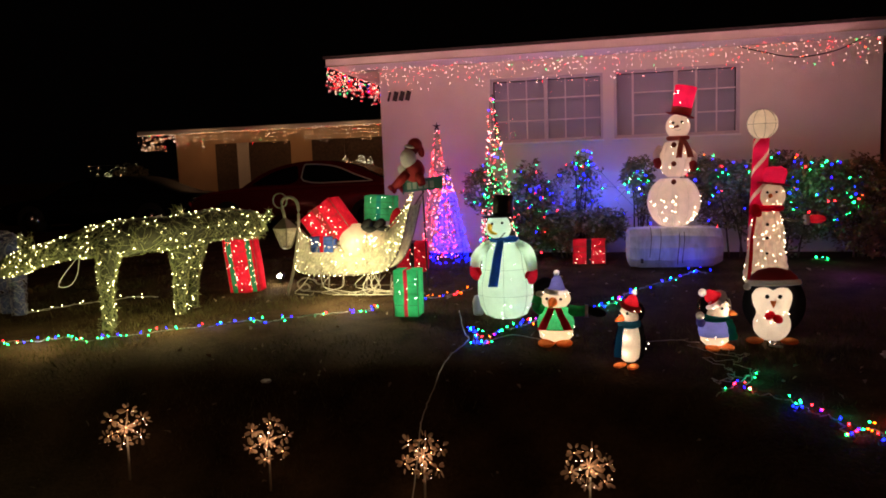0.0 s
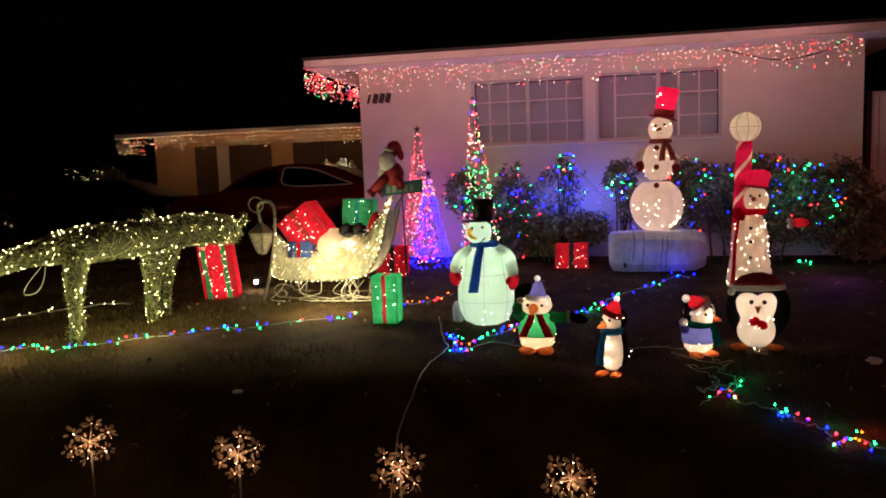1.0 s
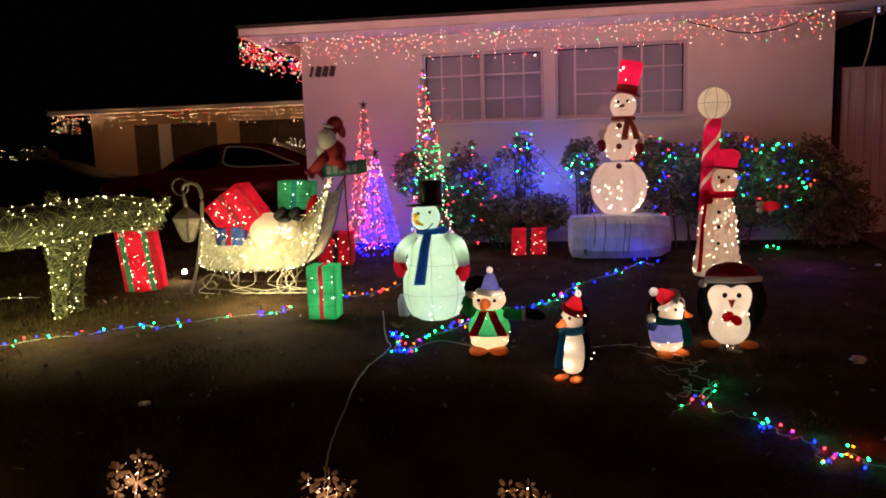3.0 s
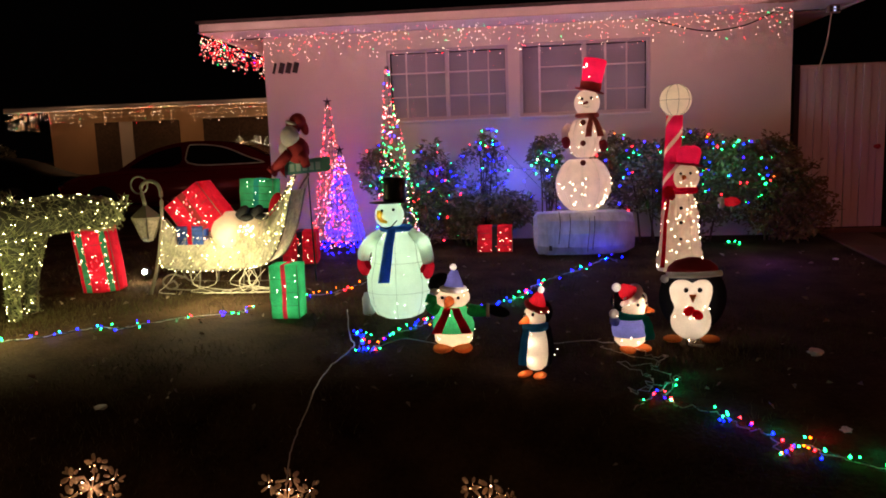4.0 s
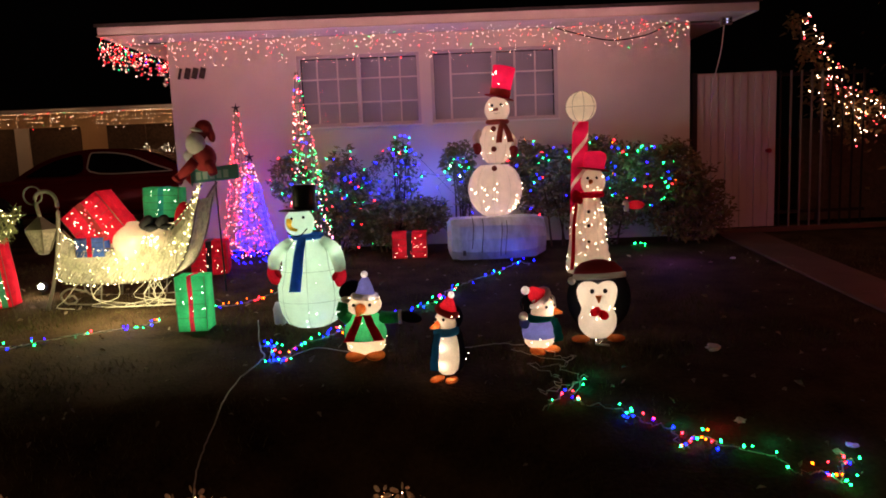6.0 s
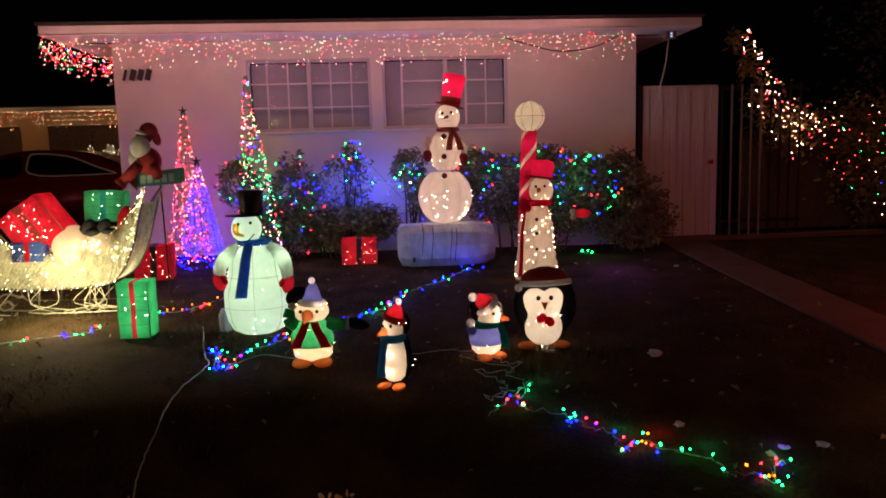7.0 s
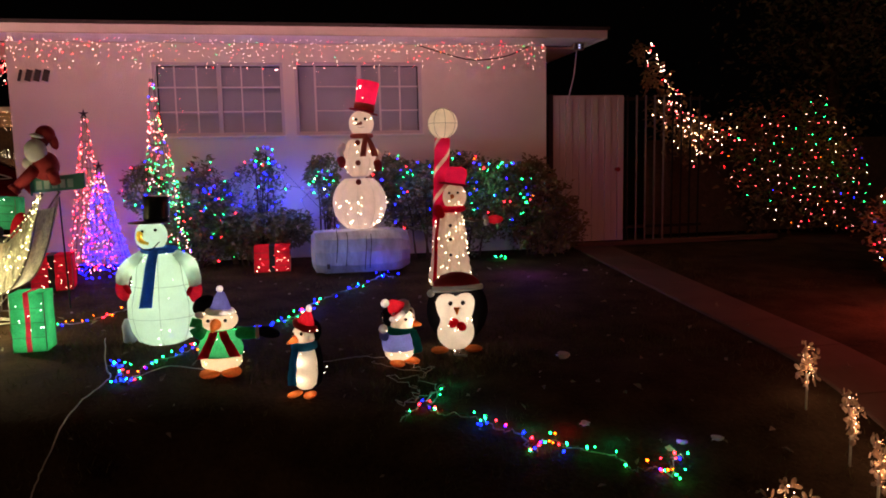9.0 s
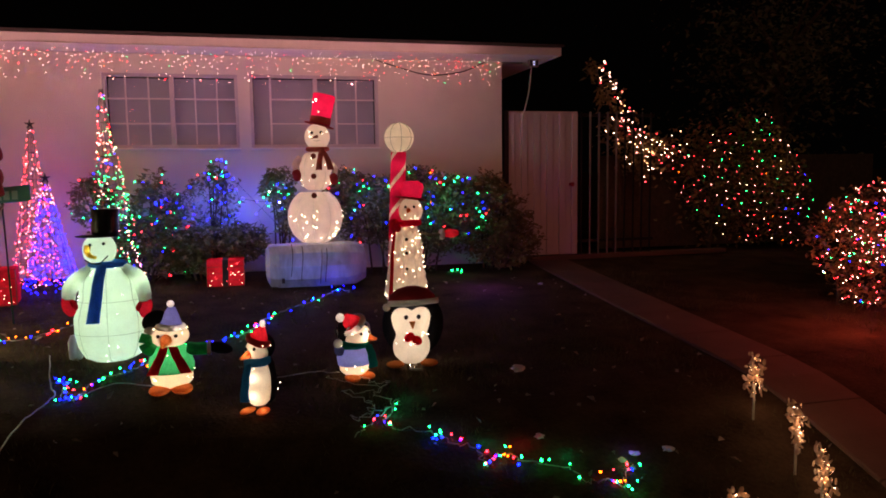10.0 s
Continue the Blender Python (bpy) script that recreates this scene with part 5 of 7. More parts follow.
def sleigh():
    s = thing("sleigh", -2.53, 7.75, label="lit wire sleigh woven with white strands and loaded with gifts", category="sleigh")
    M = s.matrix_basis
    rng = random.Random(61)
    top = smooth_line([(-0.56, 0, 0.66), (-0.46, 0, 0.56), (-0.25, 0, 0.49), (0.0, 0, 0.5), (0.25, 0, 0.58), (0.45, 0, 0.75), (0.58, 0, 0.93), (0.63, 0, 0.99)], 5)
    bot = smooth_line([(-0.6, 0, 0.42), (-0.62, 0, 0.26), (-0.48, 0, 0.2), (-0.2, 0, 0.19), (0.1, 0, 0.2), (0.33, 0, 0.25), (0.48, 0, 0.5), (0.58, 0, 0.86)], 5)
    for side in (-1, 1):
        y = Vector((0, side * 0.21, 0))
        bm = bmesh.new()
        rows = 5
        grid = [[bm.verts.new(a.lerp(b, 0.08 + 0.92 * k / rows) + y + Vector((0, side * 0.04 * math.sin(math.pi * k / rows), 0))) for k in range(rows + 1)] for a, b in zip(top, bot)]
        for c0, c1 in zip(grid, grid[1:]):
            for k in range(rows):
                bm.faces.new((c0[k], c0[k + 1], c1[k + 1], c1[k]))
        part("side_panel", bm, FABRIC_WEAVE, s, "pale translucent woven side")
        bm = bmesh.new()
        off = Vector((0, side * 0.035, 0))
        strands(bm, [p + y + off for p in top], [p + y + off for p in bot], rng, 620 if side < 0 else 120, 0.0026)
        part("weave", bm, RATTAN, s)
        for line in (top, bot):
            bm = bmesh.new()
            tube(bm, [p + y for p in line], 0.009, 6)
            part("rim", bm, WIRE_FRAME, s)
        run = smooth_line([(-0.42, 0, 0.13), (-0.55, 0, 0.16), (-0.63, 0, 0.1), (-0.58, 0, 0.03), (-0.5, 0, 0.05), (-0.53, 0, 0.1), (-0.58, 0, 0.08)], 5)
        bm = bmesh.new()
        tube(bm, [p + y for p in run], 0.009, 6)
        part("runner_curl", bm, WIRE_FRAME, s)
        bm = bmesh.new()
        tube(bm, [p + y for p in smooth_line([(-0.58, 0, 0.03), (-0.3, 0, 0.015), (0.1, 0, 0.015), (0.5, 0, 0.03)], 5)], 0.006, 6)
        part("runner", bm, WIRE_FRAME, s)
        for x in (-0.3, 0.1, 0.35):
            bm = bmesh.new()
            rod(bm, Vector((x, 0, 0.015)) + y, Vector((x + 0.02, 0, 0.19)) + y, 0.008, seg=6)
            part("strut", bm, WIRE_FRAME, s)
    bm = bmesh.new()
    for p0, p1 in zip(bot, bot[1:]):
        vs = [bm.verts.new(p + Vector((0, q, 0.004))) for p, q in ((p0, -0.21), (p0, 0.21), (p1, 0.21), (p1, -0.21))]
        bm.faces.new(vs)
    part("floor_panel", bm, FABRIC_WEAVE, s)
    pts = [p + Vector((rng.uniform(-0.01, 0.01), -0.26, rng.uniform(-0.01, 0.01))) for line in (top, bot) for p in line]
    for _ in range(75):
        i = rng.randrange(len(top))
        f = rng.uniform(0, 1)
        pts.append(top[i].lerp(bot[min(i, len(bot) - 1)], f) + Vector((rng.uniform(-0.02, 0.02), -0.26 - 0.03 * math.sin(math.pi * f), 0)))
    bulbs(s, pts, [(B_CREAM, 4), (B_DIM, 3), (B_WHITE, 1)], 0.0055, rng)
    for k in range(16):
        x0 = rng.uniform(-0.5, 0.5)
        bm = bmesh.new()
        tube(bm, smooth_line([(x0, -0.24, 0.2), (x0 + rng.uniform(-0.1, 0.1), -0.28, 0.08), (x0 + rng.uniform(-0.3, 0.3), -0.3, 0.02), (x0 + rng.uniform(-0.4, 0.4), -0.35, 0.012)], 4), 0.003, 5)
        part("loose_wire", bm, RATTAN, s)
    for x, p in ((-0.35, 0.85), (0.0, 1.2), (0.3, 1.2)):
        inner_lamp("sleigh_glow", M, (x, 0, 0.3), p, (1, 0.86, 0.55), 0.06)
    # lamp added out in front, away from any bulb, to brighten the lawn
    inner_lamp("sleigh_glow", M, (0.05, -0.7, 0.28), 29.0, (1, 0.84, 0.45), 0.08)
    inner_lamp("spot_lamp_beam", Matrix(), (-3.57, 7.93, 0.07), 5.0, (1, 0.85, 0.55), 0.02)
    bz = M.translation.z
    g = gift(-2.72, 7.66, 0.38, 0.3, 0.36, CLOTH_RED, DARK_RED, "red lit gift box tipped over in the sleigh", 40, 0.6, tilt=-35, z=0.47, seed=55)
    gift(-2.33, 7.83, 0.3, 0.2, 0.25, CLOTH_GREEN, CLOTH_TEAL, "green lit gift bag in the sleigh", 8, 0.25, tilt=3, z=0.62, seed=56, name="gift_bag")
    gift(-2.86, 7.56, 0.24, 0.12, 0.16, CLOTH_BLUE, CLOTH_RED, "blue gift box with red ribbon in the sleigh", 2, 0.22, z=0.33, seed=57, col=(0.5, 0.6, 1))
    sack = thing("toy_sack", -2.42, 7.68, bz + 0.38, label="plump glowing cream cloth sack lying in the sleigh", category="sack")
    bm = bmesh.new()
    ell(bm, (-0.12, -0.05, 0.13), (0.17, 0.17, 0.18), u=22, v=14), ell(bm, (0.14, -0.02, 0.15), (0.21, 0.17, 0.14), (0, -8, 0), u=22, v=14)
    for v in bm.verts:
        v.co += v.co.normalized() * 0.02 * noise.noise(v.co * 8)
    part("sack", bm, CLOTH_CREAM, sack)
    inner_lamp("sack_bulb", sack.matrix_basis, (-0.12, -0.05, 0.13), 0.75, (1, 0.82, 0.6), 0.05)
    inner_lamp("sack_bulb", sack.matrix_basis, (0.15, -0.02, 0.13), 0.8, (1, 0.82, 0.6), 0.05)
    bulbs(sack, [(rng.uniform(-0.2, 0.28), -0.19, rng.uniform(0.06, 0.22)) for _ in range(16)], [(B_CREAM, 1)], 0.008, rng)
    boot = thing("black_boots", -2.36, 7.6, bz + 0.62, label="pair of black plush boots lying on the sack", category="boots")
    for dx in (-0.06, 0.07):
        bm = bmesh.new()
        ell(bm, (dx, 0, 0.05), (0.05, 0.05, 0.09), (0, 35, 0)), ell(bm, (dx + 0.06, -0.03, 0.02), (0.07, 0.04, 0.035))
        part("boot", bm, BLACK_FELT, boot)
    st = thing("red_stocking", -2.1, 7.6, bz + 0.55, label="red plush stocking hanging at the sleigh back", category="stocking")
    bm = bmesh.new()
    ell(bm, (0, 0, 0.15), (0.075, 0.05, 0.15), (0, 8, 0)), ell(bm, (-0.05, 0, 0.03), (0.1, 0.05, 0.05))
    part("stocking", bm, CLOTH_RED, st)
    w = thing("wreath", -3.0, 7.75, bz + 0.74, label="small green garland tied to the sleigh front", category="garland")
    part("leaves", leaves([(rng.gauss(0, 0.06), rng.gauss(0, 0.04), rng.gauss(0, 0.07)) for _ in range(160)], rng, 0.05), LEAF, w, smooth=False)
    # lantern on a hooked pole
    ln = thing("hanging_lantern", -3.16, 7.5, label="unlit wire lantern hanging from a curled pole", category="lantern")
    bm = bmesh.new()
    tube(bm, smooth_line([(-0.1, 0, 0.0), (-0.02, 0, 0.25), (0.05, 0, 0.6), (0.07, 0, 0.9), (0.0, 0, 0.99), (-0.1, 0, 0.95), (-0.08, 0, 0.78)], 6), 0.017, 8)
    part("pole", bm, WIRE_FRAME, ln)
    bm = bmesh.new()
    tube(bm, [(-0.13 + 0.075 * math.cos(a), 0.02, 0.96 + 0.075 * math.sin(a)) for a in (6.2832 * k / 20 for k in range(21))], 0.008, 6)
    part("scroll", bm, WIRE_FRAME, ln)
    bm = bmesh.new()
    lathe(bm, [(0.012, 0.79), (0.1, 0.72), (0.14, 0.685), (0.135, 0.665)], 6, c=(-0.08, 0, 0))
    part("cap", bm, WIRE_FRAME, ln, smooth=False)
    for k in range(6):
        a = 6.2832 * k / 6
        bm = bmesh.new()
        rod(bm, (-0.08 + 0.13 * math.cos(a), 0.13 * math.sin(a), 0.67), (-0.08 + 0.06 * math.cos(a), 0.06 * math.sin(a), 0.5), 0.008, seg=6)
        part("bar", bm, WIRE_FRAME, ln)
    bm = bmesh.new()
    lathe(bm, [(0.125, 0.665), (0.055, 0.505)], 6, c=(-0.08, 0, 0))
    part("pane", bm, LANTERN_WEAVE, ln, "pale woven lantern side", smooth=False)
    bm = bmesh.new()
    lathe(bm, [(0.055, 0.5), (0.05, 0.48), (0.02, 0.47)], 6, c=(-0.08, 0, 0))
    part("foot", bm, WIRE_FRAME, ln, smooth=False)
    sp = thing("spot_lamp", -3.6, 8.05, label="small bright spot lamp on a ground stake", category="lamp")
    bm = bmesh.new()
    lathe(bm, [(0.02, 0.0), (0.045, 0.05), (0.05, 0.07)], 14, rot=(60, 0, 30), c=(0.0, 0.03, 0.05))
    part("housing", bm, BLACK_IRON, sp)
    bm = bmesh.new()
    ell(bm, (0.02, -0.03, 0.085), 0.024, u=14, v=10)
    part("lens", bm, lit("spot_lamp_lens", (1, 0.93, 0.75), 25), sp)
    bm = bmesh.new()
    rod(bm, (0, 0.03, -0.02), (0, 0.03, 0.05), 0.008, seg=6)
    part("stake", bm, BLACK_IRON, sp)


sleigh()


def doll_and_sign():
    s = thing("arrow_sign", -1.92, 7.95, label="green arrow sign with pale bars on a leaning post", category="sign")
    bz = land_z(-1.86, 7.95)
    bm = bmesh.new()
    rod(bm, (0.02, 0.03, 0.0), (0.0, 0.03, 1.0), 0.007, seg=8)
    part("post", bm, WIRE_G, s)
    bm = bmesh.new()
    pts = [(-0.26, 0.0), (-0.19, 0.085), (-0.19, 0.06), (0.22, 0.075), (0.22, -0.055), (-0.19, -0.06), (-0.19, -0.085)]
    a = [bm.verts.new((x, -0.012, 1.05 + z + 0.06 * x)) for x, z in pts]
    b = [bm.verts.new((x, 0.012, 1.05 + z + 0.06 * x)) for x, z in pts]
    bm.faces.new(a), bm.faces.new(b[::-1])
    for i in range(len(pts)):
        j = (i + 1) % len(pts)
        bm.faces.new((a[i], b[i], b[j], a[j]))
    bd = part("board", bm, SIGN_GREEN, s, smooth=False)
    bm = bmesh.new()
    tip = [bm.verts.new((x, y, 1.05 + z + 0.06 * x)) for y in (-0.017, -0.013) for x, z in ((-0.255, 0.0), (-0.2, 0.07), (-0.2, -0.07))]
    bm.faces.new(tip[:3]), bm.faces.new(tip[:2:-1])
    for i in range(3):
        bm.faces.new((tip[i], tip[i + 3], tip[(i + 1) % 3 + 3], tip[(i + 1) % 3]))
    part("arrow_tip", bm, RED_FELT, bd, "red arrow tip", smooth=False)
    for i in range(5):
        bm = bmesh.new()
        box(bm, (-0.13 + 0.06 * i, -0.015, 1.05 + 0.06 * (-0.13 + 0.06 * i)), (0.042, 0.004, 0.07))
        part("bar", bm, SIGN_PALE, bd, smooth=False)
    # plain seated doll in red and white
    bm = bmesh.new()
    mi = {}
    def add(i, fn):
        n0 = len(bm.faces)
        fn()
        bm.faces.ensure_lookup_table()
        for f in bm.faces[n0:]:
            f.material_index = i
    add(0, lambda: ell(bm, (0, 0, 0.12), (0.11, 0.1, 0.12)))
    add(1, lambda: ell(bm, (-0.045, -0.05, 0.24), (0.085, 0.07, 0.1)))
    add(1, lambda: ell(bm, (-0.1, -0.03, 0.14), (0.06, 0.05, 0.06)))
    add(2, lambda: ell(bm, (-0.02, 0.0, 0.33), (0.065, 0.065, 0.065)))
    add(0, lambda: ell(bm, (0.015, 0.02, 0.375), (0.075, 0.07, 0.075), (0, 15, 0)))
    add(0, lambda: ell(bm, (0.07, 0.03, 0.32), (0.035, 0.04, 0.07), (0, -15, 0)))
    add(1, lambda: ell(bm, (-0.03, -0.03, 0.36), (0.06, 0.05, 0.02), (0, 15, 0)))
    add(0, lambda: rod(bm, (-0.05, -0.06, 0.1), (-0.2, -0.09, -0.05), 0.05, 0.04))
    add(1, lambda: rod(bm, (-0.2, -0.09, -0.05), (-0.225, -0.095, -0.075), 0.05))
    add(0, lambda: rod(bm, (0.06, -0.05, 0.08), (0.1, -0.09, -0.02), 0.05, 0.04))
    d = single("plush_doll", bm, [DARK_RED, WHITE_FUR, MAROON], "seated plush doll in red with white beard, on the sign", "doll", smooth=True)
    d.matrix_basis = pose(-1.99, 7.93, bz + 1.08)


doll_and_sign()


# ---- wire deer ----
def skin_tube(pts, radii, rng, n, seg=12):
    """A tapered body and points on its surface."""
    bm = bmesh.new()
    pts = [Vector(p) for p in pts]
    rings, surf = [], []
    for i, (p, r) in enumerate(zip(pts, radii)):
        d = (pts[min(i + 1, len(pts) - 1)] - pts[max(i - 1, 0)]).normalized()
        q = d.to_track_quat("Z", "Y").to_matrix()
        rings.append([bm.verts.new(p + q @ Vector((r * math.cos(a), r * math.sin(a), 0))) for a in (6.2832 * k / seg for k in range(seg))])
    for a, b in zip(rings, rings[1:]):
        for k in range(seg):
            bm.faces.new((a[k], a[(k + 1) % seg], b[(k + 1) % seg], b[k]))
    bm.faces.new(rings[0][::-1]), bm.faces.new(rings[-1])
    for _ in range(n):
        t = rng.uniform(0, len(pts) - 1.001)
        i = int(t)
        d = (pts[i + 1] - pts[i]).normalized()
        q = d.to_track_quat("Z", "Y").to_matrix()
        a = rng.uniform(0, 6.283)
        r = radii[i] * (1 - t + i) + radii[i + 1] * (t - i)
        nrm = q @ Vector((math.cos(a), math.sin(a), 0))
        surf.append((pts[i].lerp(pts[i + 1], t - i) + nrm * r, nrm, d))
    return bm, surf


def deer(name, parts_spec, x, y, label, strand, core, palette, seed, bulb_n, br=0.0085):
    s = thing(name, x, y, label=label, category="deer figure")
    rng = random.Random(seed)
    allpts = []
    for nm, pts, radii, n in parts_spec:
        pts2 = smooth_line(pts, 5)
        rr = []
        for i in range(len(pts2)):
            t = i / (len(pts2) - 1) * (len(radii) - 1)
            k = min(int(t), len(radii) - 2)
            rr.append(radii[k] * (1 - t + k) + radii[k + 1] * (t - k))
        bm, surf = skin_tube(pts2, [r * 0.86 for r in rr], rng, int(n * 1.5))
        p = part(nm, bm, core, s)
        bm = bmesh.new()
        for c, nrm, d in surf:
            t = (d * rng.uniform(-1, 1) + nrm.cross(d) * rng.uniform(-1, 1)).normalized()
            h = rng.uniform(0.03, 0.08)
            o = nrm * (0.012 + rng.uniform(0, 0.012))
            tube(bm, [c - t * h + nrm * 0.004, c + o, c + t * h + nrm * 0.004], 0.0018, 3)
        part("strands", bm, strand, p)
        allpts += [(c + nrm * 0.022, nm) for c, nrm, d in [q for q in rng.sample(surf, min(len(surf), int(1.15 * bulb_n * n / 900))) if q[1].y < 0.35 or rng.random() < 0.25]]
    bulbs(s, [p for p, _ in allpts], palette, br, rng)
    return s


DEER_CORE = mat("deer_core", (0.05, 0.052, 0.024), 0.9, var=0.5, scale=20, bump=0.5)
dx, dy = -4.2, 6.05
deer("grazing_deer", [
    ("body", [(-0.18, -0.03, 0.78), (0.05, 0.1, 0.79), (0.28, 0.6, 0.8), (0.5, 1.0, 0.83), (0.68, 1.25, 0.8), (0.74, 1.32, 0.72)], [0.11, 0.17, 0.165, 0.16, 0.15, 0.06], 900),
    ("neck", [(-0.08, 0.0, 0.78), (-0.3, -0.06, 0.74), (-0.55, -0.1, 0.68), (-0.72, -0.12, 0.64)], [0.15, 0.1, 0.085, 0.085], 420),
    ("head", [(-0.66, -0.12, 0.65), (-0.82, -0.14, 0.6), (-0.93, -0.15, 0.56)], [0.095, 0.09, 0.05], 260),
    ("ear", [(-0.68, -0.12, 0.72), (-0.69, -0.12, 0.8), (-0.68, -0.12, 0.84)], [0.04, 0.055, 0.03], 40),
    ("leg", [(0.0, 0.02, 0.72), (-0.02, -0.02, 0.45), (-0.02, -0.04, 0.2), (-0.03, -0.05, 0.0)], [0.12, 0.055, 0.03, 0.026], 230),
    ("leg", [(-0.08, 0.18, 0.72), (-0.13, 0.17, 0.4), (-0.14, 0.17, 0.0)], [0.07, 0.035, 0.022], 90),
    ("leg", [(0.3, 0.62, 0.72), (0.25, 0.68, 0.45), (0.2, 0.7, 0.2), (0.2, 0.7, 0.0)], [0.14, 0.08, 0.042, 0.032], 250),
    ("leg", [(0.34, 0.8, 0.7), (0.25, 0.86, 0.4), (0.2, 0.9, 0.0)], [0.12, 0.065, 0.03], 190),
    ("tail", [(0.72, 1.28, 0.83), (0.78, 1.3, 0.84), (0.85, 1.3, 0.88), (0.87, 1.3, 0.94)], [0.025, 0.03, 0.022, 0.01], 40),
    ("tuft", [(0.3, 0.6, 0.93), (0.31, 0.6, 1.02)], [0.05, 0.02], 30),
], dx, dy, "lit grazing wire deer covered in mossy green strands", MOSS, DEER_CORE, [(B_CREAM, 3), (B_DIM, 2)], 71, 190, 0.0055)
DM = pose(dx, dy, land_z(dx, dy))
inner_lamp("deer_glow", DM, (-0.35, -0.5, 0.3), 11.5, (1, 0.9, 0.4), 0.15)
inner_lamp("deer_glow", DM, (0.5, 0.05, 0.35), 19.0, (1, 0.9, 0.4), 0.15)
# bluish light on the second deer is put into its core and strand colours
BLUE_CORE = mat("blue_deer_core", (0.12, 0.14, 0.3), 0.8, var=0.3, scale=14, bump=0.4)
deer("standing_deer", [
    ("body", [(-0.5, 0.1, 0.62), (-0.15, 0.05, 0.66), (0.05, 0.0, 0.62)], [0.14, 0.16, 0.1], 260),
    ("leg", [(0.02, 0.0, 0.6), (0.03, 0.0, 0.3), (0.02, 0.0, 0.0)], [0.11, 0.07, 0.06], 120),
    ("leg", [(-0.15, 0.06, 0.6), (-0.16, 0.05, 0.3), (-0.16, 0.05, 0.0)], [0.11, 0.07, 0.06], 120),
], -5.62, 6.55, "pale wire deer standing on the grass, bluish light put into its colour", STONE_WRAP, BLUE_CORE, [(B_BLUE, 1), (B_COOL, 1)], 72, 6)
cb = bmesh.new()
tube(cb, smooth_line([(-0.2, -0.12, 0.66), (-0.33, -0.16, 0.5), (-0.36, -0.17, 0.42), (-0.26, -0.16, 0.43), (-0.2, -0.14, 0.52), (-0.18, -0.12, 0.66)], 5), 0.0032, 6)
ob = single("dangling_cord", cb, WIRE_W, "looped white cord hanging from the deer", "cord", smooth=True)
ob.matrix_basis = DM


# ---- cone trees of lights ----
def cone_tree(x, y, h, r, palette_of, n, label, seed, lean=0.0, r_top=0.015, star=False):
    t = thing("light_tree", x, y, label=label, category="light tree", group="cone trees of lights")
    rng = random.Random(seed)
    for k in range(7):
        a = 6.2832 * k / 7
        bm = bmesh.new()
        rod(bm, (r * math.cos(a), r * math.sin(a), 0), (lean + r_top * math.cos(a), r_top * math.sin(a), h), 0.002, seg=5)
        part("rod", bm, WIRE_G, t)
    for k in range(6):
        f = k / 6
        bm = bmesh.new()
        tube(bm, [(lean * f + (r * (1 - f) + r_top * f) * math.cos(a), (r * (1 - f) + r_top * f) * math.sin(a), h * f + 0.01) for a in (6.2832 * i / 24 for i in range(25))], 0.0018, 5)
        part("hoop", bm, WIRE_G, t)
    turns = 11
    bm = bmesh.new()
    wire = []
    for i in range(260):
        f = i / 259
        a = 6.2832 * turns * f
        rr = r * (1 - f) + r_top * f
        wire.append((lean * f + rr * math.cos(a), rr * math.sin(a), h * f + 0.01))
    tube(bm, wire, 0.0011, 4)
    part("light_cord", bm, WIRE_G, t)
    pts = []
    for i in range(n):
        f = 1 - math.sqrt(1 - rng.random() * 0.995) if i % 12 else rng.uniform(0.65, 0.97)
        a = rng.uniform(0, 6.2832)
        rr = (r * (1 - f) + r_top * f) * rng.uniform(0.9, 1.12) + 0.004
        pts.append((lean * f + rr * math.cos(a), rr * math.sin(a), h * f + rng.uniform(-0.01, 0.01) + 0.015, palette_of(f, rng)))
    bulbs(t, pts, [(m, 1) for m in (B_RED, B_PINK, B_ROSE, B_GREEN, B_BLUE, B_PURPLE, B_AMBER)], 0.0068, rng)
    if star:
        bm = bmesh.new()
        for k in range(5):
            a = 6.2832 * k / 5 + 1.57
            rod(bm, (lean, 0, h + 0.02), (lean + 0.05 * math.cos(a), 0, h + 0.02 + 0.05 * math.sin(a)), 0.014, 0.003, 6)
        part("star", bm, DARK_SEAM, t)


cone_tree(-2.13, 9.55, 1.62, 0.22, lambda f, r: r.choices([0, 1, 2], [3, 5, 4])[0], 340, "tall cone tree of red and pink lights", 81, 0.03, star=True)
cone_tree(-1.93, 9.3, 1.1, 0.235, lambda f, r: r.choices([4, 5, 2], [14, 0.8, 0.3])[0] if f < 0.75 else r.choices([1, 2, 5], [2, 3, 2])[0], 430, "small cone tree of blue lights", 82, 0.0, star=True)
cone_tree(-1.3, 9.2, 1.98, 0.24, lambda f, r: r.choices([3, 2, 1], [7, 2, 1])[0] if 0.33 < f < 0.58 else (r.choices([0, 1, 2, 3, 4], [1.2, 3, 5, 3, 0.8])[0] if f > 0.58 else r.choices([1, 2, 3, 4, 0], [3, 5, 3, 1, 1])[0]), 400,
          "tallest cone tree of multicoloured lights", 83, -0.06)


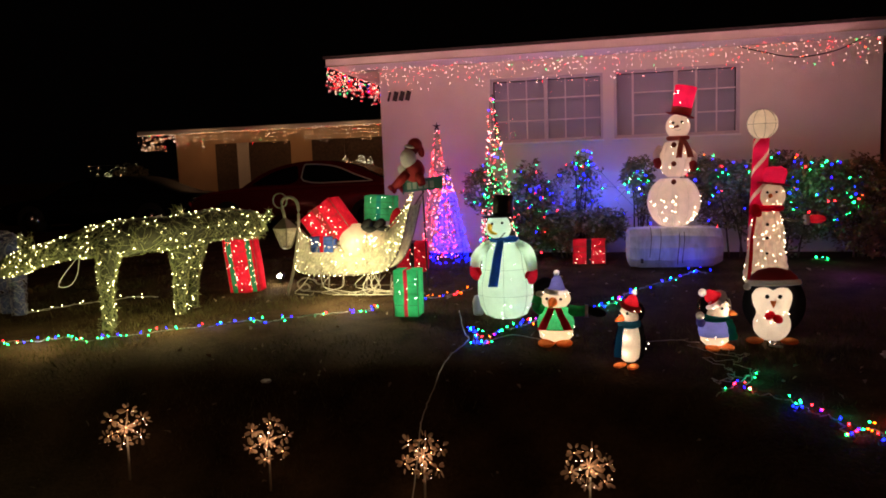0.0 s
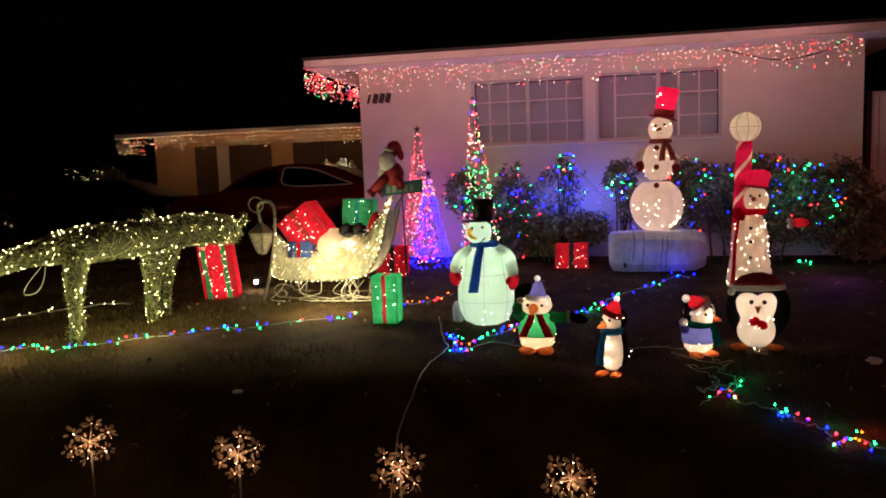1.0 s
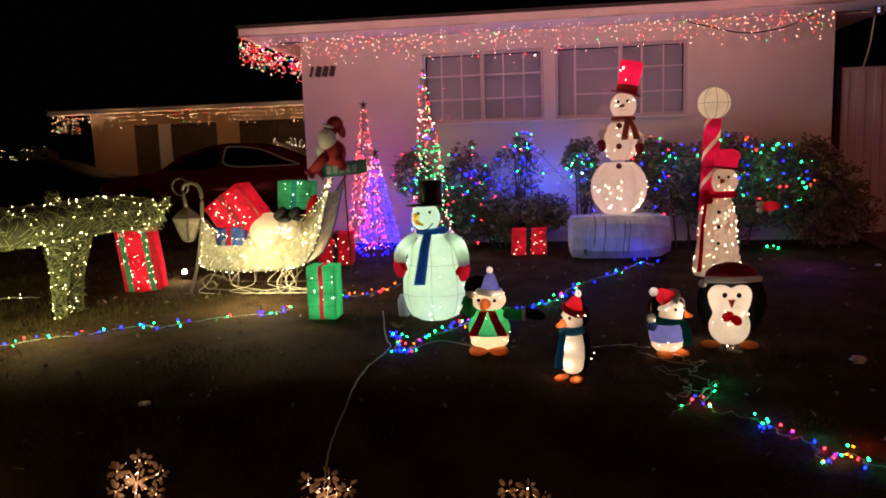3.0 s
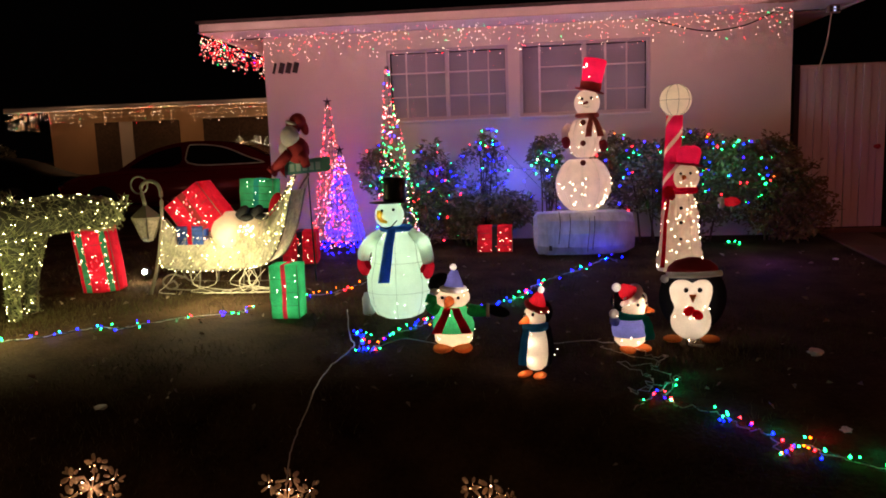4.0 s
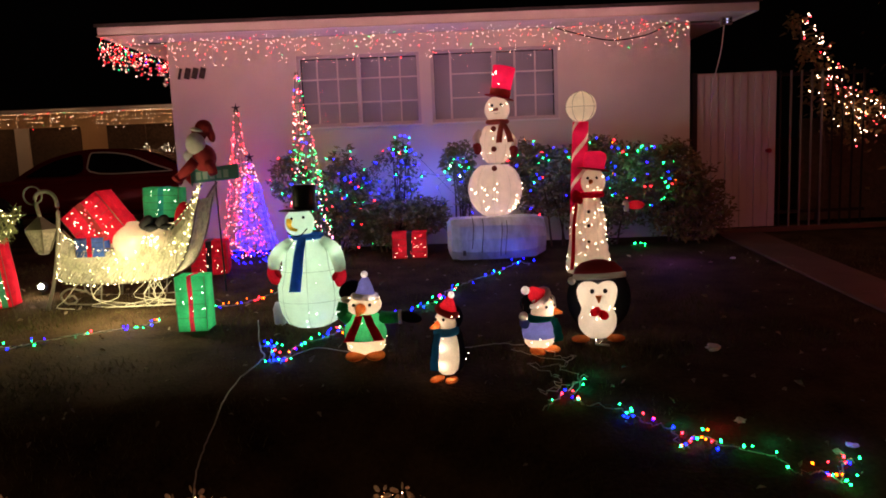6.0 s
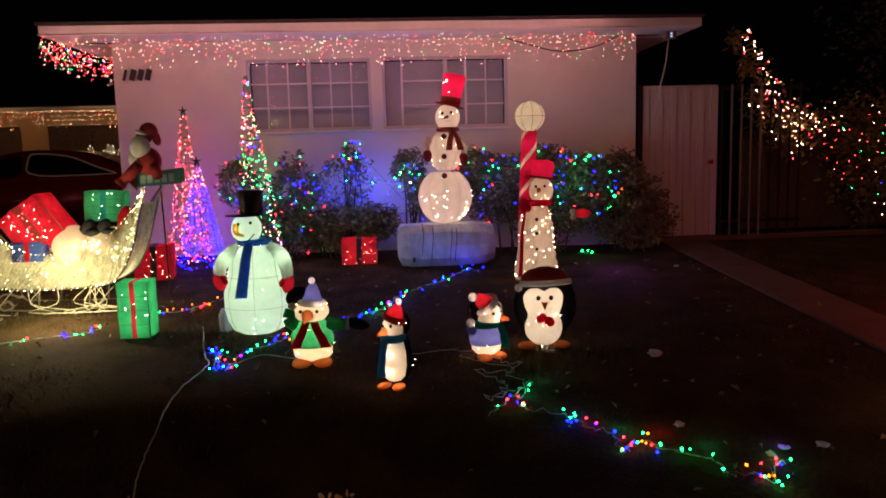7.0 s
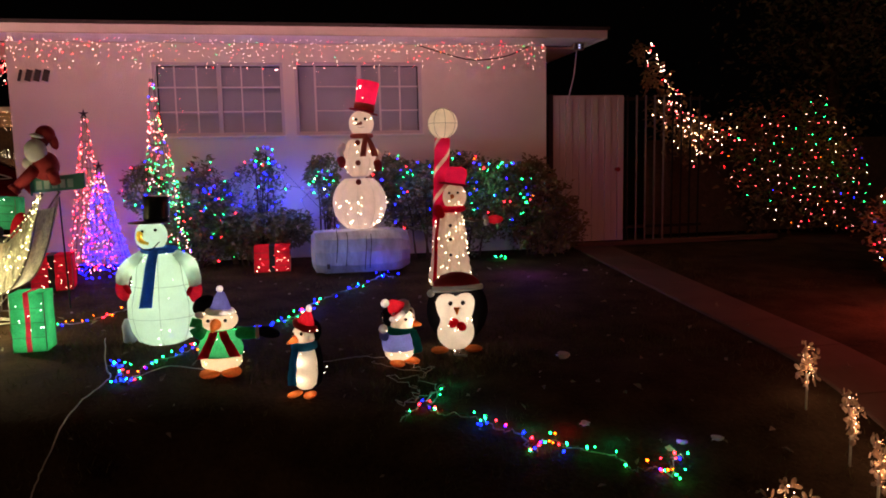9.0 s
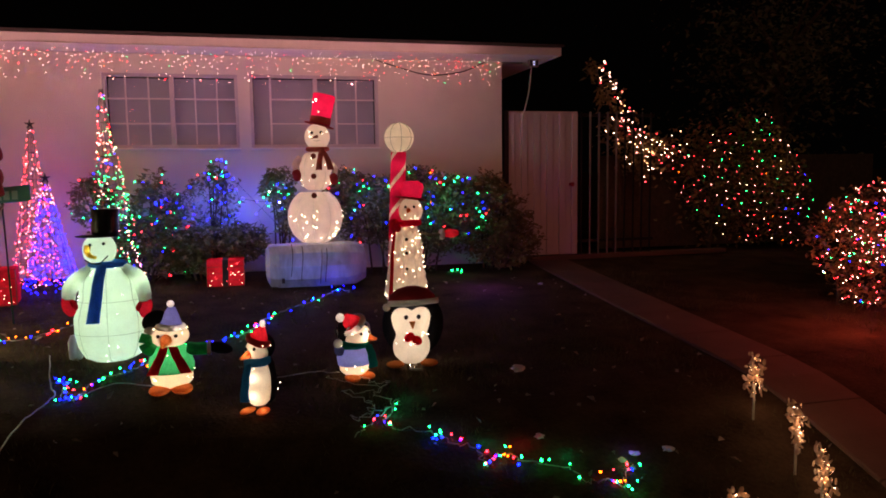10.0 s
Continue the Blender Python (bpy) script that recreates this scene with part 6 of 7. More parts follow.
# ---- shrubs ----
def shrub(x, y, blobs, n, label, seed, size=0.062, leaf=None, stems=7, name="shrub", z=None):
    s = thing(name, x, y, z, label=label, category="shrub", group="shrubs along the wall")
    rng = random.Random(seed)
    pts = []
    vol = [b[1][0] * b[1][1] * b[1][2] for b in blobs]
    for _ in range(int(n * 2.6)):
        c, r = rng.choices(blobs, [v ** 0.66 for v in vol])[0]
        d = Vector((rng.gauss(0, 1), rng.gauss(0, 1), rng.gauss(0, 1))).normalized() * rng.uniform(0.35, 1.0) ** 0.5
        k = 1 + 0.35 * noise.noise(Vector(c) * 3 + d * 2.2)
        if noise.noise(Vector((d.x * r[0] * 7, d.y * r[1] * 7, d.z * r[2] * 7 + seed))) < -0.22:
            continue
        pts.append((c[0] + d.x * r[0] * k, c[1] + d.y * r[1] * k, max(0.02, c[2] + d.z * r[2] * k)))
    for k in range(stems):
        c, r = blobs[k % len(blobs)]
        bm = bmesh.new()
        end = Vector((c[0] + rng.uniform(-0.5, 0.5) * r[0], c[1] + rng.uniform(-0.5, 0.5) * r[1], c[2] + r[2] * rng.uniform(0.2, 0.85)))
        st = Vector((c[0] * 0.6 + rng.uniform(-0.05, 0.05), c[1] * 0.6, 0))
        tube(bm, smooth_line([st, st.lerp(end, 0.5) + Vector((rng.uniform(-0.08, 0.08), rng.uniform(-0.05, 0.05), 0.05)), end], 4), 0.012, 6, 0.35)
        part("stem", bm, BARK, s)
    part("foliage", leaves(pts, rng, size), leaf or LEAF, s, smooth=False)["kind"] = "stuff"
    return s, rng


def string_on(x, y, pts, palette, label, rng, r=0.0105, group="strings of bulbs in the shrubs", z=None, wire=True):
    s = thing("string_lights", x, y, z, label=label, category="string lights", group=group)
    if wire and len(pts) > 3:
        rest, line = list(pts[1:]), [pts[0]]
        while rest:
            q = min(rest, key=lambda p: (Vector(p[:3]) - Vector(line[-1][:3])).length)
            rest.remove(q)
            line.append(q)
        bm = bmesh.new()
        tube(bm, [Vector(p[:3]) + Vector((0, 0.008, 0.0)) for p in line], 0.0022, 4)
        part("cord", bm, WIRE_G, s)
    bulbs(s, pts, palette, r, rng)
    return s


def cloud(rng, blobs, n, front=True):
    out = []
    for _ in range(n):
        c, r = rng.choice(blobs)
        d = Vector((rng.gauss(0, 1), rng.gauss(0, 1), rng.gauss(0, 1))).normalized()
        if front:
            d.y = -abs(d.y)
        out.append((c[0] + d.x * r[0], c[1] + d.y * r[1] * 1.05, max(0.05, c[2] + d.z * r[2])))
    return out


B1 = [((-0.45, 0, 0.75), (0.5, 0.3, 0.4)), ((0.2, 0, 0.6), (0.55, 0.3, 0.5)), ((0.55, 0, 0.75), (0.4, 0.28, 0.35)), ((0.1, 0.05, 0.95), (0.35, 0.22, 0.25)), ((-0.7, 0.05, 0.95), (0.25, 0.2, 0.25))]
s, rng = shrub(1.75, 9.6, B1, 5200, "large leafy shrub against the wall with coloured bulbs", 91)
string_on(1.75, 9.6, cloud(rng, [B1[0], B1[3], B1[4]], 62) + cloud(rng, [B1[2]], 50), MULTI, "multicoloured bulbs tangled in the large shrub", rng)
B2 = [((0.0, 0, 0.55), (0.4, 0.3, 0.55)), ((0.25, 0, 0.35), (0.35, 0.3, 0.35)), ((-0.1, 0.05, 0.9), (0.3, 0.2, 0.28))]
shrub(2.75, 9.65, B2, 2600, "dark brownish shrub beside the gate", 92, leaf=LEAF_DRY)
B3 = [((0, 0, 0.33), (0.48, 0.3, 0.26)), ((-0.25, 0, 0.36), (0.3, 0.25, 0.2)), ((0.3, 0, 0.4), (0.28, 0.25, 0.22))]
s, rng = shrub(-0.4, 9.6, B3, 2300, "low round grey-green shrub behind the red box", 93)
B3b = [((-0.05, 0.1, 0.85), (0.35, 0.12, 0.3)), ((0.05, 0.1, 1.1), (0.15, 0.1, 0.2)), ((-0.5, 0.1, 0.72), (0.2, 0.1, 0.15))]
s, rng = shrub(-0.38, 9.68, B3b, 420, "thin twiggy rose bush with blue bulbs", 94, stems=12, name="rose_bush")
BLUES = [(B_BLUE, 8), (B_PURPLE, 1.5), (B_GREEN, 2.5), (B_RED, 0.6)]
string_on(-0.38, 9.68, cloud(rng, B3b, 60) + [(rng.uniform(-0.75, 0.85), rng.uniform(0.05, 0.25), rng.uniform(0.3, 0.85)) for _ in range(36)], BLUES, "blue and green bulbs strung before the wall", rng)
B4 = [((-0.28, 0, 0.85), (0.22, 0.2, 0.3)), ((0.3, 0.1, 0.75), (0.28, 0.2, 0.4)), ((0.45, 0, 0.4), (0.3, 0.25, 0.35)), ((0.1, 0.1, 0.35), (0.3, 0.25, 0.35))]
s, rng = shrub(-1.3, 9.62, B4, 2400, "tall loose shrub behind the light tree", 95)
string_on(-1.3, 9.62, cloud(rng, [B4[0]], 12) + cloud(rng, [B4[1], B4[2]], 28), [(B_GREEN, 3), (B_RED, 2), (B_BLUE, 2), (B_PINK, 1)], "coloured bulbs tangled in the tall shrub", rng)
B5 = [((0, 0, 1.0), (0.2, 0.18, 0.2)), ((0.1, 0, 0.7), (0.12, 0.12, 0.3))]
s, rng = shrub(0.28, 9.65, B5, 620, "slim shrub behind the tall snowman", 96)
string_on(0.28, 9.65, cloud(rng, [((0.02, 0, 0.88), (0.16, 0.15, 0.14))], 18), [(B_GREEN, 3), (B_BLUE, 2), (B_COOL, 1)], "green and blue bulbs in the slim shrub", rng)
for bx, bz, bp in ((-1.05, 0.6, 2.8), (-0.6, 0.8, 4.0), (-0.1, 0.75, 4.4), (0.3, 0.85, 3.6)):
    inner_lamp("blue_string_glow", Matrix(), (bx, 9.66, bz), bp * 1.4, (0.1, 0.12, 1), 0.15)

far_bush()

# ---- icicle strings on the eave ----
def icicles():
    rng = random.Random(101)
    s = thing("icicle_lights", 0.0, 9.385, 2.415, label="red, pink and white icicle lights along the front eave", category="string lights", group="icicle strings")
    pts, bm = [], bmesh.new()
    rod(bm, (-3.45, 0, 0), (2.8, 0, 0), 0.006, seg=5)
    x = -3.4
    while x < 2.78:
        n = rng.choice([1, 2, 2, 3, 4, 5, 3])
        drop = rng.uniform(0.0, 0.03)
        for k in range(n):
            drop += rng.uniform(0.035, 0.095)
            pts.append((x + rng.uniform(-0.025, 0.025), rng.uniform(-0.015, 0.015), -min(drop, 0.34)))
        tube(bm, [(x, 0, 0), (x + rng.uniform(-0.01, 0.01), 0, -min(drop, 0.34))], 0.0008, 3)
        x += rng.uniform(0.024, 0.05)
    part("cord", bm, WIRE_W, s)
    bulbs(s, pts, [(B_ROSE, 7), (B_WHITE, 4), (B_PINK, 2.2), (B_RED, 1.2), (B_GREEN, 0.5), (B_AMBER, 0.4)], 0.0049, rng)
    s = thing("icicle_lights", -3.44, 11.2, 2.415, label="dense red and white icicle lights along the side eave", category="string lights", group="icicle strings")
    pts, bm = [], bmesh.new()
    rod(bm, (0, -1.8, 0), (0, 1.8, 0), 0.006, seg=5)
    part("cord", bm, WIRE_W, s)
    for _ in range(420):
        y = rng.uniform(-1.8, 1.8)
        pts.append((rng.uniform(-0.03, 0.03), y, -abs(rng.gauss(0.1, 0.09)) - 0.01))
    bulbs(s, pts, [(B_WHITE, 3), (B_ROSE, 4), (B_RED, 3), (B_PINK, 4), (B_BLUE, 0.5), (B_GREEN, 0.7)], 0.005, rng)


icicles()
for k in range(12):
    inner_lamp("icicle_glow", Matrix(), (-3.2 + 0.5 * k, 9.18, 2.24), 2.5, (1, 0.38, 0.37), 0.008)
inner_lamp("icicle_glow", Matrix(), (-3.6, 10.6, 2.2), 2.0, (1, 0.35, 0.35), 0.03)


# ---- strings on the lawn ----
def lawn_string(pts, n, seed, label, palette=MULTI, cord=None, clump=0.04, r=0.0088, wob=0.03, cord_r=0.0028):
    rng = random.Random(seed)
    s = thing("string_lights", pts[0][0], pts[0][1], label=label, category="string lights", group="strings of bulbs on the lawn")
    o = s.matrix_basis.translation
    line = [p - Vector((o.x, o.y, 0)) for p in smooth_line([(x, y, 0) for x, y in pts], 7)]
    def lay(p, up):
        return Vector((p.x, p.y, land_z(p.x + o.x, p.y + o.y) - o.z + up))
    for k in range(2 if n else 1):
        bm = bmesh.new()
        tube(bm, [lay(p + Vector((rng.uniform(-wob, wob), rng.uniform(-wob, wob), 0)), 0.012 + rng.uniform(0, 0.01)) for p in line], cord_r, 5)
        part("cord", bm, cord or (WIRE_W if k == 0 else WIRE_G), s)
    if n:
        out = []
        for i in range(n):
            t = rng.uniform(0, len(line) - 1.001)
            j = int(t)
            out.append(tuple(lay(line[j].lerp(line[j + 1], t - j) + Vector((rng.gauss(0, clump), rng.gauss(0, clump), 0)), rng.uniform(0.015, 0.045))))
        bulbs(s, out, palette, r, rng)
    return s


lawn_string([(-5.5, 5.6), (-5.0, 5.62), (-4.65, 5.68), (-4.47, 5.8), (-4.21, 5.7), (-4.08, 5.86), (-3.91, 5.91), (-3.64, 6.13), (-3.37, 6.26), (-3.14, 6.45), (-2.95, 6.42), (-2.7, 6.63), (-2.45, 6.73), (-2.21, 6.85), (-2.15, 7.0)], 66, 111, "multicoloured bulb string lying along the lawn")
lawn_string([(-1.95, 7.1), (-1.81, 7.32), (-1.59, 7.45), (-1.4, 7.79)], 20, 112, "short red and amber bulb string on the lawn", [(B_RED, 3), (B_AMBER, 3), (B_GREEN, 1), (B_BLUE, 1)])
lawn_string([(-1.18, 6.26), (-1.1, 6.22), (-1.05, 5.92), (-0.98, 5.94), (-0.94, 6.24), (-0.8, 6.36), (-0.7, 6.58), (-0.58, 6.66), (-0.37, 6.92), (-0.25, 7.02), (-0.11, 7.15), (0.0, 7.32), (0.14, 7.68), (0.35, 7.99), (0.58, 8.29), (0.85, 8.74), (0.94, 8.56)], 92, 113, "multicoloured bulb string running between the figures", [(B_RED, 1.6), (B_GREEN, 4.5), (B_BLUE, 7), (B_AMBER, 1), (B_PURPLE, 1.5)])
lawn_string([(0.55, 5.17), (0.67, 5.3), (0.85, 5.51), (0.72, 5.24), (0.93, 5.12), (1.03, 5.02), (1.14, 4.93), (1.16, 4.8), (1.24, 4.86), (1.39, 4.8), (1.56, 4.7), (1.6, 4.6), (1.73, 4.6), (1.79, 4.54), (1.85, 4.65), (1.92, 4.66)], 54, 114, "tangled multicoloured bulb string on bare lawn", [(B_RED, 3), (B_GREEN, 4), (B_BLUE, 3), (B_AMBER, 1.2), (B_PURPLE, 1)], clump=0.03, r=0.0092, wob=0.02)
lawn_string([(0.68, 5.96), (0.76, 5.78), (0.83, 5.82), (0.7, 5.66), (0.54, 5.71), (0.66, 5.52), (0.67, 5.42), (0.59, 5.3), (0.55, 5.36)], 0, 115, "tangle of white unlit light cord on the lawn", cord=WIRE_W, wob=0.025, cord_r=0.0022)
lawn_string([(0.47, 6.0), (0.6, 5.86), (0.78, 5.72), (0.7, 5.6), (0.82, 5.52), (0.72, 5.4), (0.62, 5.36)], 0, 116, "tangle of white unlit light cord on the lawn", cord=WIRE_W, wob=0.025, cord_r=0.0022)
lawn_string([(-1.36, 6.9), (-1.21, 6.28), (-1.12, 6.0), (-1.18, 5.6), (-1.2, 5.22), (-1.24, 5.06), (-1.25, 4.95), (-1.22, 4.6), (-1.15, 3.6), (-1.0, 2.6)], 0, 117, "pale extension cord running across the lawn", cord=WIRE_W, wob=0.004, cord_r=0.0042)
lawn_string([(-1.0, 5.92), (-0.82, 6.16), (-0.57, 6.05)], 0, 118, "pale cord between bulbs and penguin", cord=WIRE_W, wob=0.006)
lawn_string([(0.14, 6.05), (0.37, 6.12), (0.56, 6.08)], 0, 119, "pale cord between two penguins", cord=WIRE_W, wob=0.006)
lawn_string([(-5.6, 6.5), (-5.44, 6.67), (-5.3, 6.9), (-5.06, 7.04), (-4.86, 7.25), (-4.61, 7.28)], 12, 120, "pale cord with few bulbs behind the deer", [(B_CREAM, 1)], cord=WIRE_W, wob=0.03, r=0.006)
lawn_string([(2.18, 9.42), (2.25, 9.4), (2.32, 9.42)], 5, 121, "short green lit strip on the lawn edge", [(B_GREEN, 1)], r=0.012, clump=0.012)
inner_lamp("blue_string_glow", Matrix(), (0.3, 9.3, 0.75), 1.2, (0.2, 0.2, 1), 0.1)
for at, p, c in (((1.25, 9.15, 0.95), 1.0, (0.1, 0.35, 1)), ((2.1, 9.15, 0.8), 1.0, (0.2, 0.9, 0.5)), ((-0.45, 9.15, 0.75), 1.0, (0.25, 0.4, 1)), ((-1.5, 9.0, 0.6), 0.8, (0.5, 1, 0.6)), ((0.45, 8.45, 0.2), 0.7, (0.25, 0.3, 1)), ((-1.9, 8.9, 0.4), 1.6, (0.08, 0.06, 1))):
    inner_lamp("string_glow", Matrix(), at, p * 2.0, c, 0.1)
for gx, gy, p, c in ((-1.0, 6.0, 0.25, (0.1, 0.2, 1)), (-0.8, 6.42, 0.2, (0.02, 0.9, 0.5)), (-0.4, 6.7, 0.3, (0.05, 0.1, 1)), (-0.08, 7.15, 0.3, (0.02, 0.9, 0.5)), (0.15, 7.6, 0.4, (0.05, 0.08, 1)), (0.45, 8.15, 0.4, (0.05, 0.3, 1)), (0.78, 8.65, 0.5, (0.08, 0.08, 1)),
                     (0.78, 5.35, 0.2, (0.0, 1, 0.5)), (0.9, 5.55, 0.12, (0.0, 1, 0.5)), (1.02, 5.12, 0.18, (0.1, 0.15, 1)), (1.2, 4.98, 0.12, (0.0, 1, 0.45)), (1.4, 4.93, 0.12, (1, 0.03, 0.06)), (1.6, 4.8, 0.1, (0.0, 1, 0.45)), (1.88, 4.68, 0.16, (0.0, 1, 0.5)), (1.95, 4.78, 0.1, (0.2, 0.05, 1)),
                     (-4.6, 5.62, 0.2, (0.05, 0.1, 1)), (-4.0, 5.7, 0.15, (0.0, 1, 0.5)), (-3.3, 6.15, 0.2, (0.1, 0.1, 1)), (-2.6, 6.6, 0.15, (0.0, 1, 0.5))):
    inner_lamp("string_glow", Matrix(), (gx, gy, land_z(gx, gy) + 0.06), p * 1.0, c, 0.02)
# added lamp with no bulb string, tints a patch of lawn purple
inner_lamp("purple_patch_fill", Matrix(), (2.3, 8.5, 0.2), 3.6, (0.3, 0.05, 1), 0.1)

# ---- snowflake stake lights ----
def snowflake(x, y, rz, h, label, seed, size=0.112, glow=0.45):
    s = thing("snowflake_light", x, y, None, rz, label=label, category="stake light", group="snowflake stake lights")
    rng = random.Random(seed)
    bm = bmesh.new()
    rod(bm, (0, 0, -0.02), (0.004, 0, h - size * 0.5), 0.0065, seg=8)
    part("stake", bm, RATTAN, s)
    def petal(c, r, turn):
        bm = bmesh.new()
        for k in range(8):
            a = 6.2832 * k / 8 + turn + rng.uniform(-0.3, 0.3)
            p = Vector(c) + Vector((math.cos(a), rng.uniform(-0.6, 0.6), math.sin(a))) * r * rng.uniform(0.45, 0.85)
            f = rng.uniform(0.7, 1.25)
            ell(bm, p, (r * 0.42 * f, r * 0.1, r * 0.2 * f), (rng.uniform(-60, 60), -math.degrees(a), rng.uniform(-60, 60)), u=6, v=4)
        part("petal", bm, CLEAR, s, "clear glittering acrylic blossom", smooth=False)
    petal((0, 0, h), size * 0.5, 0.3)
    pts = [(0, -0.012, h)]
    for k in range(6):
        a = 6.2832 * k / 6 + 0.35
        c = (math.cos(a) * size * 0.88, rng.uniform(-0.025, 0.025), h + math.sin(a) * size * 0.88)
        petal(c, size * 0.43, rng.uniform(0, 3))
        c2 = (math.cos(a) * size * 0.42, -0.008, h + math.sin(a) * size * 0.42)
        pts += [(c[0], c[1] - 0.01, c[2]), c2]
        bm = bmesh.new()
        tube(bm, [(0, 0, h), c], 0.003, 5)
        part("arm", bm, CLEAR, s)
    bulbs(s, pts, [(B_WARM, 2), (B_WHITE, 1)], 0.0042, rng)
    # glints of the acrylic facets put in as tiny glowing specks, not bulbs
    bulbs(s, [(q * math.cos(a), rng.uniform(-0.02, 0.005), h + q * math.sin(a)) for q, a in ((size * 1.15 * rng.random() ** 0.6, rng.uniform(0, 6.28)) for _ in range(30))], [(B_WARM, 3), (B_WHITE, 1)], 0.0018, rng)
    inner_lamp("snowflake_glow", s.matrix_basis, (0, -0.03, h), glow, (1, 0.62, 0.38), 0.05)


for i, (x, y, z, rz) in enumerate([(-3.08, 4.6, -0.43, 38), (-2.11, 4.6, -0.475, 12), (-1.14, 4.6, -0.52, 5), (-0.2, 4.6, -0.535, -8)]):
    snowflake(x, y, rz, z - land_z(x, y), "clear snowflake stake light glowing warm in the grass", 121 + i, size=0.125)
for i, (x, y, z, rz) in enumerate([(2.837, 4.97, -0.092, 68), (2.738, 4.5, -0.228, 64), (2.55, 4.1, -0.285, 62), (1.89, 3.85, -0.3, 5)]):
    snowflake(x, y, rz, z - land_z(x, y), "clear snowflake stake light beside the walk", 131 + i, glow=1.2)

# ---- lit vine and hedge beside the gate ----
VINE = [((4.4, 10.3, 2.4), (0.09, 0.1, 0.14)), ((4.52, 10.27, 2.15), (0.1, 0.12, 0.2)), ((4.68, 10.25, 1.72), (0.17, 0.15, 0.3)), ((4.95, 10.25, 1.42), (0.22, 0.16, 0.26)), ((5.3, 10.25, 1.38), (0.28, 0.16, 0.2)), ((5.1, 10.25, 1.12), (0.15, 0.16, 0.16)),
        ((6.1, 10.35, 1.3), (0.4, 0.15, 0.35)), ((6.8, 10.35, 1.45), (0.35, 0.15, 0.4)), ((6.5, 10.35, 0.7), (0.7, 0.15, 0.5)), ((7.3, 10.35, 0.8), (0.35, 0.15, 0.6))]
NET = [(5.36, 0.97), (5.48, 1.52), (5.77, 1.45), (6.04, 1.72), (6.36, 1.6), (6.86, 1.9), (7.23, 1.5), (7.55, 1.2), (7.7, 0.1), (7.02, 0.03), (6.51, 0.09), (6.21, 0.2), (5.76, 0.52)]


def inside(x, z, poly):
    hit = False
    for (x0, z0), (x1, z1) in zip(poly, poly[1:] + poly[:1]):
        if (z0 > z) != (z1 > z) and x < (x1 - x0) * (z - z0) / (z1 - z0) + x0:
            hit = not hit
    return hit


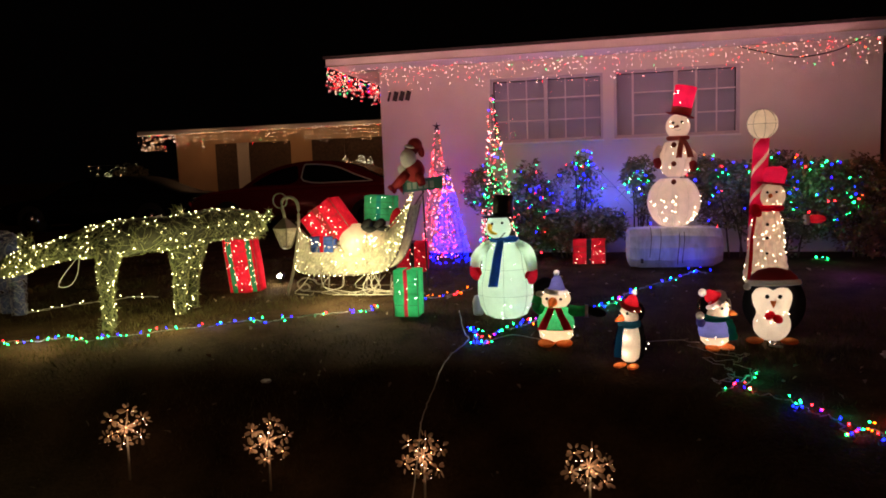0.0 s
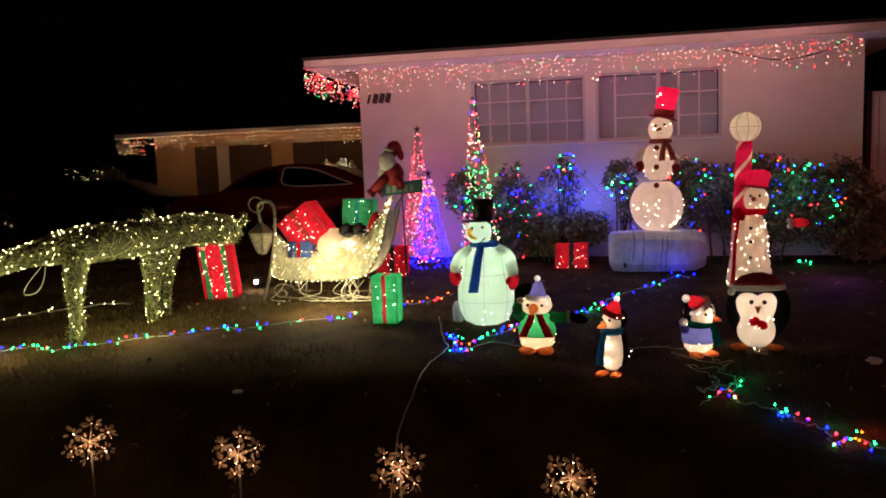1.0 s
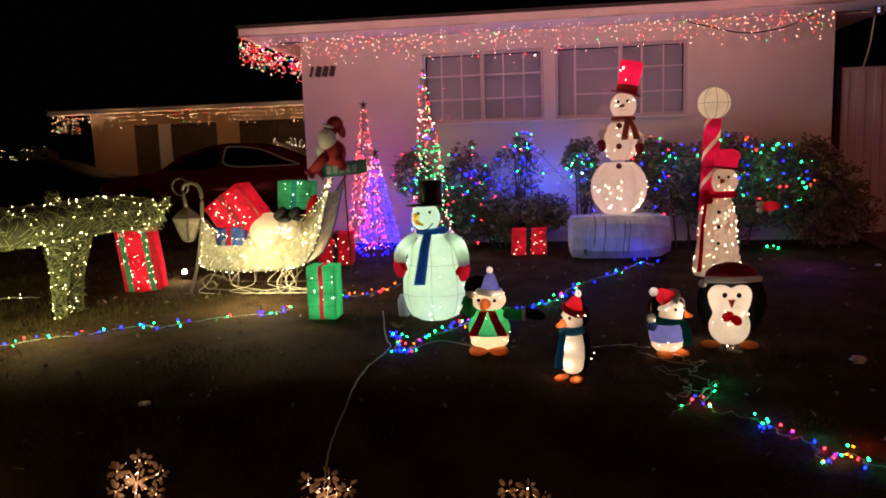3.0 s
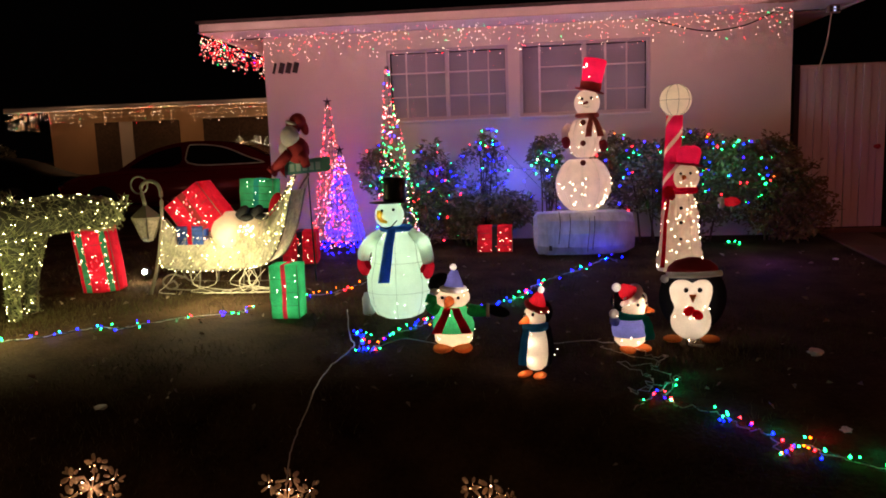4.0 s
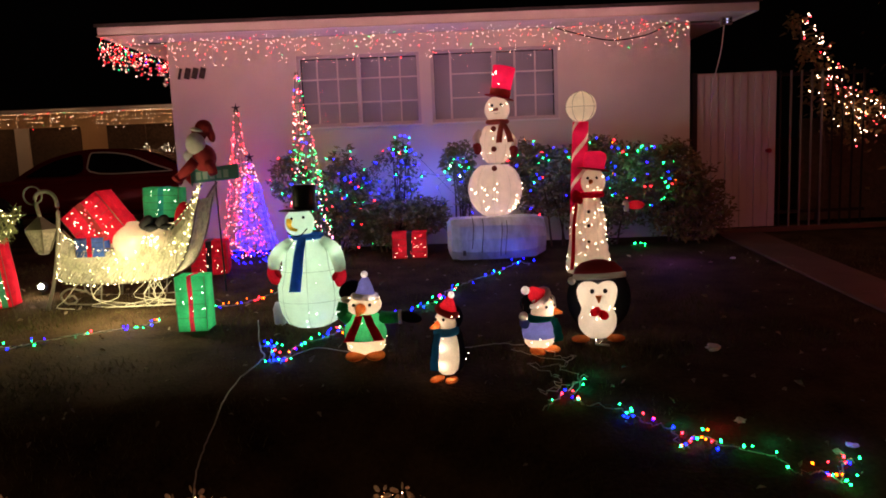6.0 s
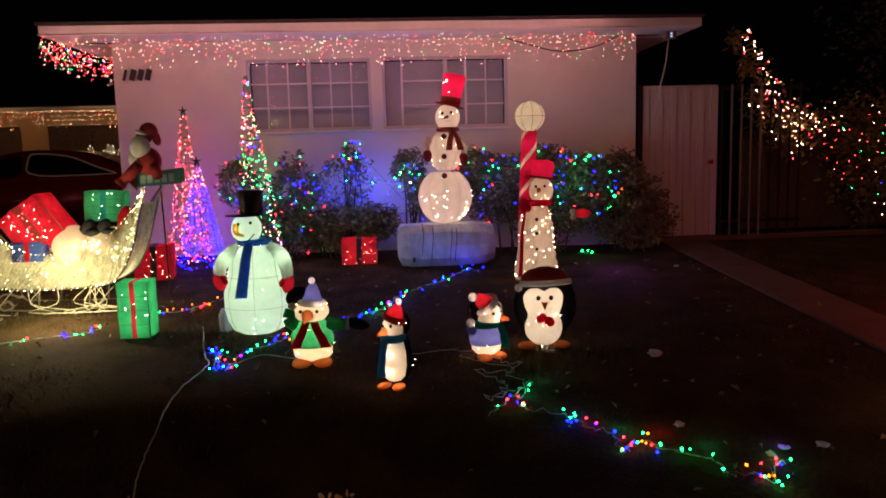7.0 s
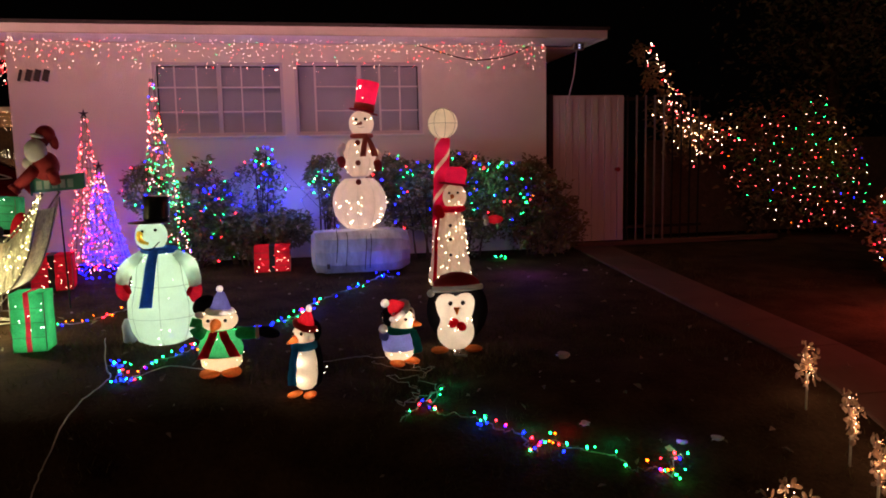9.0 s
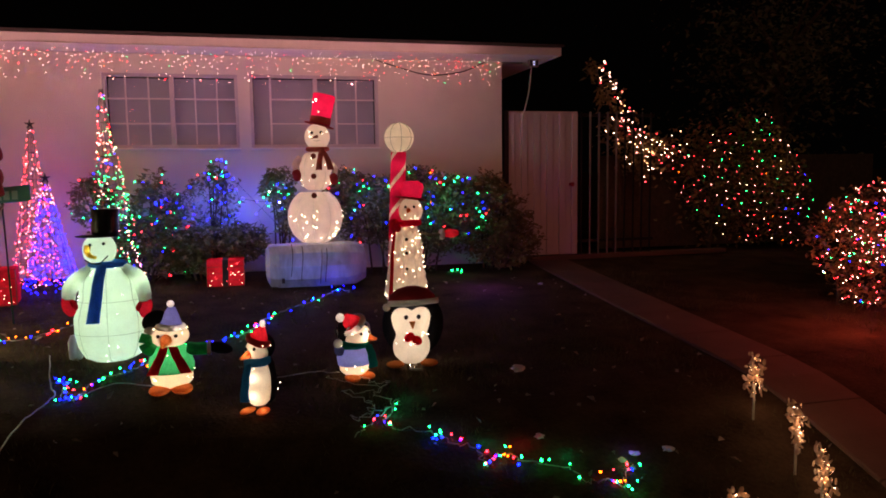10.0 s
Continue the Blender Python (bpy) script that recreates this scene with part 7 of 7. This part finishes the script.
def vine():
    rng = random.Random(141)
    s = thing("vine_hedge", 4.4, 10.5, 0.0, label="straggling vine over a dark hedge hung with net lights", category="hedge")
    off = Vector((4.4, 10.5, 0))
    pts = []
    for c, r in VINE:
        for _ in range(int(900 * r[0] * r[2] / 0.2)):
            d = Vector((rng.gauss(0, 0.55), rng.gauss(0, 0.55), rng.gauss(0, 0.55)))
            pts.append(Vector((c[0] + d.x * r[0], c[1] + d.y * r[1] + 0.06, max(0.03, c[2] + d.z * r[2]))) - off)
    part("foliage", leaves(pts, rng, 0.09), LEAF_DRY, s, smooth=False)["kind"] = "stuff"
    for (c, r), (c2, r2) in zip(VINE, VINE[1:]):
        bm = bmesh.new()
        a, b = Vector(c) - off, Vector(c2) - off
        tube(bm, smooth_line([a, a.lerp(b, 0.5) + Vector((0, 0.05, rng.uniform(-0.1, 0.1))), b], 4), 0.014, 6)
        part("stem", bm, BARK, s)
    for tx in (4.75, 6.2, 7.4):
        bm = bmesh.new()
        tube(bm, smooth_line([Vector((tx, 10.45, 0)) - off, Vector((tx + 0.05, 10.42, 0.7)) - off, Vector((tx - 0.05, 10.35, 1.5)) - off], 4), 0.035, 8, 0.5)
        part("trunk", bm, BARK, s)
    bm = bmesh.new()
    box(bm, (2.6, 0.35, 0.65), (4.6, 0.06, 1.3))
    part("backing_fence", bm, BARK, s, "dark board fence behind the vine", smooth=False)
    warm, mix = [], []
    for (c, r), n in zip(VINE[:6], (9, 12, 34, 36, 22, 12)):
        warm += [tuple(Vector((c[0] + rng.gauss(0, 0.5) * r[0], c[1] - 0.16, c[2] + rng.gauss(0, 0.5) * r[2])) - off) for _ in range(n)]
    for i in range(22):
        for j in range(22):
            a, b = 5.0 + 0.135 * i, 0.0 + 0.115 * j
            x, z = a + 0.045 * j - 0.25 + rng.gauss(0, 0.025), b + 0.03 * math.sin(i * 1.1) - 0.02 * i + 0.2 + rng.gauss(0, 0.02)
            if inside(x, z, NET) and rng.random() < 0.8:
                mix.append(tuple(Vector((x, 10.3 - 0.16 - 0.05 * rng.random(), z)) - off))
    t = thing("string_lights", 4.4, 10.5, 0.0, label="warm white bulbs wound through the vine", category="string lights", group="lights on the vine")
    bulbs(t, warm, [(B_WHITE, 5), (B_WARM, 3), (B_PINK, 2), (B_ROSE, 2), (B_RED, 0.5)], 0.0084, rng)
    t = thing("net_lights", 4.4, 10.5, 0.0, label="red and green net lights spread over the hedge", category="string lights", group="lights on the vine")
    bulbs(t, mix, [(B_RED, 2), (B_PINK, 5), (B_ROSE, 3), (B_GREEN, 2.4), (B_WHITE, 1.5), (B_BLUE, 0.5), (B_AMBER, 0.6)], 0.0072, rng)
    B = [((0.05, 0, 0.62), (0.4, 0.35, 0.38)), ((0.45, 0.1, 0.8), (0.4, 0.3, 0.35)), ((0.3, -0.1, 0.3), (0.42, 0.3, 0.4)), ((0.7, -0.1, 0.4), (0.4, 0.3, 0.45))]
    s, rng2 = shrub(5.35, 7.1, B, 1500, "small shrub wrapped in dense pink and white lights", 142, leaf=LEAF_DRY)
    string_on(5.35, 7.1, cloud(rng2, B, 420), [(B_PINK, 6), (B_ROSE, 4), (B_RED, 2), (B_WHITE, 2), (B_BLUE, 1.2), (B_GREEN, 1)], "dense pink and white bulbs wrapped on a shrub", rng2, r=0.0068, group="lights on the vine")
    inner_lamp("right_side_glow", Matrix(), (5.15, 6.55, 0.6), 2.0, (1, 0.35, 0.35), 0.05)
    # two red lamps added before the shrub, no strings there, to redden the ground
    inner_lamp("right_side_glow", Matrix(), (4.85, 6.2, 0.3), 15.0, (1, 0.1, 0.06), 0.1)
    inner_lamp("right_side_glow", Matrix(), (4.95, 5.5, 0.45), 17.0, (1, 0.11, 0.06), 0.1)
    inner_lamp("right_side_glow", Matrix(), (5.0, 9.95, 1.4), 1.3, (1, 0.55, 0.32), 0.05)
    inner_lamp("right_side_glow", Matrix(), (7.15, 10.0, 1.15), 1.0, (1, 0.6, 0.25), 0.04)
    # dark tree behind
    tr = thing("tree", 8.4, 11.8, 0.0, label="dark leafy tree behind the hedge", category="tree")
    bm = bmesh.new()
    tube(bm, smooth_line([(0, 0, 0), (0.05, 0, 1.0), (-0.05, 0.05, 2.2), (0.05, 0, 3.4)], 5), 0.12, 10, 0.4)
    part("trunk", bm, BARK, tr)
    for k in range(7):
        a = k * 0.9
        bm = bmesh.new()
        tube(bm, smooth_line([(0, 0, 1.6 + 0.2 * k), (0.4 * math.cos(a), 0.4 * math.sin(a), 2.2 + 0.2 * k), (1.0 * math.cos(a), 0.9 * math.sin(a), 2.5 + 0.25 * k)], 4), 0.05, 7, 0.3)
        part("limb", bm, BARK, tr)
    pts = []
    for _ in range(4200):
        c = Vector((rng.gauss(0, 0.75), rng.gauss(0, 0.6), 2.9 + rng.gauss(0, 0.65)))
        if noise.noise(c * 2.1) > -0.12:
            pts.append(c)
    part("crown", leaves(pts, rng, 0.1), LEAF, tr, smooth=False)["kind"] = "stuff"


vine()
